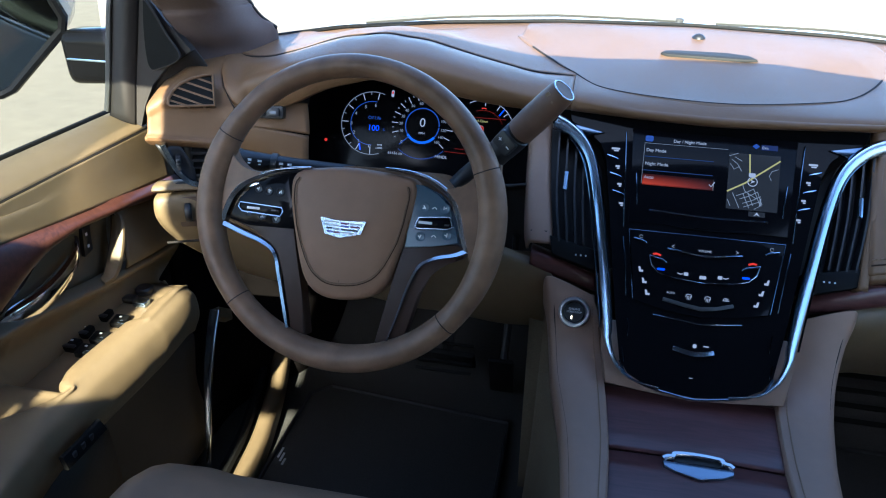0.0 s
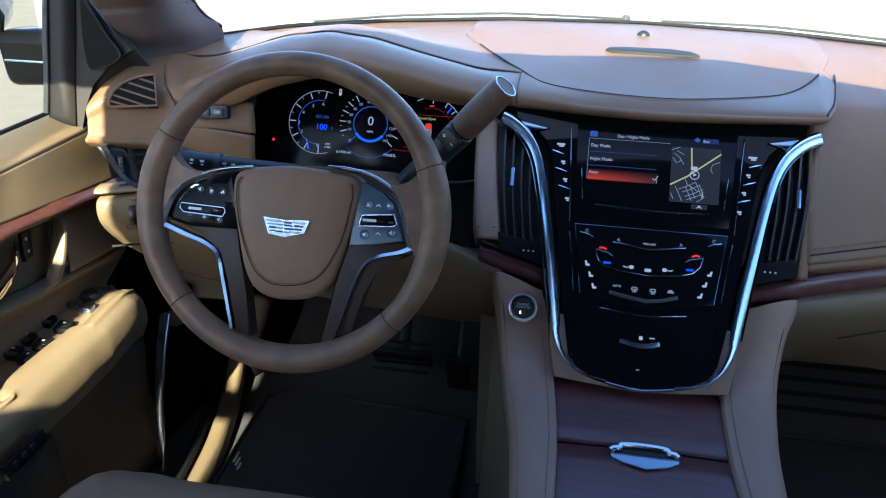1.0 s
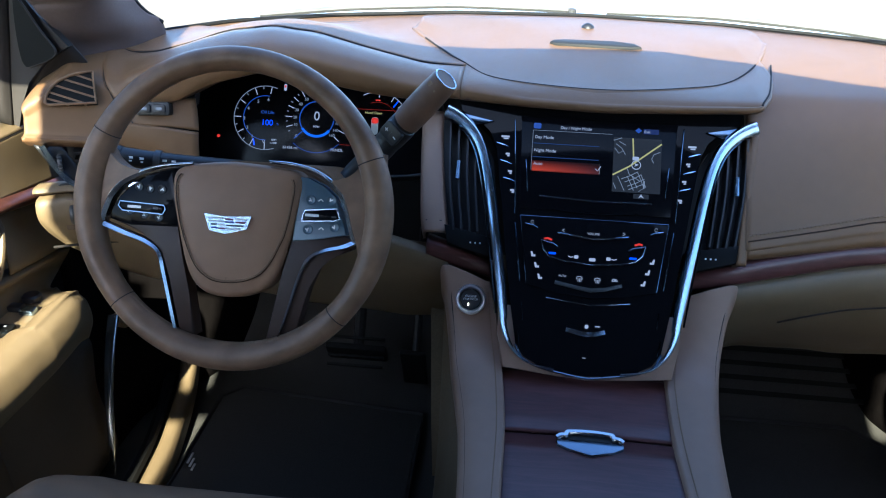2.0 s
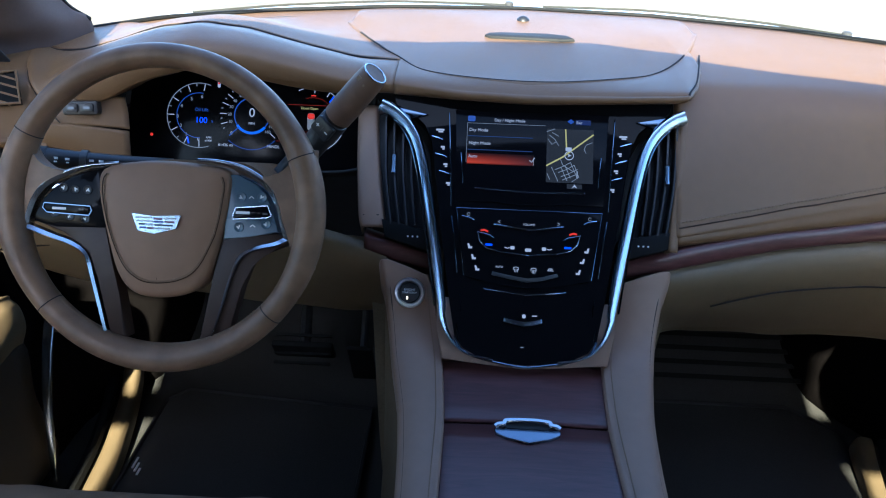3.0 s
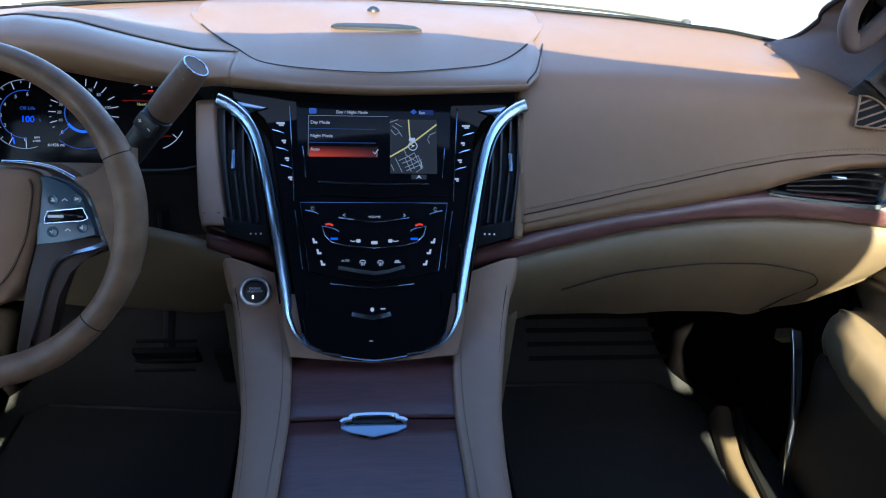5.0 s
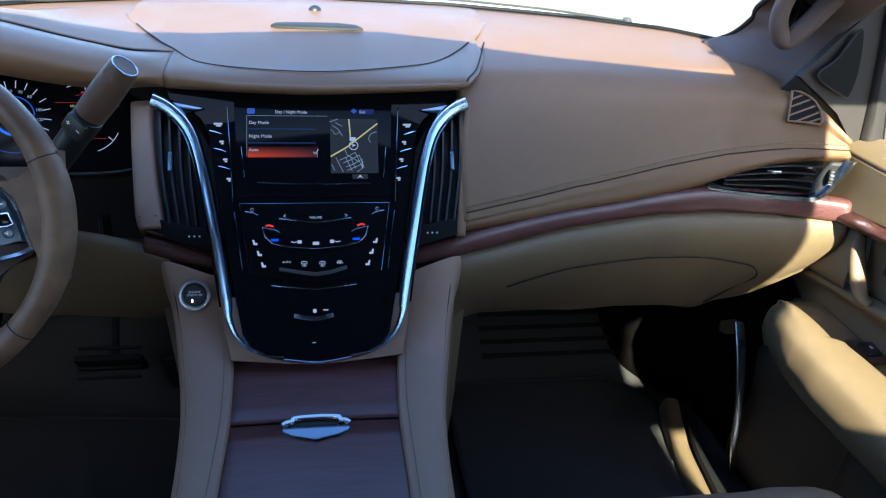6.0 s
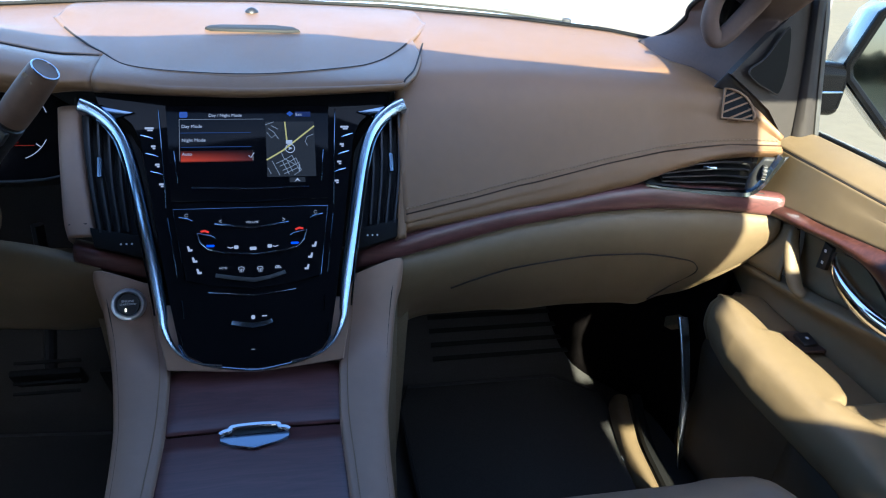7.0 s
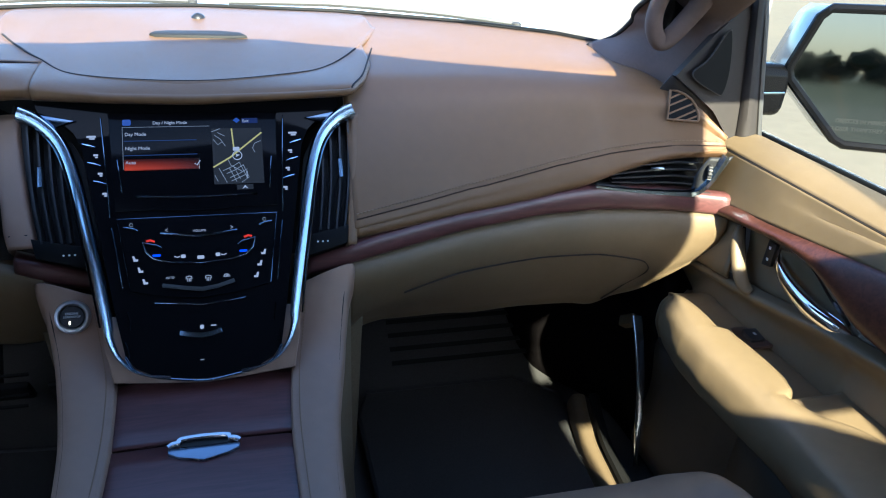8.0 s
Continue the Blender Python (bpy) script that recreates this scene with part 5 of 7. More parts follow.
dial("ring", strip(arc(-0.083, 0.003, 0.0525, 70, 290, 40), 0.0009), DIM)
dial("ring", strip(arc(-0.083, 0.003, 0.0365, 80, 275, 40), 0.0011), SOFTBLUE)
gauge(-0.083, 0.003, 0.0515, (80, 112, 147, 180, 210, 243, 272))
gauge(-0.083, 0.003, 0.0515, (96, 130, 164, 195, 227), DIM, 0.004)
dial("redline", strip([(-0.101, -0.032), (-0.0985, -0.043)], 0.0022), BLUE)
for txt, x, y in (("6", -0.079, 0.034), ("5", -0.096, 0.030), ("4", -0.112, 0.018), ("3", -0.118, 0.001), ("2", -0.112, -0.014), ("1", -0.103, -0.028), ("0", -0.083, -0.035)):
    part("numeral", words(C @ at(x, y - 0.003, 0.0005), txt, 0.0078, "CENTER"), DIM if txt != "0" else LIT, cluster, smooth=False)
part("text", words(C @ at(-0.079, 0.010, 0.0005), "Oil Life", 0.0075, "CENTER"), SOFTBLUE, cluster, smooth=False)
part("text", words(C @ at(-0.079, -0.009, 0.0005), "100", 0.0135, "CENTER"), BLUE, cluster, smooth=False)
part("text", words(C @ at(-0.063, -0.008, 0.0005), "%", 0.0055), SOFTBLUE, cluster, smooth=False)
part("text", words(C @ at(-0.070, -0.034, 0.0005), "RPM", 0.0045), LIT, cluster, smooth=False)
part("text", words(C @ at(-0.072, -0.039, 0.0005), "x1000", 0.0045), LIT, cluster, smooth=False)
# speedometer
dial("ring", strip(arc(0.004, 0.006, 0.0285, 0, 357, 60), 0.0018), SOFTBLUE)
dial("ring", strip(arc(0.004, 0.006, 0.0285, 215, 320, 30), 0.0042), glow("deep_blue_light", (0.05, 0.20, 0.9), 0.09), 0.0006)
dial("ring", strip(arc(0.004, 0.006, 0.0555, 228, 315, 30), 0.0009), SOFTBLUE)
gauge(0.004, 0.006, 0.0525, (197, 178, 158, 140, 122, 104, 86, 68, 50, 30, 12, -6, -24, -42))
gauge(0.004, 0.006, 0.0515, (206, 187, 168, 149, 131, 113), DIM, 0.003)
for txt, a in (("10", 197), ("20", 178), ("30", 159), ("40", 141), ("50", 121), ("60", 98), ("70", 75), ("80", 52), ("100", 15), ("120", -8), ("140", -27), ("160", -43)):
    c, s = math.cos(radians(a)), math.sin(radians(a))
    part("numeral", words(C @ at(0.004 + c * 0.0365, 0.0035 + s * 0.037, 0.0007), txt, 0.0066, "CENTER"), DIM, cluster, smooth=False)
part("text", words(C @ at(0.004, 0.004, 0.0005), "0", 0.0205, "CENTER"), LIT, cluster, smooth=False)
part("text", words(C @ at(0.004, -0.0085, 0.0005), "MPH", 0.0052, "CENTER"), LIT, cluster, smooth=False)
dial("needle", strip([(-0.032, -0.028), (-0.017, -0.014)], 0.0016), SOFTBLUE, 0.0008)
part("numeral", words(C @ at(-0.0285, -0.026, 0.0005), "0", 0.0072, "CENTER"), LIT, cluster, smooth=False)
part("text", words(C @ at(-0.050, -0.0455, 0.0005), "61436 mi", 0.0066), LIT, cluster, smooth=False)
part("text", words(C @ at(0.030, -0.0455, 0.0005), "PRNDL", 0.0068), LIT, cluster, smooth=False)
dial("warning_lamp", [(x - 0.160, y - 0.031) for x, y in circle(0.0026, 12)], RED)
dial("warning_line", strip([(0.045, -0.0335), (0.10, -0.0350)], 0.0006), DIMRED)
dial("car_symbol", rounded(0.0045, 0.011, 0.0015, 2, -0.0515, 0.055), LIT)
dial("car_symbol_mark", rounded(0.003, 0.004, 0.001, 2, -0.0515, 0.0565), RED, 0.0009)
# temperature and fuel gauge
dial("ring", strip(arc(0.104, 0.003, 0.0525, 20, 118, 30), 0.0010), LIT)
dial("ring", strip(arc(0.104, 0.003, 0.0525, -70, -25, 20), 0.0010), LIT)
dial("ring", strip(arc(0.104, 0.003, 0.0360, 25, 110, 30), 0.0005), DIMRED)
gauge(0.104, 0.003, 0.0515, (88, 60, 40), LIT, 0.008)
gauge(0.104, 0.003, 0.0515, (-40,), LIT, 0.008)
dial("temperature_mark", strip([(0.130, 0.032), (0.137, 0.042)], 0.0020), BLUE)
dial("heat_mark", strip([(0.100, 0.0420), (0.104, 0.0424), (0.108, 0.0420)], 0.0018), RED)
part("text", words(C @ at(0.098, 0.0195, 0.0005), "Hood Open", 0.0058, "CENTER"), YELLOW, cluster, smooth=False)
dial("warning_line", strip([(0.062, 0.0265), (0.142, 0.0265)], 0.0006), DIMRED)
dial("car_picture", rounded(0.0115, 0.028, 0.004, 3, 0.101, 0.000), LETTER)
dial("car_picture_hood", rounded(0.0105, 0.009, 0.003, 3, 0.101, 0.0085), RED, 0.0009)
dial("warning_box", strip([(0.090, -0.0235), (0.113, -0.0235), (0.113, -0.0165), (0.090, -0.0165), (0.090, -0.0235)], 0.0006), DIMRED)
dial("warning_line", strip([(0.062, -0.0275), (0.135, -0.0275)], 0.0006), DIMRED)

# ---- steering wheel ----
W = plane_frame((-0.46, 0.860, 1.258), 21.55)
wheel = thing("steering_wheel", (-0.46, 0.860, 1.258), "worn brown leather steering wheel with chrome spokes", "steering wheel")


def rim_fat(a):
    """Half thickness of the rim at the angle a: fuller at the grips."""
    return 0.0148 + 0.0030 * math.exp(-((abs(math.cos(a)) - 1) / 0.12) ** 2) + 0.0032 * max(0, -math.sin(a)) ** 3


R, NR, NS = 0.1825, 96, 20
ring = []
for i in range(NR):
    a = 2 * math.pi * i / NR
    s = math.sin(a)
    fat = rim_fat(a)
    sec = []
    for k in range(NS):
        b = 2 * math.pi * k / NS
        rr = R + fat * math.cos(b)
        q = Vector((rr * math.cos(a), rr * math.sin(a), fat * 1.12 * math.sin(b)))
        sec.append(W @ q)
    ring.append(sec)
ring.append(ring[0])
bm = grid_mesh(ring, wrap=True)
bmesh.ops.remove_doubles(bm, verts=bm.verts[:], dist=1e-6)
part("rim", bm, RIM, wheel, "worn brown leather rim")
for a in (152, 22, 222, 318):
    q = [W @ Vector(((R + rim_fat(radians(a)) * math.cos(b)) * math.cos(radians(a)), (R + rim_fat(radians(a)) * math.cos(b)) * math.sin(radians(a)), 1.12 * rim_fat(radians(a)) * math.sin(b))) for b in np.linspace(0, 2 * math.pi, 25)[:-1]]
    part("rim_seam", tube(q, 0.0007, 6, closed=True, up=W.to_3x3() @ Vector((-math.sin(radians(a)), math.cos(radians(a)), 0))), SEAM, wheel)
q = [W @ Vector(((R - 0.0155) * math.cos(radians(a)), (R - 0.0155) * math.sin(radians(a)), 0.004)) for a in np.linspace(225, 315, 120)]
part("rim_stitching", stitches(q, 0.005, 0.0035, 0.0009), THREAD, wheel, smooth=False)
# airbag pad
pad_out = cr([(-0.069, 0.046), (-0.034, 0.055), (0.004, 0.058), (0.048, 0.055), (0.084, 0.047), (0.0835, 0.010), (0.075, -0.030), (0.060, -0.078), (0.038, -0.101), (0.0, -0.109), (-0.031, -0.104), (-0.052, -0.080), (-0.067, -0.025), (-0.075, 0.020)], 56, closed=True)
c = np.array((0.003, -0.02))
levels = ((1.0, -0.03), (1.0, -0.004), (0.985, 0.002), (0.955, 0.0055), (0.90, 0.007), (0.6, 0.010), (0.25, 0.0112), (0.02, 0.0115))
secs = [[W @ Vector((*(c + (p - c) * k), z)) for p in pad_out] for k, z in levels]
part("airbag_pad", loft(secs), PAD, wheel, "brown leather airbag pad")
def pad_k(p):
    """The stitched line keeps further in at the foot of the pad."""
    return 0.91 - 0.13 * min(max((-p[1] - 0.03) / 0.07, 0), 1)


q = [W @ Vector((*(c + (p - c) * pad_k(p)), 0.0078 + 0.002 * (0.91 - pad_k(p)) / 0.13)) for p in pad_out]
part("pad_seam", tube(q[16:56] + q[:1], 0.0006, 5), FOLD, wheel)
q = [W @ Vector((*(c + (p - c) * (pad_k(p) - 0.025)), 0.0082 + 0.002 * (0.91 - pad_k(p)) / 0.13)) for p in pad_out]
part("pad_stitching", stitches(q[16:56] + q[:1], 0.005, 0.0035, 0.0006), THREAD, wheel, smooth=False)
q = [W @ Vector((-0.001, y, z)) for y, z in ((-0.083, 0.0083), (-0.095, 0.0065), (-0.104, 0.003), (-0.108, -0.004))]
part("pad_seam", tube(q, 0.0008, 5), FOLD, wheel)
# badge: a plain chrome shield with bands of colour
bd = [(-0.0295, -0.0060), (-0.003, -0.0085), (0.0290, -0.0065), (0.0235, -0.0225), (-0.0027, -0.0295), (-0.0225, -0.0262)]
badge = part("badge", plate(W, bd, 0.009, 0.0138), CHROME, wheel, "chrome shield badge with bands of colour")
PLUM, NAVY = mat("badge_plum", (0.12, 0.01, 0.05), 0.3), mat("badge_blue", (0.02, 0.03, 0.25), 0.3)
BANDS = ((-0.025, -0.0105, 0.020, 0.0024, LETTER), (-0.003, -0.0115, 0.010, 0.0024, PLUM), (0.009, -0.0110, 0.015, 0.0024, LETTER),
         (-0.024, -0.0145, 0.020, 0.0022, LETTER), (-0.003, -0.0150, 0.011, 0.0022, NAVY), (0.010, -0.0148, 0.012, 0.0022, PLUM),
         (-0.021, -0.0185, 0.008, 0.0022, BLACK), (-0.012, -0.0188, 0.009, 0.0022, LETTER), (-0.002, -0.0190, 0.022, 0.0020, BLACK),
         (-0.020, -0.0225, 0.008, 0.0020, NAVY), (-0.011, -0.0230, 0.008, 0.0024, PLUM), (-0.002, -0.0230, 0.019, 0.0022, LETTER))
for x, y, w, h, mm in BANDS:
    part("badge_band", plate(W, [(x, y - h / 2), (x + w, y - h / 2), (x + w, y + h / 2), (x, y + h / 2)], 0.0138, 0.0142), mm, badge, smooth=False)
# spokes: switch pods, chrome trims, leather shoulders and lower legs
SIDE = {
    -1: dict(outer=[(-0.050, 0.0535), (-0.0896, 0.0483), (-0.1155, 0.0402), (-0.1413, 0.027), (-0.157, 0.0088), (-0.1653, -0.0138), (-0.1685, -0.030)],
             inner=[(-0.050, 0.0505), (-0.088, 0.0430), (-0.108, 0.0350), (-0.1290, 0.0235), (-0.1450, 0.0080), (-0.1540, -0.0100), (-0.1575, -0.0205)],
             low=[(-0.1685, -0.030), (-0.136, -0.0407), (-0.1082, -0.0494), (-0.0927, -0.0608), (-0.0843, -0.0889), (-0.0752, -0.1244), (-0.0677, -0.1530)],
             low_in=[(-0.1575, -0.0225), (-0.1300, -0.0330), (-0.1040, -0.0425), (-0.0870, -0.0570), (-0.0788, -0.0870), (-0.0700, -0.1230), (-0.0630, -0.1530)],
             pod=[(-0.066, 0.046), (-0.088, 0.0420), (-0.108, 0.0340), (-0.1280, 0.0225), (-0.1440, 0.0070), (-0.1525, -0.0105), (-0.1555, -0.0210), (-0.128, -0.0275), (-0.066, -0.0260)],
             shoulder=[(-0.186, 0.078), (-0.165, 0.076), (-0.152, 0.056), (-0.136, 0.044), (-0.1155, 0.0402), (-0.1413, 0.026), (-0.156, 0.0088), (-0.1645, -0.0138), (-0.1675, -0.030), (-0.168, -0.046), (-0.186, -0.056)],
             leg=[(-0.156, -0.022), (-0.120, -0.0335), (-0.098, -0.044), (-0.0855, -0.058), (-0.078, -0.087), (-0.0695, -0.123), (-0.0625, -0.160), (-0.042, -0.160), (-0.052, -0.105), (-0.062, -0.062), (-0.066, -0.024)]),
    1: dict(outer=[(0.045, 0.0607), (0.0709, 0.0601), (0.0997, 0.0545), (0.122, 0.0428), (0.1358, 0.0304), (0.1447, 0.0106), (0.1513, -0.0128), (0.1575, -0.0325)],
            inner=[(0.045, 0.0575), (0.0680, 0.0545), (0.0932, 0.0475), (0.1140, 0.0365), (0.1265, 0.0250), (0.1360, 0.0060), (0.1420, -0.0165), (0.1450, -0.0265)],
            low=[(0.1575, -0.0325), (0.1441, -0.0386), (0.1166, -0.0458), (0.0999, -0.0569), (0.088, -0.0829), (0.0771, -0.1198), (0.0657, -0.1550)],
            low_in=[(0.1450, -0.0270), (0.1330, -0.0325), (0.1110, -0.0395), (0.0920, -0.0530), (0.0810, -0.0820), (0.0715, -0.1195), (0.0615, -0.1550)],
            pod=[(0.080, 0.045), (0.0932, 0.0445), (0.1130, 0.0355), (0.1255, 0.0245), (0.1350, 0.0055), (0.1410, -0.0165), (0.1435, -0.0225), (0.110, -0.0290), (0.077, -0.0340)],
            shoulder=[(0.186, 0.078), (0.165, 0.074), (0.152, 0.056), (0.138, 0.046), (0.122, 0.0425), (0.1350, 0.0304), (0.1440, 0.0106), (0.1505, -0.0128), (0.1570, -0.033), (0.163, -0.052), (0.186, -0.068)],
            leg=[(0.156, -0.032), (0.150, -0.041), (0.122, -0.052), (0.110, -0.064), (0.099, -0.092), (0.090, -0.128), (0.083, -0.160), (0.048, -0.160), (0.057, -0.118), (0.066, -0.072), (0.076, -0.028), (0.143, -0.024)])}
WUP = W.to_3x3().col[2]
# blue-grey reflection on the right pod, painted as its colour; the left stays black
PODSHEEN = mat("pod_sheen_grey", (0.075, 0.11, 0.14), 0.25, vary=0.08, scale=15)
for s, d in SIDE.items():
    part("switch_pod", plate(W, d["pod"], -0.022, 0.0005, 0.0015), PIANO if s < 0 else PODSHEEN, wheel, "gloss switch pod")
    part("spoke", plate(W, d["leg"], -0.026, -0.0015, 0.003), SPOKE, wheel, "dark brown lower spoke")
    part("spoke_shoulder", plate(W, [tuple(q) for q in cr(d["shoulder"], 50)], -0.018, 0.0045, 0.004, 3), RIM, wheel, "worn leather between rim and spoke")
    for top, foot, nm in ((d["outer"], d["inner"], "upper"), (d["low"], d["low_in"], "lower")):
        oo, ii = cr(top, 40), cr(foot, 40)
        ii = oo + (ii - oo) * 0.62
        rows = [[W @ Vector((*o, -0.012)), W @ Vector((*o, 0.0025)), W @ Vector((*(o * 0.72 + i * 0.28), 0.0052)), W @ Vector((*i, 0.0018)), W @ Vector((*i, -0.012))] for o, i in zip(oo, ii)]
        part("chrome_trim", loft(rows), TRIM, wheel, "satin chrome spoke trim", smooth=False)
    part("trim_edge", tube([W @ Vector((*o, 0.0030)) for o in cr(d["outer"], 40)], 0.0015, 8, up=WUP), TRIM, wheel)
    if s < 0:
        fr = [(-0.1416, 0.0016), (-0.0856, -0.0005), (-0.0836, -0.0056), (-0.0869, -0.0117), (-0.1384, -0.0097), (-0.1435, -0.0044)]
    else:
        fr = [(0.0918, 0.0052), (0.1302, 0.0091), (0.1349, -0.0028), (0.1290, -0.0055), (0.0881, -0.0084), (0.0885, -0.003)]
    fc = np.mean(fr, axis=0)
    ring = [W @ Vector((x, y, 0.0022)) for x, y in fr]
    # left frame in a darker chrome, in place of its dimmer reflection
    part("rocker_frame", tube(ring, 0.0012, 6, closed=True, up=WUP), DARKCHROME if s < 0 else CHROME, wheel, "chrome rocker frame")
    part("rocker", plate(W, [tuple(fc + (np.array(p) - fc) * 0.93) for p in fr], 0.0, 0.0030, 0.0012), PIANO, wheel)
    m = W @ at(*fc, 0.0031)
    part("rocker_print", plate(m, rounded(0.017, 0.0032, 0.0005, 2, -0.010, 0.0005), 0, 0.0003), LETTER, wheel, smooth=False)
    part("rocker_print", plate(m, rounded(0.006, 0.0022, 0.0005, 2, 0.017, 0.0), 0, 0.0003), GREY, wheel, smooth=False)
    keys = ((0.0976, 0.0183), (0.1229, 0.0188), (0.0954, -0.0181), (0.1282, -0.0132)) if s > 0 else ((-0.1185, 0.0205), (-0.1046, 0.0189), (-0.0894, 0.0190), (-0.1299, -0.0103), (-0.1112, -0.0134), (-0.0919, -0.0158))
    for x, y in keys:
        r = 0.0062 if s > 0 else 0.0055
        k = part("key", lathe(W @ at(x, y, 0), [(r, 0), (r, 0.0012), (r - 0.0006, 0.0016), (r - 0.0014, 0.0010), (0.0005, 0.0010)], 20), BLACK if s < 0 else PODSHEEN, wheel)
        a = ((x * 977) % 1) * 6
        part("key_print", join(plate(W @ at(x, y) @ Matrix.Rotation(a, 4, "Z"), rounded(0.0050, 0.0014, 0.0005, 2), 0.0011, 0.0013), plate(W @ at(x, y) @ Matrix.Rotation(a + 1.2, 4, "Z"), rounded(0.0034, 0.0016, 0.0005, 2, 0.001, 0.001), 0.0011, 0.0013)), LETTER, k, smooth=False)
for x, y in ((0.110, 0.0185), (0.112, -0.0157)):
    part("key_print", plate(W, strip([(x - 0.003, y - 0.0015), (x, y + 0.001), (x + 0.003, y - 0.0015)], 0.0012), 0.0006, 0.0009), LETTER, wheel, smooth=False)
part("hub_back", lathe(W, [(0.045, -0.07), (0.045, -0.03), (0.04, -0.024), (0.01, -0.022)], 32), BROWN, wheel)
col = thing("steering_column", (-0.46, 0.98, 1.2), "tan steering column shroud behind the wheel", "column shroud")
q = [W @ Vector((0.030, 0.006 + 0.001 * k, -0.055 - 0.045 * k)) for k in range(5)]
part("shroud", sweep(q, rounded(0.19, 0.11, 0.052, 7), up=W.to_3x3().col[1]), DASH, col)

# indicator stalk
stalk = thing("indicator_stalk", (-0.60, 0.96, 1.27), "black indicator stalk with white symbols", "stalk")
q = [(-0.49, 0.985, 1.266), (-0.555, 0.97, 1.272), (-0.605, 0.955, 1.279), (-0.655, 0.945, 1.286)]
part("lever", tube(cr(q, 16), 0.0118, 14, scale=[0.85 + 0.35 * k / 15 for k in range(16)]), BLACK, stalk)
part("collar", tube([(-0.592, 0.9585, 1.2775), (-0.600, 0.957, 1.2785)], 0.0145, 16), GREY, stalk)
part("knob_ring", tube([(-0.640, 0.9477, 1.284), (-0.655, 0.945, 1.286)], 0.0150, 16), BLACK, stalk)
for k, (x, w) in enumerate(((-0.572, 0.006), (-0.583, 0.006), (-0.611, 0.007), (-0.625, 0.008), (-0.646, 0.010))):
    y, z = lerp(x, (-0.655, -0.605, -0.555), (0.945, 0.955, 0.97)), lerp(x, (-0.655, -0.605, -0.555), (1.282, 1.275, 1.268))
    m = Matrix.Translation((x, y - 0.0122, z + 0.0100)) @ Matrix.Rotation(radians(-22), 4, "X")
    part("symbol", box(m, (w, 0.001, 0.0030), 0.0003), LETTER, stalk)
    part("symbol", box(m @ at(0.001, 0, -0.0045), (w * 0.5, 0.001, 0.0018), 0.0003), LETTER, stalk)

# ---- gear lever on the column ----
gear = thing("gear_lever", (-0.28, 0.98, 1.28), "brown column gear lever with a black collar", "gear lever")
A, B = Vector((-0.2635, 0.980, 1.3445)), Vector((-0.2115, 0.962, 1.407))
way = (B - A).normalized()
rot = way.to_track_quat("Z", "Y").to_matrix().to_4x4()
L = (B - A).length
part("knob", lathe(Matrix.Translation(A) @ rot, [(0.0165, 0.0), (0.0185, 0.0015), (0.0192, L * 0.3), (0.0186, L * 0.7), (0.0174, L * 0.95), (0.0162, L), (0.0150, L + 0.0005), (0.0142, L - 0.001), (0.001, L - 0.001)], 36), LEVER, gear, "brown leather-grained knob")
part("end_cap", lathe(Matrix.Translation(A) @ rot, [(0.0146, L - 0.002), (0.0140, L + 0.0008), (0.001, L + 0.0002)], 36), LEVER, gear)
ring = [Matrix.Translation(A) @ rot @ Vector((0.0152 * math.cos(a), 0.0152 * math.sin(a), L + 0.0006)) for a in np.linspace(0, 2 * math.pi, 37)[:-1]]
part("end_ring", tube(ring, 0.0011, 6, closed=True, up=way), TRIM, gear, "pale worn ring at the tip")
part("collar_gap", lathe(Matrix.Translation(A - way * 0.004) @ rot, [(0.0168, 0.0), (0.0170, 0.005)], 32), SEAM, gear)
part("collar", lathe(Matrix.Translation(A - way * 0.034) @ rot, [(0.0165, -0.006), (0.0180, 0.002), (0.0188, 0.022), (0.0185, 0.030), (0.0170, 0.031)], 32), BLACK, gear, "black collar with plus and minus keys")
q = [A - way * 0.03, A - way * 0.07, A - way * 0.11 + Vector((-0.012, 0.01, -0.012)), Vector((-0.385, 0.97, 1.20))]
part("arm", tube(cr([tuple(p) for p in q], 18), 0.0172, 16), BLACK, gear)
eye = Vector((-0.06, -0.92, 0.38))
out = (eye - way * eye.dot(way)).normalized()
side = way.cross(out)
pm = Matrix.Translation(A - way * 0.017) @ Matrix((side, way, out)).transposed().to_4x4()
pd = part("plus_minus_pad", plate(pm, rounded(0.0285, 0.024, 0.004, 3), 0.012, 0.0195, 0.0015), BLACK, gear, "flat black shift pad")
part("plus", join(plate(pm @ at(-0.0075, 0), rounded(0.0052, 0.0014, 0.0004, 2), 0.0196, 0.0199), plate(pm @ at(-0.0075, 0), rounded(0.0014, 0.0052, 0.0004, 2), 0.0196, 0.0199)), LETTER, pd, smooth=False)
part("divider", plate(pm, rounded(0.0006, 0.008, 0.0002, 2), 0.0196, 0.0199), GREY, pd, smooth=False)
part("minus", plate(pm @ at(0.0078, 0), rounded(0.0048, 0.0014, 0.0004, 2), 0.0196, 0.0199), LETTER, pd, smooth=False)
lm = Matrix.Translation(A + way * L * 0.86) @ Matrix((side, way, out)).transposed().to_4x4()
part("knob_print", join(plate(lm @ at(-0.006, 0, 0), rounded(0.007, 0.006, 0.001, 2), 0.0160, 0.0172), plate(lm @ at(0.003, -0.002), rounded(0.004, 0.003, 0.001, 2), 0.0170, 0.0177)), SEAT, gear, smooth=False)

# ---- centre console ----
console = thing("centre_console", (0, 0.75, 0.8), "centre console with taupe leather rails and dark wood lids", "console")


def wood_z(y):
    return 1.003 + (y - 0.936) * 0.0615


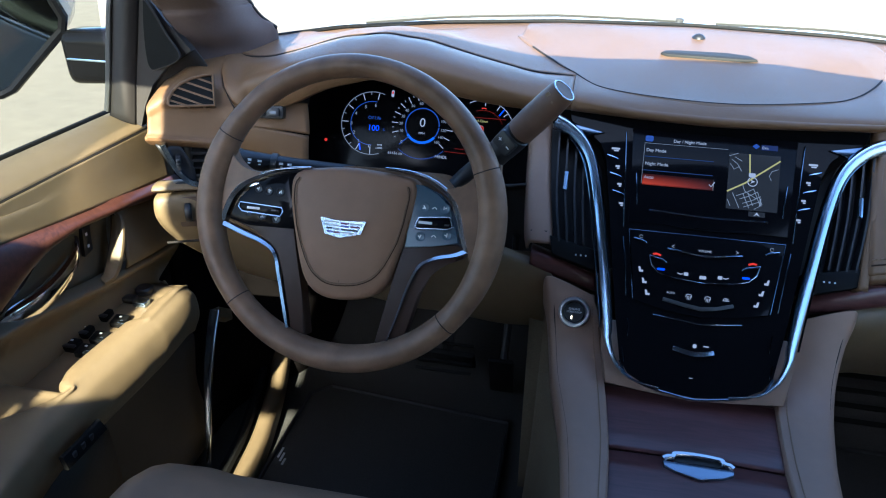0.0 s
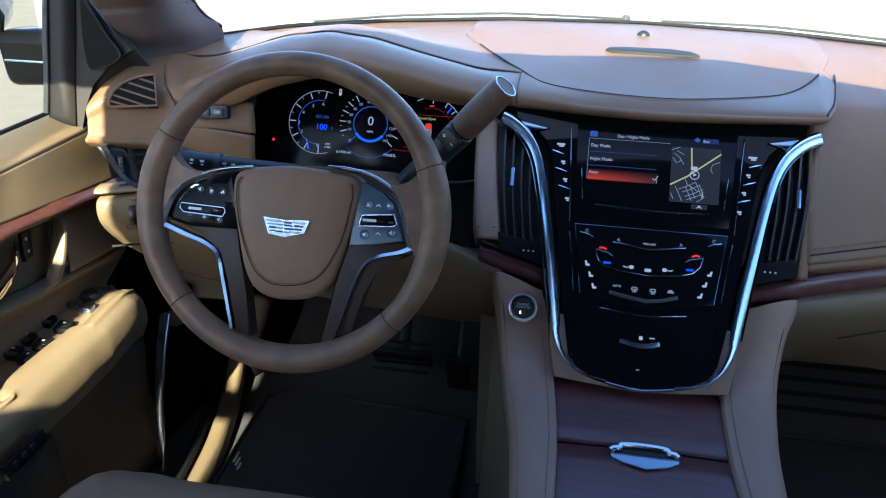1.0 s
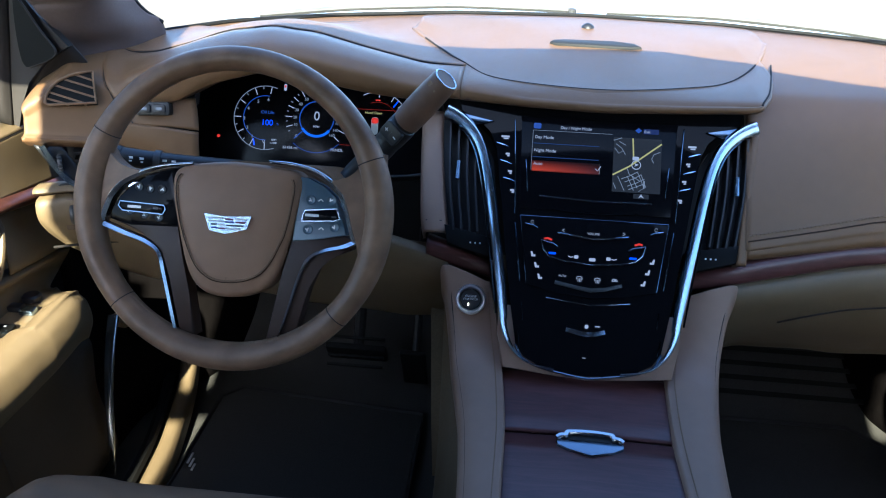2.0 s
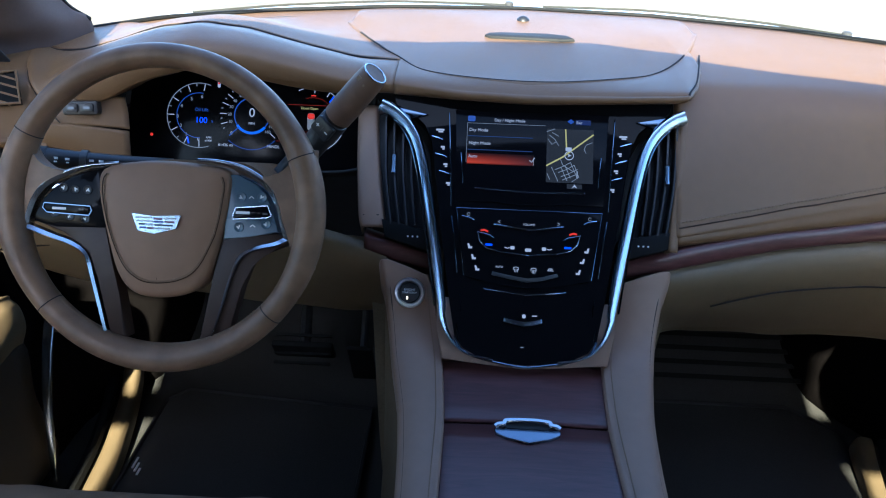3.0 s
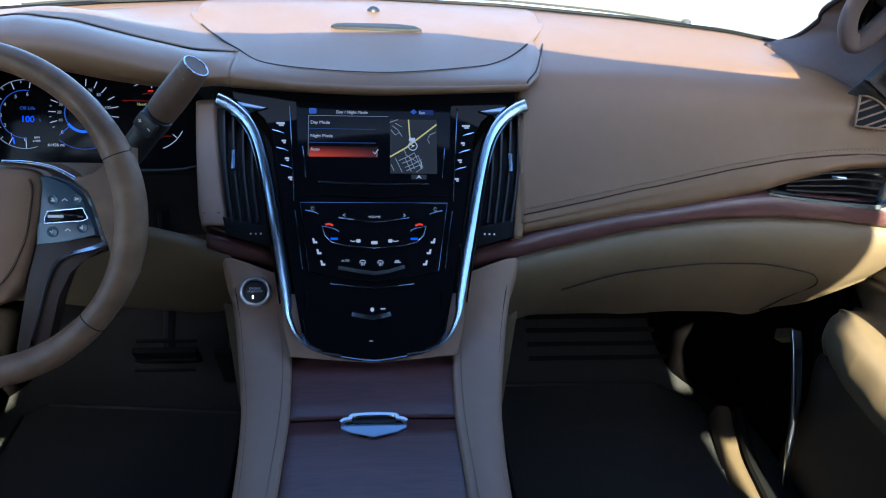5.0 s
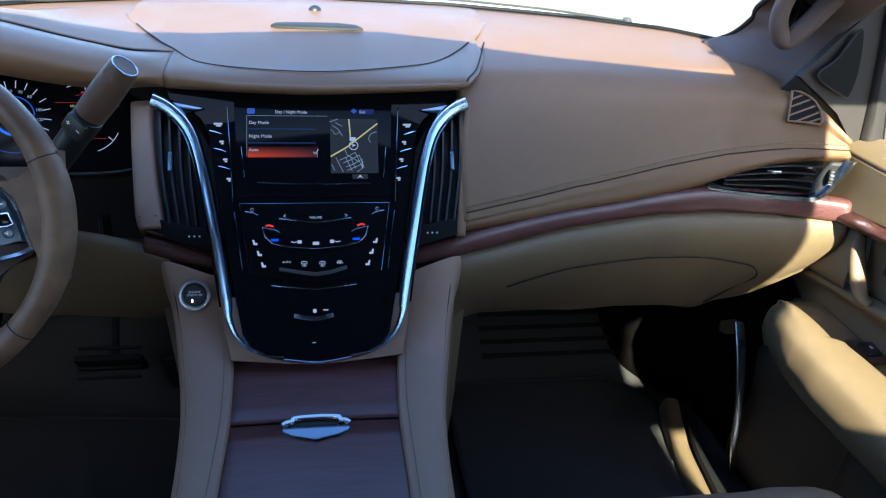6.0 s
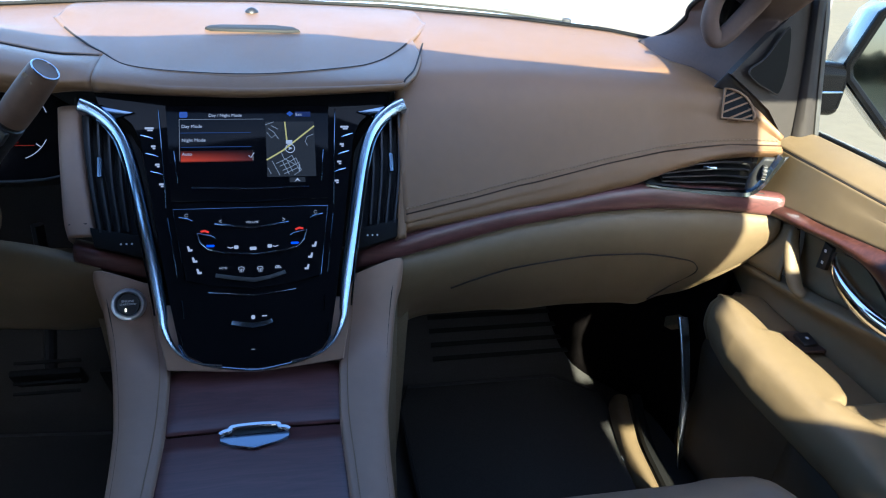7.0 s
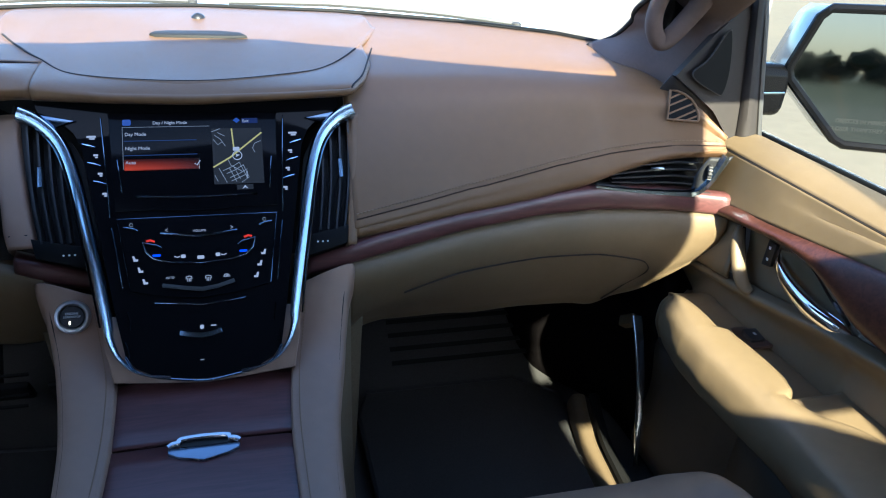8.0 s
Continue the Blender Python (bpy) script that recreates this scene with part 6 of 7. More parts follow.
for nm, y0, y1, x0, x1 in (("front_lid", 0.813, 0.937, 0.111, 0.1145), ("rear_lid", 0.30, 0.808, 0.106, 0.1105)):
    rows = []
    for y in np.linspace(y0, y1, 7):
        w = x0 + (x1 - x0) * (y - y0) / (y1 - y0)
        e = 0.002 if y in (y0, y1) else 0.0
        rows.append([(-w, y, wood_z(y) - 0.01), (-w + 0.002, y, wood_z(y) - e), (-w * 0.5, y, wood_z(y) + 0.002 - e), (0, y, wood_z(y) + 0.003 - e), (w * 0.5, y, wood_z(y) + 0.002 - e), (w - 0.002, y, wood_z(y) - e), (w, y, wood_z(y) - 0.01)])
    part(nm, patch(rows, 20, 24), WOOD, console, "dark brown wood lid", thick=0.004, offset=0)
part("console_well", box(Matrix.Translation((0, 0.63, 0.80)), (0.20, 0.66, 0.36), 0.01), MATTE, console)
# chrome latch on the lid
HM = Matrix.Translation((-0.001, 0.799, wood_z(0.803) + 0.0035)) @ Matrix.Rotation(radians(3.5), 4, "X")
lt = part("latch_plate", plate(HM, [(-0.042, -0.002), (-0.041, -0.010), (-0.028, -0.018), (0.0, -0.0265), (0.028, -0.018), (0.041, -0.010), (0.042, -0.002)], -0.002, 0.004, 0.0015), LATCH, console, "chrome lid latch")
q = [HM @ Vector(p) for p in ((-0.041, 0.0, 0.003), (-0.036, 0.003, 0.0045), (-0.030, 0.004, 0.005), (-0.026, 0.009, 0.0055), (0.0, 0.0105, 0.006), (0.026, 0.009, 0.0055), (0.030, 0.004, 0.005), (0.036, 0.003, 0.0045), (0.041, 0.0, 0.003))]
part("latch_bar", sweep(cr([tuple(p) for p in q], 40), [tuple(p) for p in cr([(-0.004, -0.003), (-0.003, 0.003), (0.0025, 0.0025), (0.003, -0.0025)], 10, closed=True)]), TRIM, lt, "bright chrome grip")
part("latch_recess", plate(HM, rounded(0.056, 0.010, 0.004, 3, 0, 0.004), -0.002, 0.003), MATTE, lt)

RAIL = ((1.024, 1.1335), (1.0165, 1.125), (0.998, 1.088), (0.968, 1.042), (0.928, 1.016), (0.87, 1.008), (0.80, 1.003), (0.68, 0.995), (0.50, 0.985), (0.30, 0.975))
RO = (0.2135, 0.2115, 0.2035, 0.1945, 0.187, 0.176, 0.1655, 0.158, 0.158, 0.158)
RI = (0.143, 0.141, 0.134, 0.126, 0.118, 0.113, 0.110, 0.1115, 0.112, 0.112)
RZ = [q[1] for q in RAIL][::-1]


def rail_y(z):
    return lerp(z, RZ, [q[0] for q in RAIL][::-1])


TOP_IN, TOP_OUT = (1.106, 1.097, 1.081), (1.123, 1.111, 1.087)     # the head of the rail slants along the wood
for s in (-1, 1):
    rows = []
    for k, (y, z) in enumerate(RAIL):
        i, o = RI[k] - (0.004 if s > 0 else 0), RO[k] - (0.003 if s > 0 else 0)
        zi, zo = (TOP_IN[k], TOP_OUT[k]) if k < 3 else (z, z)
        yi, yo = rail_y(zi) if k < 3 else y, rail_y(zo) if k < 3 else y
        rows.append([(s * i, yi + 0.006, zi - 0.03), (s * i, yi + 0.001, zi - 0.004), (s * (i + 0.006), yi, zi), (s * (i + o) / 2, (yi + yo) / 2 - 0.002, (zi + zo) / 2 + 0.003), (s * (o - 0.008), yo, zo), (s * o, yo + 0.004, zo - 0.009), (s * (o - 0.001), yo + 0.008, zo - 0.04)])
    part("leather_rail", patch(rows, 60, 30), RAILS, console, "taupe leather side rail", thick=0.004)
    q = cr([(s * (RI[k] + 0.009 - (0.004 if s > 0 else 0)), y - 0.0012, z + 0.0028) for k, (y, z) in enumerate(RAIL)][2:], 90)
    part("rail_stitching", stitches(q, 0.005, 0.0034, 0.0007), THREAD, console, smooth=False)
    q = cr([(s * (RO[k] - 0.0065 - (0.003 if s > 0 else 0)), y - 0.0005, z + 0.0004) for k, (y, z) in enumerate(RAIL)][2:], 90)
    part("rail_seam", tube(q, 0.0011, 5), SEAM, console)
    rows = []
    for k, (y, z) in enumerate(RAIL):
        o = RO[k]
        rows.append([(s * (o - 0.006), y + 0.016, z - 0.03), (s * (o - 0.006), y + 0.024, z - 0.12), (s * (o - 0.002), y + 0.03, 0.75), (s * (o + 0.01), y + 0.04, 0.54)])
    part("side_panel", patch(rows, 40, 16), TANCARPET, console, "olive-tan carpeted tunnel side", thick=0.006)
# starter button
BM = plane_frame((-0.1675, 0.9870, 1.0842), 30, 0)
btn = thing("starter_button", (-0.1675, 0.9955, 1.0805), "round black engine start button with a chrome ring", "button")
part("ring", lathe(BM, [(0.022, -0.01), (0.0222, 0.003), (0.0205, 0.0065), (0.0178, 0.007), (0.0160, 0.0045), (0.0155, -0.002), (0.001, -0.002)], 48), SATIN, btn, "satin chrome ring")
part("cap", lathe(BM, [(0.0152, -0.002), (0.0150, 0.003), (0.0135, 0.0046), (0.001, 0.0052)], 40), BLACK, btn)
part("text", words(BM @ at(0, 0.0030, 0.0053), "ENGINE", 0.0046, "CENTER"), LETTER, btn, smooth=False)
part("text", words(BM @ at(0, -0.0010, 0.0053), "START/STOP", 0.0038, "CENTER"), LETTER, btn, smooth=False)
part("light", plate(BM @ at(-0.003, -0.0075), rounded(0.0016, 0.0045, 0.0006, 2), 0.0051, 0.0056), glow("amber_light", (1.0, 0.85, 0.5), 1.0), btn, smooth=False)

# tunnel behind the stack
rows = [[(x, y, z) for y, z in ((1.06, 1.12), (1.10, 0.95), (1.14, 0.75), (1.2, 0.54))] for x in (-0.235, -0.12, 0.0, 0.12, 0.235)]
tagged(part("tunnel", patch(rows, 12, 12), TANCARPET, None, thick=0.01), "dark tan transmission tunnel", "panel", kind="structure")

# ---- floor mats, pedals ----
for s, x0, x1 in ((-1, -0.735, -0.275), (1, 0.27, 0.755)):
    t = thing("floor_mat", (s * 0.5, 1.15, 0.556), "black carpet floor mat in the footwell", "floor mat", group="front floor mats")
    out = [(x0, 0.60), (x1, 0.60), (x1, 1.28), (x1 - s * 0.0, 1.36), (x0 + 0.04, 1.40), (x0, 1.36)] if s < 0 else [(x0, 0.60), (x1 - 0.05, 0.60), (x1, 1.10), (x1 - 0.01, 1.36), (x1 - 0.10, 1.44), (x0 + 0.03, 1.44), (x0, 1.36)]
    part("carpet", plate(Matrix.Translation((0, 0, 0.556)), out, 0, 0.012, 0.004), CARPET, t)
    edge = [Vector((x, y, 0.569)) for x, y in out]
    part("binding", tube(edge, 0.005, 6, closed=True), MATTE, t)
    for k in range(3):
        x = -0.715 if s < 0 else 0.715
        part("label_mark", box(Matrix.Translation((x + 0.008 * (k - 1), 1.145 + s * 0.012 * (k - 1), 0.570)), (0.004, 0.03 - 0.006 * k, 0.002)), LETTER, t, "pale woven mark", smooth=False)
    if s > 0:
        for k in range(4):
            part("rib", box(Matrix.Translation((0.54, 1.50 + 0.03 * k, 0.60 + 0.02 * k)) @ Matrix.Rotation(radians(28), 4, "X"), (0.34, 0.012, 0.004), 0.001), RUBBER, t)
pedal = thing("brake_pedal", (-0.42, 1.36, 0.70), "black rubber brake pedal", "pedal")
part("pad", box(Matrix.Translation((-0.42, 1.36, 0.72)) @ Matrix.Rotation(radians(-55), 4, "X"), (0.13, 0.065, 0.015), 0.006), RUBBER, pedal)
part("arm", tube([(-0.42, 1.37, 0.72), (-0.42, 1.45, 0.85), (-0.42, 1.46, 1.0)], 0.012), BLACK, pedal)
for k in range(4):
    part("tread", box(Matrix.Translation((-0.42, 1.350 + 0.011 * (k - 1.5), 0.727 + 0.016 * (1.5 - k) * -1)) @ Matrix.Rotation(radians(-55), 4, "X"), (0.12, 0.006, 0.006), 0.001), RUBBER, pedal)
pedal = thing("accelerator_pedal", (-0.30, 1.38, 0.66), "narrow black rubber accelerator pedal", "pedal")
part("pad", box(Matrix.Translation((-0.30, 1.39, 0.67)) @ Matrix.Rotation(radians(-60), 4, "X"), (0.055, 0.15, 0.012), 0.005), RUBBER, pedal)
part("arm", tube([(-0.30, 1.40, 0.68), (-0.30, 1.50, 0.80), (-0.30, 1.52, 0.95)], 0.009), BLACK, pedal)


# ---- front seats ----
def seat(cx, up=0.0):
    t = thing("car_seat", (cx, 0.45, 0.56), "brown leather front car seat with a bolstered cushion", "car seat", group="front seats")
    rows = []
    for u in np.linspace(-1, 1, 11):
        x = cx + u * 0.262
        bol = 0.028 * max(0, (abs(u) - 0.55) / 0.45) ** 0.7 * (1 if abs(u) < 0.93 else 0.6)
        edge = 0.0 if abs(u) < 0.95 else -0.10
        yf = 0.735 - 0.10 * max(0, abs(u) - 0.7) / 0.3
        rows.append([(x, yf - 0.035, 0.62), (x, yf + 0.002, 0.80 + edge), (x, yf, 0.885 + edge + bol * 0.5), (x, yf - 0.03, 0.918 + edge + bol * 0.7), (x, yf - 0.10, 0.925 + edge + bol), (x, 0.45, 0.905 + edge + bol * 1.3), (x, 0.20, 0.885 + edge + bol * 1.3), (x, 0.12, 0.80)])
    rows = [[(x, y, z + up) for x, y, z in r] for r in rows]
    part("cushion", patch(rows, 50, 44), SEAT, t, "brown leather cushion", thick=0.01)
    for s in (-1, 1):
        q = cr([(cx + s * 0.147, 0.7365, 0.86 + up), (cx + s * 0.146, 0.733, 0.892 + up), (cx + s * 0.145, 0.705, 0.9195 + up), (cx + s * 0.145, 0.63, 0.9265 + up), (cx + s * 0.144, 0.45, 0.908 + up), (cx + s * 0.143, 0.25, 0.892 + up)], 40)
        part("cushion_seam", tube(q, 0.0024, 6), SEAM, t)
    part("base", box(Matrix.Translation((cx, 0.42, 0.66)), (0.42, 0.46, 0.20), 0.03), BLACK, t, "black seat base")
    rows = []
    for u in np.linspace(-1, 1, 9):
        x = cx + u * 0.235
        b = 0.05 * max(0, (abs(u) - 0.5) / 0.5)
        rows.append([(x, 0.20 + b, 0.88), (x, 0.15 + b, 1.05), (x, 0.08 + b, 1.28), (x * 0.85 + cx * 0.15, 0.02 + b * 0.5, 1.42), (x * 0.85 + cx * 0.15, -0.05, 1.42), (x, -0.02, 1.2), (x, 0.06, 0.9)])
    part("backrest", patch(rows, 24, 30), SEAT, t, "brown leather backrest", thick=0.01)
    return t


seat(-0.475, 0.018)
seat(0.455)

# ---- front doors ----
def door(s, o):
    """The inner side of a front door: o is its distance out from the plan's line."""
    nm = "door_1" if s < 0 else "door_2"
    t = thing(nm, (s * (0.87 + o), 0.7, 0.9), "tan leather door panel with red-brown wood and a chrome handle", "car door", kind="structure")

    hub = Vector((-0.18, 0.05, 1.627)) if s < 0 else Vector((0.06, 0.04, 1.627))

    def P(x, y, z):
        """A point of the door, which stands a little open: wider towards the rear."""
        p = Vector((s * (x + o), y, z))
        return tuple(hub + (p - hub) * (1 + 0.095 * min(max((1.0 - y) / 0.45, 0), 1.2)))
    YS = (1.19, 1.09, 0.98, 0.86, 0.72, 0.5, 0.2, -0.1)

    def wood_top(y):
        return lerp(y, (-0.1, 0.5, 0.727, 0.906, 1.0, 1.147, 1.2), (1.21, 1.207, 1.200, 1.178, 1.166, 1.149, 1.143))

    def wood_low(y):
        return lerp(y, (-0.1, 0.6, 0.72, 0.756, 0.80, 0.85, 0.92, 1.04, 1.138, 1.2), (1.105, 1.108, 1.112, 1.118, 1.138, 1.154, 1.157, 1.142, 1.125, 1.118))

    def ledge(y):
        return lerp(y, (-0.1, 0.5, 0.678, 0.798, 0.925, 1.109, 1.2), (1.112, 1.110, 1.103, 1.088, 1.063, 1.038, 1.030))
    # upper pad and belt
    part("belt_pad", patch([[P(0.925, y + 0.03, 1.262), P(0.916, y + 0.03, 1.272), P(0.890, y + 0.01, 1.275), P(0.862, y - 0.01, 1.268), P(0.846, y - 0.015, 1.258)] for y in YS], 30, 16), LEATHER, t, "tan leather belt pad", thick=0.006)
    part("seam", tube(cr([P(0.846, y - 0.015, 1.2575) for y in YS], 40), 0.0022, 6), SEAM, t)
    part("stitching", stitches(cr([P(0.851, y - 0.014, 1.2635) for y in YS], 200), 0.006, 0.004, 0.0008), THREAD, t, smooth=False)
    part("upper_panel", patch([[P(0.847, y - 0.015, 1.256), P(0.845, y - 0.018, 1.238), P(0.842, y - 0.022, wood_top(y) + 0.045), P(0.838, y - 0.026, wood_top(y) + 0.016)] for y in YS], 30, 16), LEATHER, t, "tan leather upper door panel", thick=0.006)
    part("window_seal", sweep(cr([P(0.930, y + 0.035, 1.270) for y in YS], 24), rounded(0.007, 0.012, 0.002, 2)), RUBBER, t, "black window seal")
    ys = np.linspace(1.19, -0.1, 40)
    part("wood_trim", patch([[P(0.842, y - 0.026, wood_top(y) + 0.018), P(0.833, y - 0.026, wood_top(y) + 0.014), P(0.825, y - 0.027, (wood_top(y) + wood_low(y)) / 2 + 0.018), P(0.827, y - 0.028, wood_low(y) + 0.022), P(0.840, y - 0.024, wood_low(y) + 0.015), P(0.868, y, wood_low(y) - 0.001)] for y in ys], 60, 20), REDWOOD, t, "polished red-brown wood strip", thick=0.004)
    # middle panel down to the ledge
    part("middle_panel", patch([[P(0.850, y - 0.016, wood_low(y) + 0.012), P(0.845, y - 0.020, (wood_low(y) + ledge(y)) / 2 + 0.014), P(0.838, y - 0.026, ledge(y) + 0.020), P(0.850, y - 0.016, ledge(y) + 0.004)] for y in np.linspace(1.19, 1.025, 8)], 16, 10), LEATHER, t, "tan leather front insert", thick=0.005)
    part("handle_panel", patch([[P(0.872, y, wood_low(y) + 0.004), P(0.878, y, (wood_low(y) + ledge(y)) / 2), P(0.872, y, ledge(y) - 0.002)] for y in np.linspace(1.01, 0.70, 12)], 20, 10), LEATHER, t, thick=0.005)
    part("insert_gap", tube(cr([P(0.866, 1.022, 1.146), P(0.862, 1.006, 1.115), P(0.862, 0.988, 1.080), P(0.863, 0.972, 1.056)], 20), 0.003, 6), SEAM, t)
    q = cr([P(0.852, 1.012, 1.145), P(0.845, 1.002, 1.125), P(0.841, 0.982, 1.095), P(0.841, 0.960, 1.068), P(0.847, 0.945, 1.060)], 24)
    part("door_pull_rib", sweep(q, [tuple(v) for v in cr([(-0.006, -0.011), (0.006, -0.009), (0.007, 0.009), (-0.006, 0.011)], 12, closed=True)], up=(s, 0, 0), scale=[0.6 + 0.4 * math.sin(k / 23 * math.pi) for k in range(24)]), LEATHER, t, "raised tan rib")
    mm = Matrix.Translation(P(0.868, 0.952, 1.126)) @ Matrix.Rotation(radians(s * -90), 4, "Z") @ Matrix.Rotation(radians(90), 4, "X")
    lk = part("lock_switch", plate(mm, [(-0.010, -0.024), (0.010, -0.020), (0.013, 0.020), (-0.006, 0.022)], -0.006, 0.001, 0.001), BLACK, t, "black lock switch")
    for k in (-1, 1):
        part("symbol", plate(mm @ at(0.001, 0.010 * k), rounded(0.005, 0.005, 0.001, 2), 0.0011, 0.0014), LETTER, lk, smooth=False)
    # pull handle in its bowl
    bowl = cr([(0.935, 1.140), (0.90, 1.150), (0.86, 1.146), (0.81, 1.120), (0.765, 1.100), (0.84, 1.098), (0.92, 1.112)], 40, closed=True)
    bc = bowl.mean(axis=0)
    secs = [[P(x, *(bc + (p - bc) * k)) for p in bowl] for k, x in ((1.0, 0.868), (0.95, 0.876), (0.75, 0.892), (0.4, 0.900), (0.05, 0.902))]
    part("handle_bowl", loft(secs, cap=False), BROWN, t, "brown finger bowl")
    h = cr([(0.872, 0.932, 1.132), (0.860, 0.912, 1.122), (0.852, 0.872, 1.110), (0.850, 0.825, 1.101), (0.856, 0.785, 1.096), (0.866, 0.752, 1.094)], 40)
    sc = [0.55 + 1.35 * math.sin(min(k / 30, 1) * math.pi / 2) - 1.3 * max(0, (k - 32) / 7) ** 2 for k in range(40)]
    hd = part("door_handle", sweep([P(*p) for p in h], [tuple(v) for v in cr([(-0.005, -0.008), (0.004, -0.008), (0.007, 0.0), (0.004, 0.008), (-0.005, 0.006)], 14, closed=True)], scale=[0.9 * k for k in sc]), BRIGHT, t, "bright chrome door handle")
    part("handle_plate", plate(Matrix.Translation(P(0.880, 0.79, 1.118)) @ Matrix.Rotation(radians(s * -90), 4, "Z") @ Matrix.Rotation(radians(90), 4, "X"), [(-s * 0.038, -0.008), (s * 0.035, -0.006), (s * 0.030, 0.012), (-s * 0.010, 0.016)], -0.004, 0.008, 0.003), BRIGHT, hd)
    # ledge, bowl above the armrest, armrest
    ya = (1.16, 1.11, 1.07, 1.045, 1.03, 1.01, 0.98, 0.95, 0.925, 0.915, 0.905, 0.89, 0.86, 0.83, 0.80, 0.775, 0.758, 0.749, 0.741, 0.734, 0.72, 0.70, 0.68, 0.65, 0.62, 0.58, 0.5, 0.35, 0.2, -0.1)

    def tray_edge(y):
        """The edge of the armrest towards the switch tray, with its finger notch."""
        return lerp(y, (0.5, 0.60, 0.65, 0.68, 0.705, 0.735, 0.745, 0.78, 0.85, 0.905, 0.915, 0.975, 1.03, 1.06, 1.10, 1.16), (0.845, 0.84, 0.822, 0.795, 0.779, 0.771, 0.787, 0.798, 0.796, 0.791, 0.779, 0.783, 0.778, 0.786, 0.848, 0.884))

    def cabin_edge(y):
        slim = lerp(y, (0.5, 0.62, 0.7, 0.78, 0.87, 0.95, 1.03), (0.0, 0.015, 0.02, 0.024, 0.024, 0.018, 0.006)) if s < 0 else 0.0
        return min(tray_edge(y) - 0.028, slim + lerp(y, (-0.1, 0.5, 0.67, 0.78, 0.86, 0.938, 1.009, 1.035, 1.06, 1.10, 1.16), (0.70, 0.70, 0.724, 0.720, 0.7175, 0.7215, 0.738, 0.755, 0.772, 0.83, 0.868)))

    def ridge(y):
        return cabin_edge(y) + 0.022, lerp(y, (-0.1, 0.5, 0.62, 0.95, 1.02, 1.05, 1.09, 1.16), (1.04, 1.03, 1.02, 1.02, 1.018, 1.004, 0.975, 0.93))

    def tray(y):
        return lerp(y, (-0.1, 0.62, 0.737, 0.747, 1.03, 1.06, 1.16), (1.03, 1.012, 1.010, 0.986, 0.986, 0.99, 0.94))
    rows = []
    for y in ya:
        rz, tz, hi, e, c = ridge(y)[1], tray(y), ledge(y), tray_edge(y), cabin_edge(y)
        w = max(0.864, e + 0.014)
        rows.append([P(0.866, y, hi + 0.002), P(0.848, y, hi - 0.002), P(0.846, y, hi - 0.010), P(0.868, y, max((hi + tz) / 2 + 0.004, tz + 0.01)), P(w, y, tz + 0.007), P(w - 0.006, y, tz), P(max(e + 0.006, (e + w) / 2 - 0.01), y, tz), P(e + 0.004, y, tz + 0.001),
                     P(e + 0.001, y, max(rz - 0.009, tz + 0.002)), P(e - 0.008, y, rz), P((e + c) / 2, y, rz + 0.003), P(c + 0.014, y, rz - 0.002), P(c + 0.002, y, rz - 0.016), P(c - 0.001, y, rz - 0.05), P(c + 0.012, y, rz - 0.085)])
    part("armrest", patch(rows, 150, 90), LEATHER, t, "tan leather armrest with a switch tray", thick=0.004)
    # lower door: olive panel and a grey map pocket, their shade put into the colour
    rows = []
    for y in np.linspace(1.16, -0.1, 12):
        rx, rz = ridge(y)
        rows.append([P(rx - 0.004, y, rz - 0.082), P(rx + 0.03, y, rz - 0.12), P(0.845, y, 0.84), P(0.85, y, 0.72), P(0.83, y, 0.60), P(0.85, y, 0.55)])
    part("lower_panel", patch(rows, 30, 24), LOWER, t, "olive lower door panel, darkened in place of shade", thick=0.006)
    rows = []
    for y in np.linspace(0.86, 0.0, 9):
        e = lerp(y, (0.0, 0.7, 0.82, 0.86), (0.0, 0.0, 0.03, 0.06))
        rows.append([P(0.80 + e * 0.6, y, 0.90 - e), P(0.78 + e * 0.8, y, 0.84), P(0.785 + e * 0.6, y, 0.72), P(0.81 + e * 0.3, y, 0.62)])
    part("map_pocket", patch(rows, 20, 14), LOWER, t, "grey moulded map pocket", thick=0.008)
    # front edge of the door with its bright strip
    q = cr([P(0.815, 1.205, 0.865), P(0.812, 1.175, 0.82), P(0.808, 1.135, 0.74), P(0.80, 1.10, 0.65), P(0.80, 1.085, 0.58)], 24)
    part("edge_strip", sweep(q, rounded(0.024, 0.010, 0.004, 3), scale=[1.0 - 0.6 * k / 23 for k in range(24)]), TRIM, t, "bright metal edge strip")
    part("check_strap", box(Matrix.Translation(P(0.818, 1.235, 0.835)) @ Matrix.Rotation(radians(s * 30), 4, "Y") @ Matrix.Rotation(radians(-40), 4, "X"), (0.024, 0.04, 0.024), 0.004), LEATHER, t, "pale check-strap bracket")
    # switches in the tray
    if s < 0:
        for pair in (((0.866, 0.953), (0.828, 0.942)), ((0.865, 0.902), (0.829, 0.891)), ((0.859, 0.864), (0.829, 0.855))):
            for k, (x, y) in enumerate(pair):
                b = part("window_switch", box(Matrix.Translation(P(x, y, 0.992)) @ Matrix.Rotation(radians(10), 4, "X"), (0.026, 0.024, 0.012), 0.003), DEEP, t, "black window switch with a bright edge")
                part("switch_tip", box(Matrix.Translation(P(x - 0.004 - 0.010 * k, y - 0.010, 0.998)), (0.020, 0.008, 0.003), 0.001), CHROME if k else BLACK, b)
                part("symbol", box(Matrix.Translation(P(x, y + 0.003, 0.9995)), (0.004, 0.003, 0.001)), LETTER, b, smooth=False)
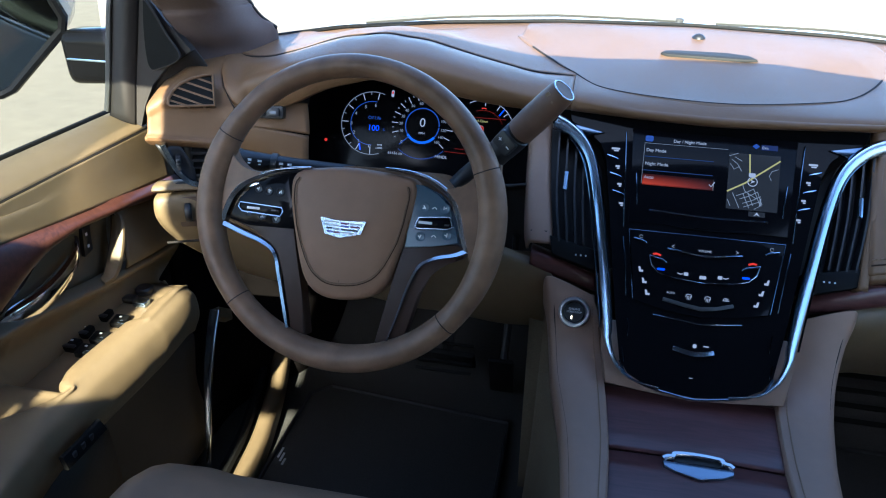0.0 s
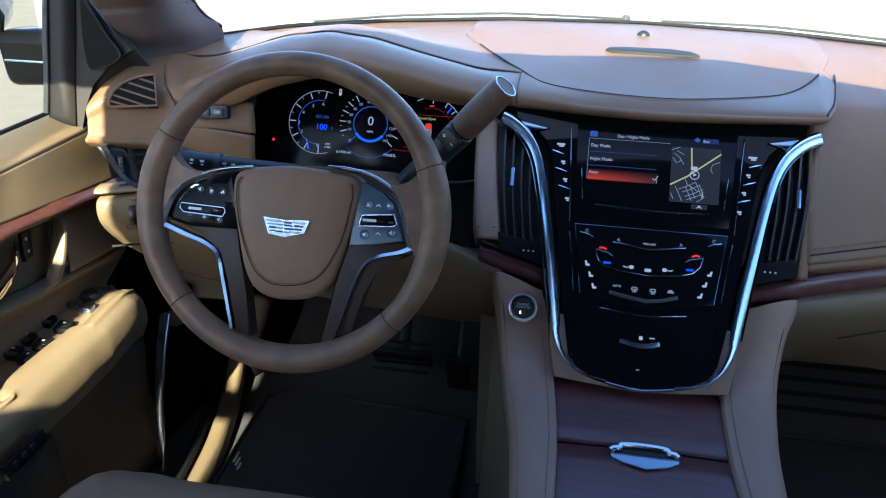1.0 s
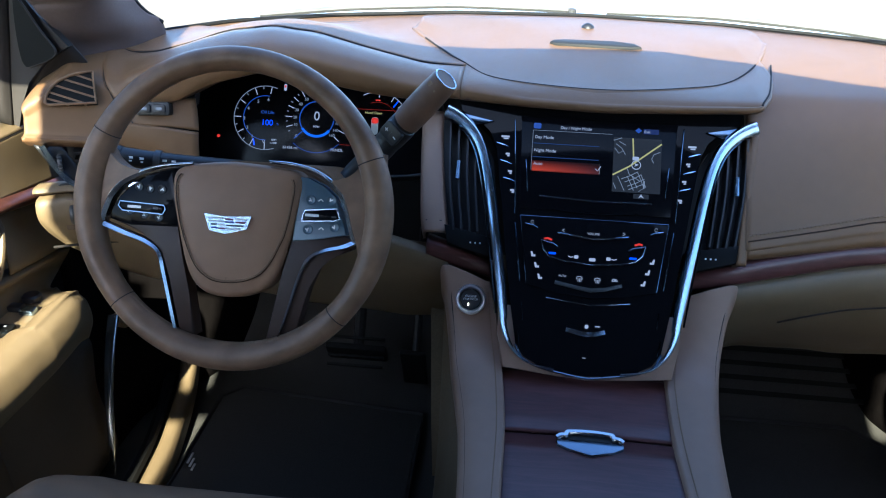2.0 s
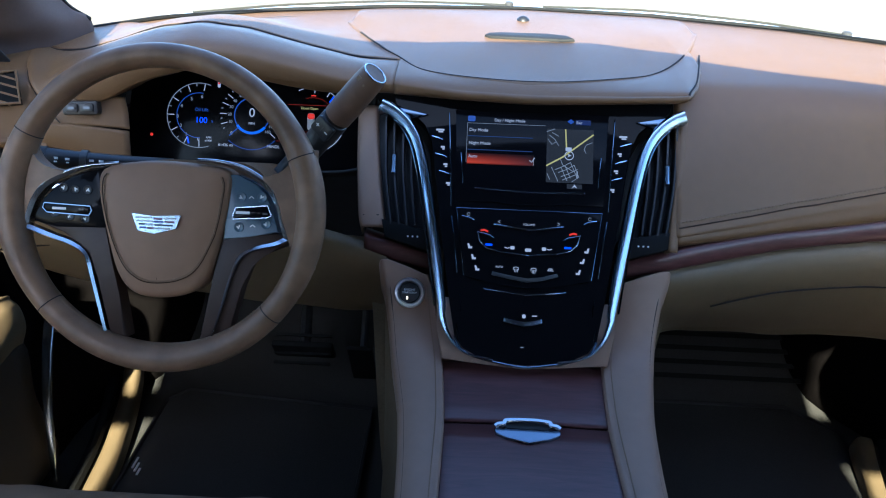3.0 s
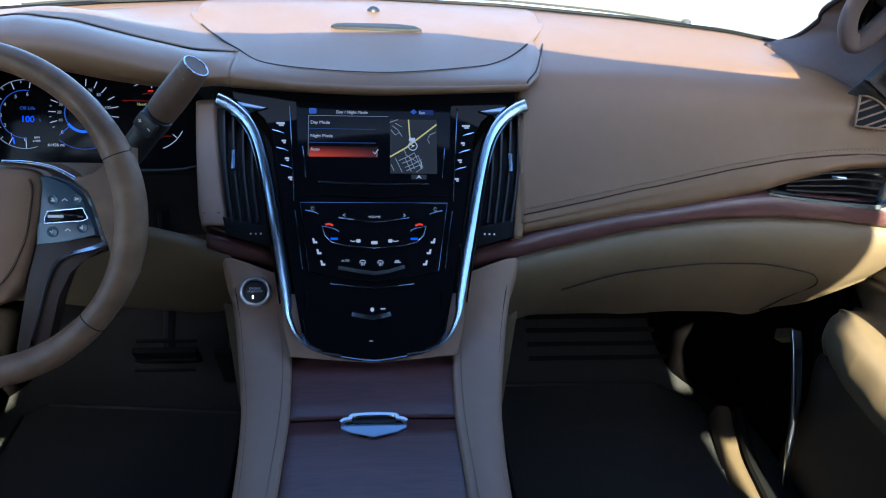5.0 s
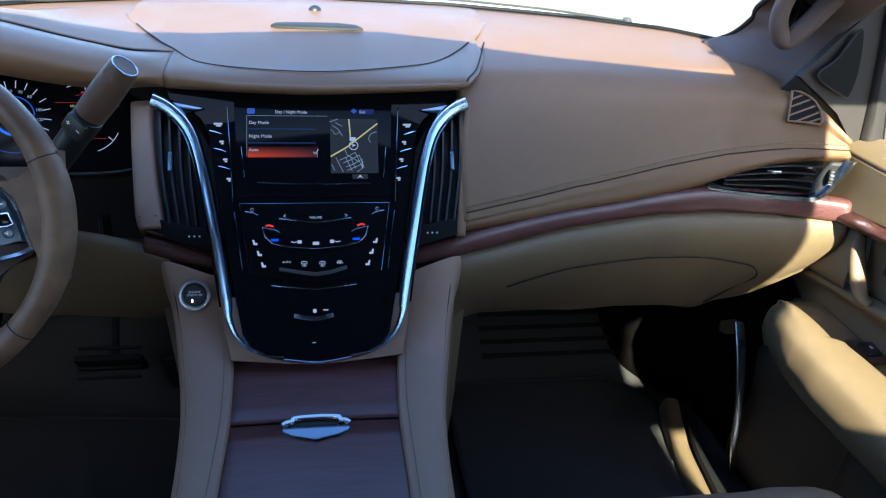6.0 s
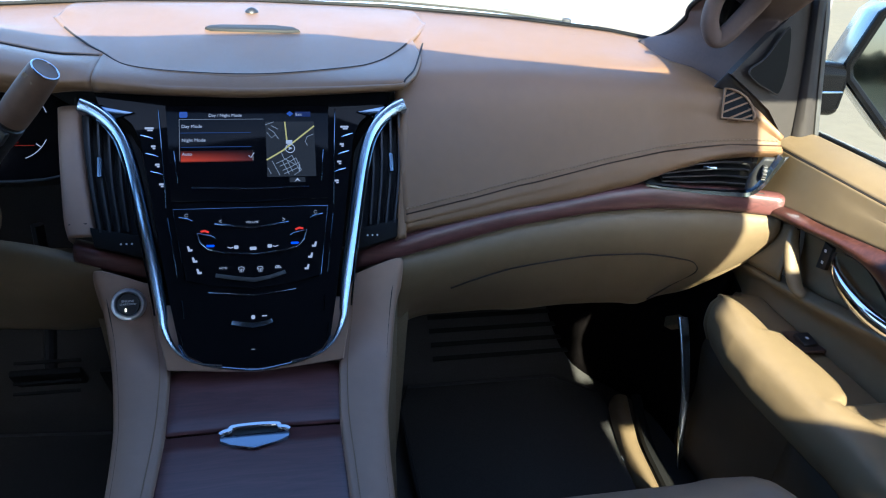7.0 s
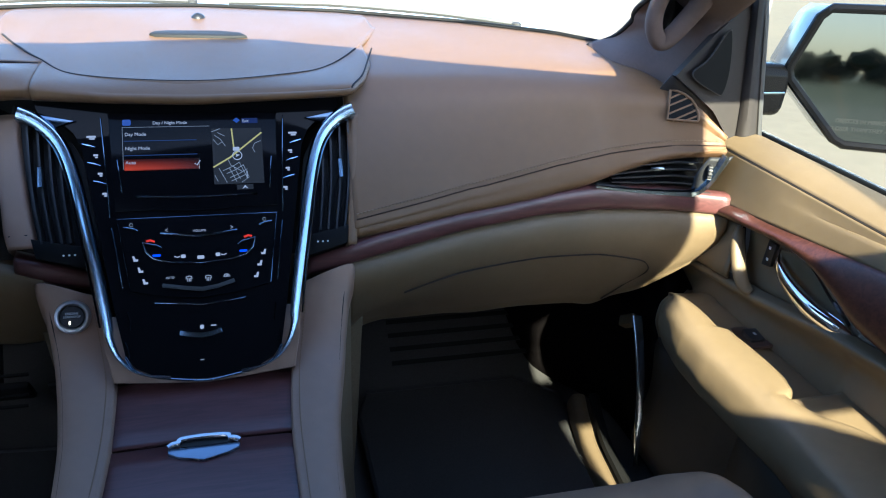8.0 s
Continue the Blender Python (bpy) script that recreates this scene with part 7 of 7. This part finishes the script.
        for k, (x, y) in enumerate(((0.854, 1.01), (0.829, 1.003))):
            part("mirror_switch", box(Matrix.Translation(P(x, y, 0.992)), (0.024, 0.018, 0.010), 0.003), BLACK if k == 0 else CHROME, t)
        part("mirror_dial", lathe(Matrix.Translation(P(0.846, 1.041, 0.990)), [(0.015, 0), (0.015, 0.007), (0.012, 0.010), (0.001, 0.010)], 24), BLACK, t, "black mirror dial")
    else:
        plate_m = Matrix.Translation(P(0.848, 0.919, 0.990))
        part("switch_plate", box(plate_m, (0.042, 0.062, 0.006), 0.002), BROWN, t, "brown switch plate")
        b = part("window_switch", box(plate_m @ at(0, -0.004, 0.005) @ Matrix.Rotation(radians(8), 4, "X"), (0.026, 0.030, 0.010), 0.002), BLACK, t, "black window switch")
        part("symbol", box(plate_m @ at(0, -0.006, 0.0115), (0.004, 0.006, 0.001)), LETTER, b, smooth=False)
    if s < 0:
        q = [(-0.803, 0.689, 0.935), (-0.801, 0.728, 0.936), (-0.795, 0.762, 0.944)]
        sw = part("seat_memory_panel", sweep(cr(q, 10), rounded(0.022, 0.008, 0.003, 3), up=(1, 0, 0.3)), DEEP, t, "black memory switch strip")
        for k in (2, 4, 6):
            part("memory_key", box(Matrix.Translation(Vector(cr(q, 10)[k]) + Vector((0.003, 0, 0.001))), (0.004, 0.008, 0.010), 0.0015), BLACK, sw)
    # window glass
    g = part("window_pane", patch([[P(0.932, y + 0.03, 1.262), P(0.895, y * 0.97 + 0.02, 1.50), P(0.825 - o, y * 0.9, 1.78)] for y in (1.135, 0.5, -0.1)], 10, 8), SIDEGLASS, t, "lightly tinted side window")


door(-1, 0.045)
door(1, 0.0)


# ---- door mirrors ----
def door_mirror(s, o, yaw, tip):
    t = thing("door_mirror", (s * (1.15 + o), 1.2, 1.36), "white and chrome door mirror outside the window", "door mirror", group="door mirrors")
    out = [(1.018, 1.368), (1.052, 1.458), (1.070, 1.474), (1.33, 1.482), (1.36, 1.46), (1.355, 1.25), (1.32, 1.228), (1.145, 1.232), (1.125, 1.242), (1.024, 1.345)]
    c = Vector((1.18, 1.36, 0))
    m = Matrix.Translation((s * (1.18 + o), 1.155, 1.36 + o * 0.8)) @ Matrix.Rotation(radians(yaw * -s), 4, "Z") @ Matrix.Rotation(radians(tip), 4, "X")
    loc = [((x - 1.18) * s, z - 1.36) for x, z in out]
    secs = [[m @ Vector((x * k - s * e, y * k + e * 1.1, z)) for x, y in loc] for k, z, e in ((1.0, 0.004, 0), (1.015, -0.008, 0), (1.02, -0.05, 0.0), (0.99, -0.10, 0.004), (0.75, -0.15, 0.01), (0.1, -0.175, 0.01))]
    part("housing", loft(secs), SHELL, t, "white mirror housing, greyed in place of shade")
    part("frame", tube([m @ Vector((x * 0.985, y * 0.98, 0.002)) for x, y in loc], 0.009, 8, closed=True, up=m.to_3x3().col[2]), PIANO, t, "black mirror frame")
    part("mirror", plate(m, [(x * 0.95, y * 0.94) for x, y in loc], 0.0, 0.005), MIRROR, t, "silvered mirror glass", smooth=False)
    if s > 0:
        part("text", words(m @ at(0.0, -0.085, 0.0052), "OBJECTS IN MIRROR ARE", 0.0105, "CENTER"), MATTE, t, smooth=False)
        part("text", words(m @ at(0.0, -0.100, 0.0052), "CLOSER THAN THEY APPEAR", 0.0105, "CENTER"), MATTE, t, smooth=False)
    part("arm", box(Matrix.Translation((s * (0.975 + o), 1.235, 1.325 + o * 0.4)) @ Matrix.Rotation(radians(s * 4), 4, "Y"), (0.13, 0.07, 0.095), 0.02, 3), PIANO, t, "black mirror arm")
    part("arm_strip", box(Matrix.Translation((s * (0.970 + o), 1.199, 1.322 + o * 0.4)), (0.11, 0.004, 0.004), 0.001), CHROME, t)


door_mirror(-1, 0.052, 25.5, 94.0)
door_mirror(1, 0.0, 20.5, 85)
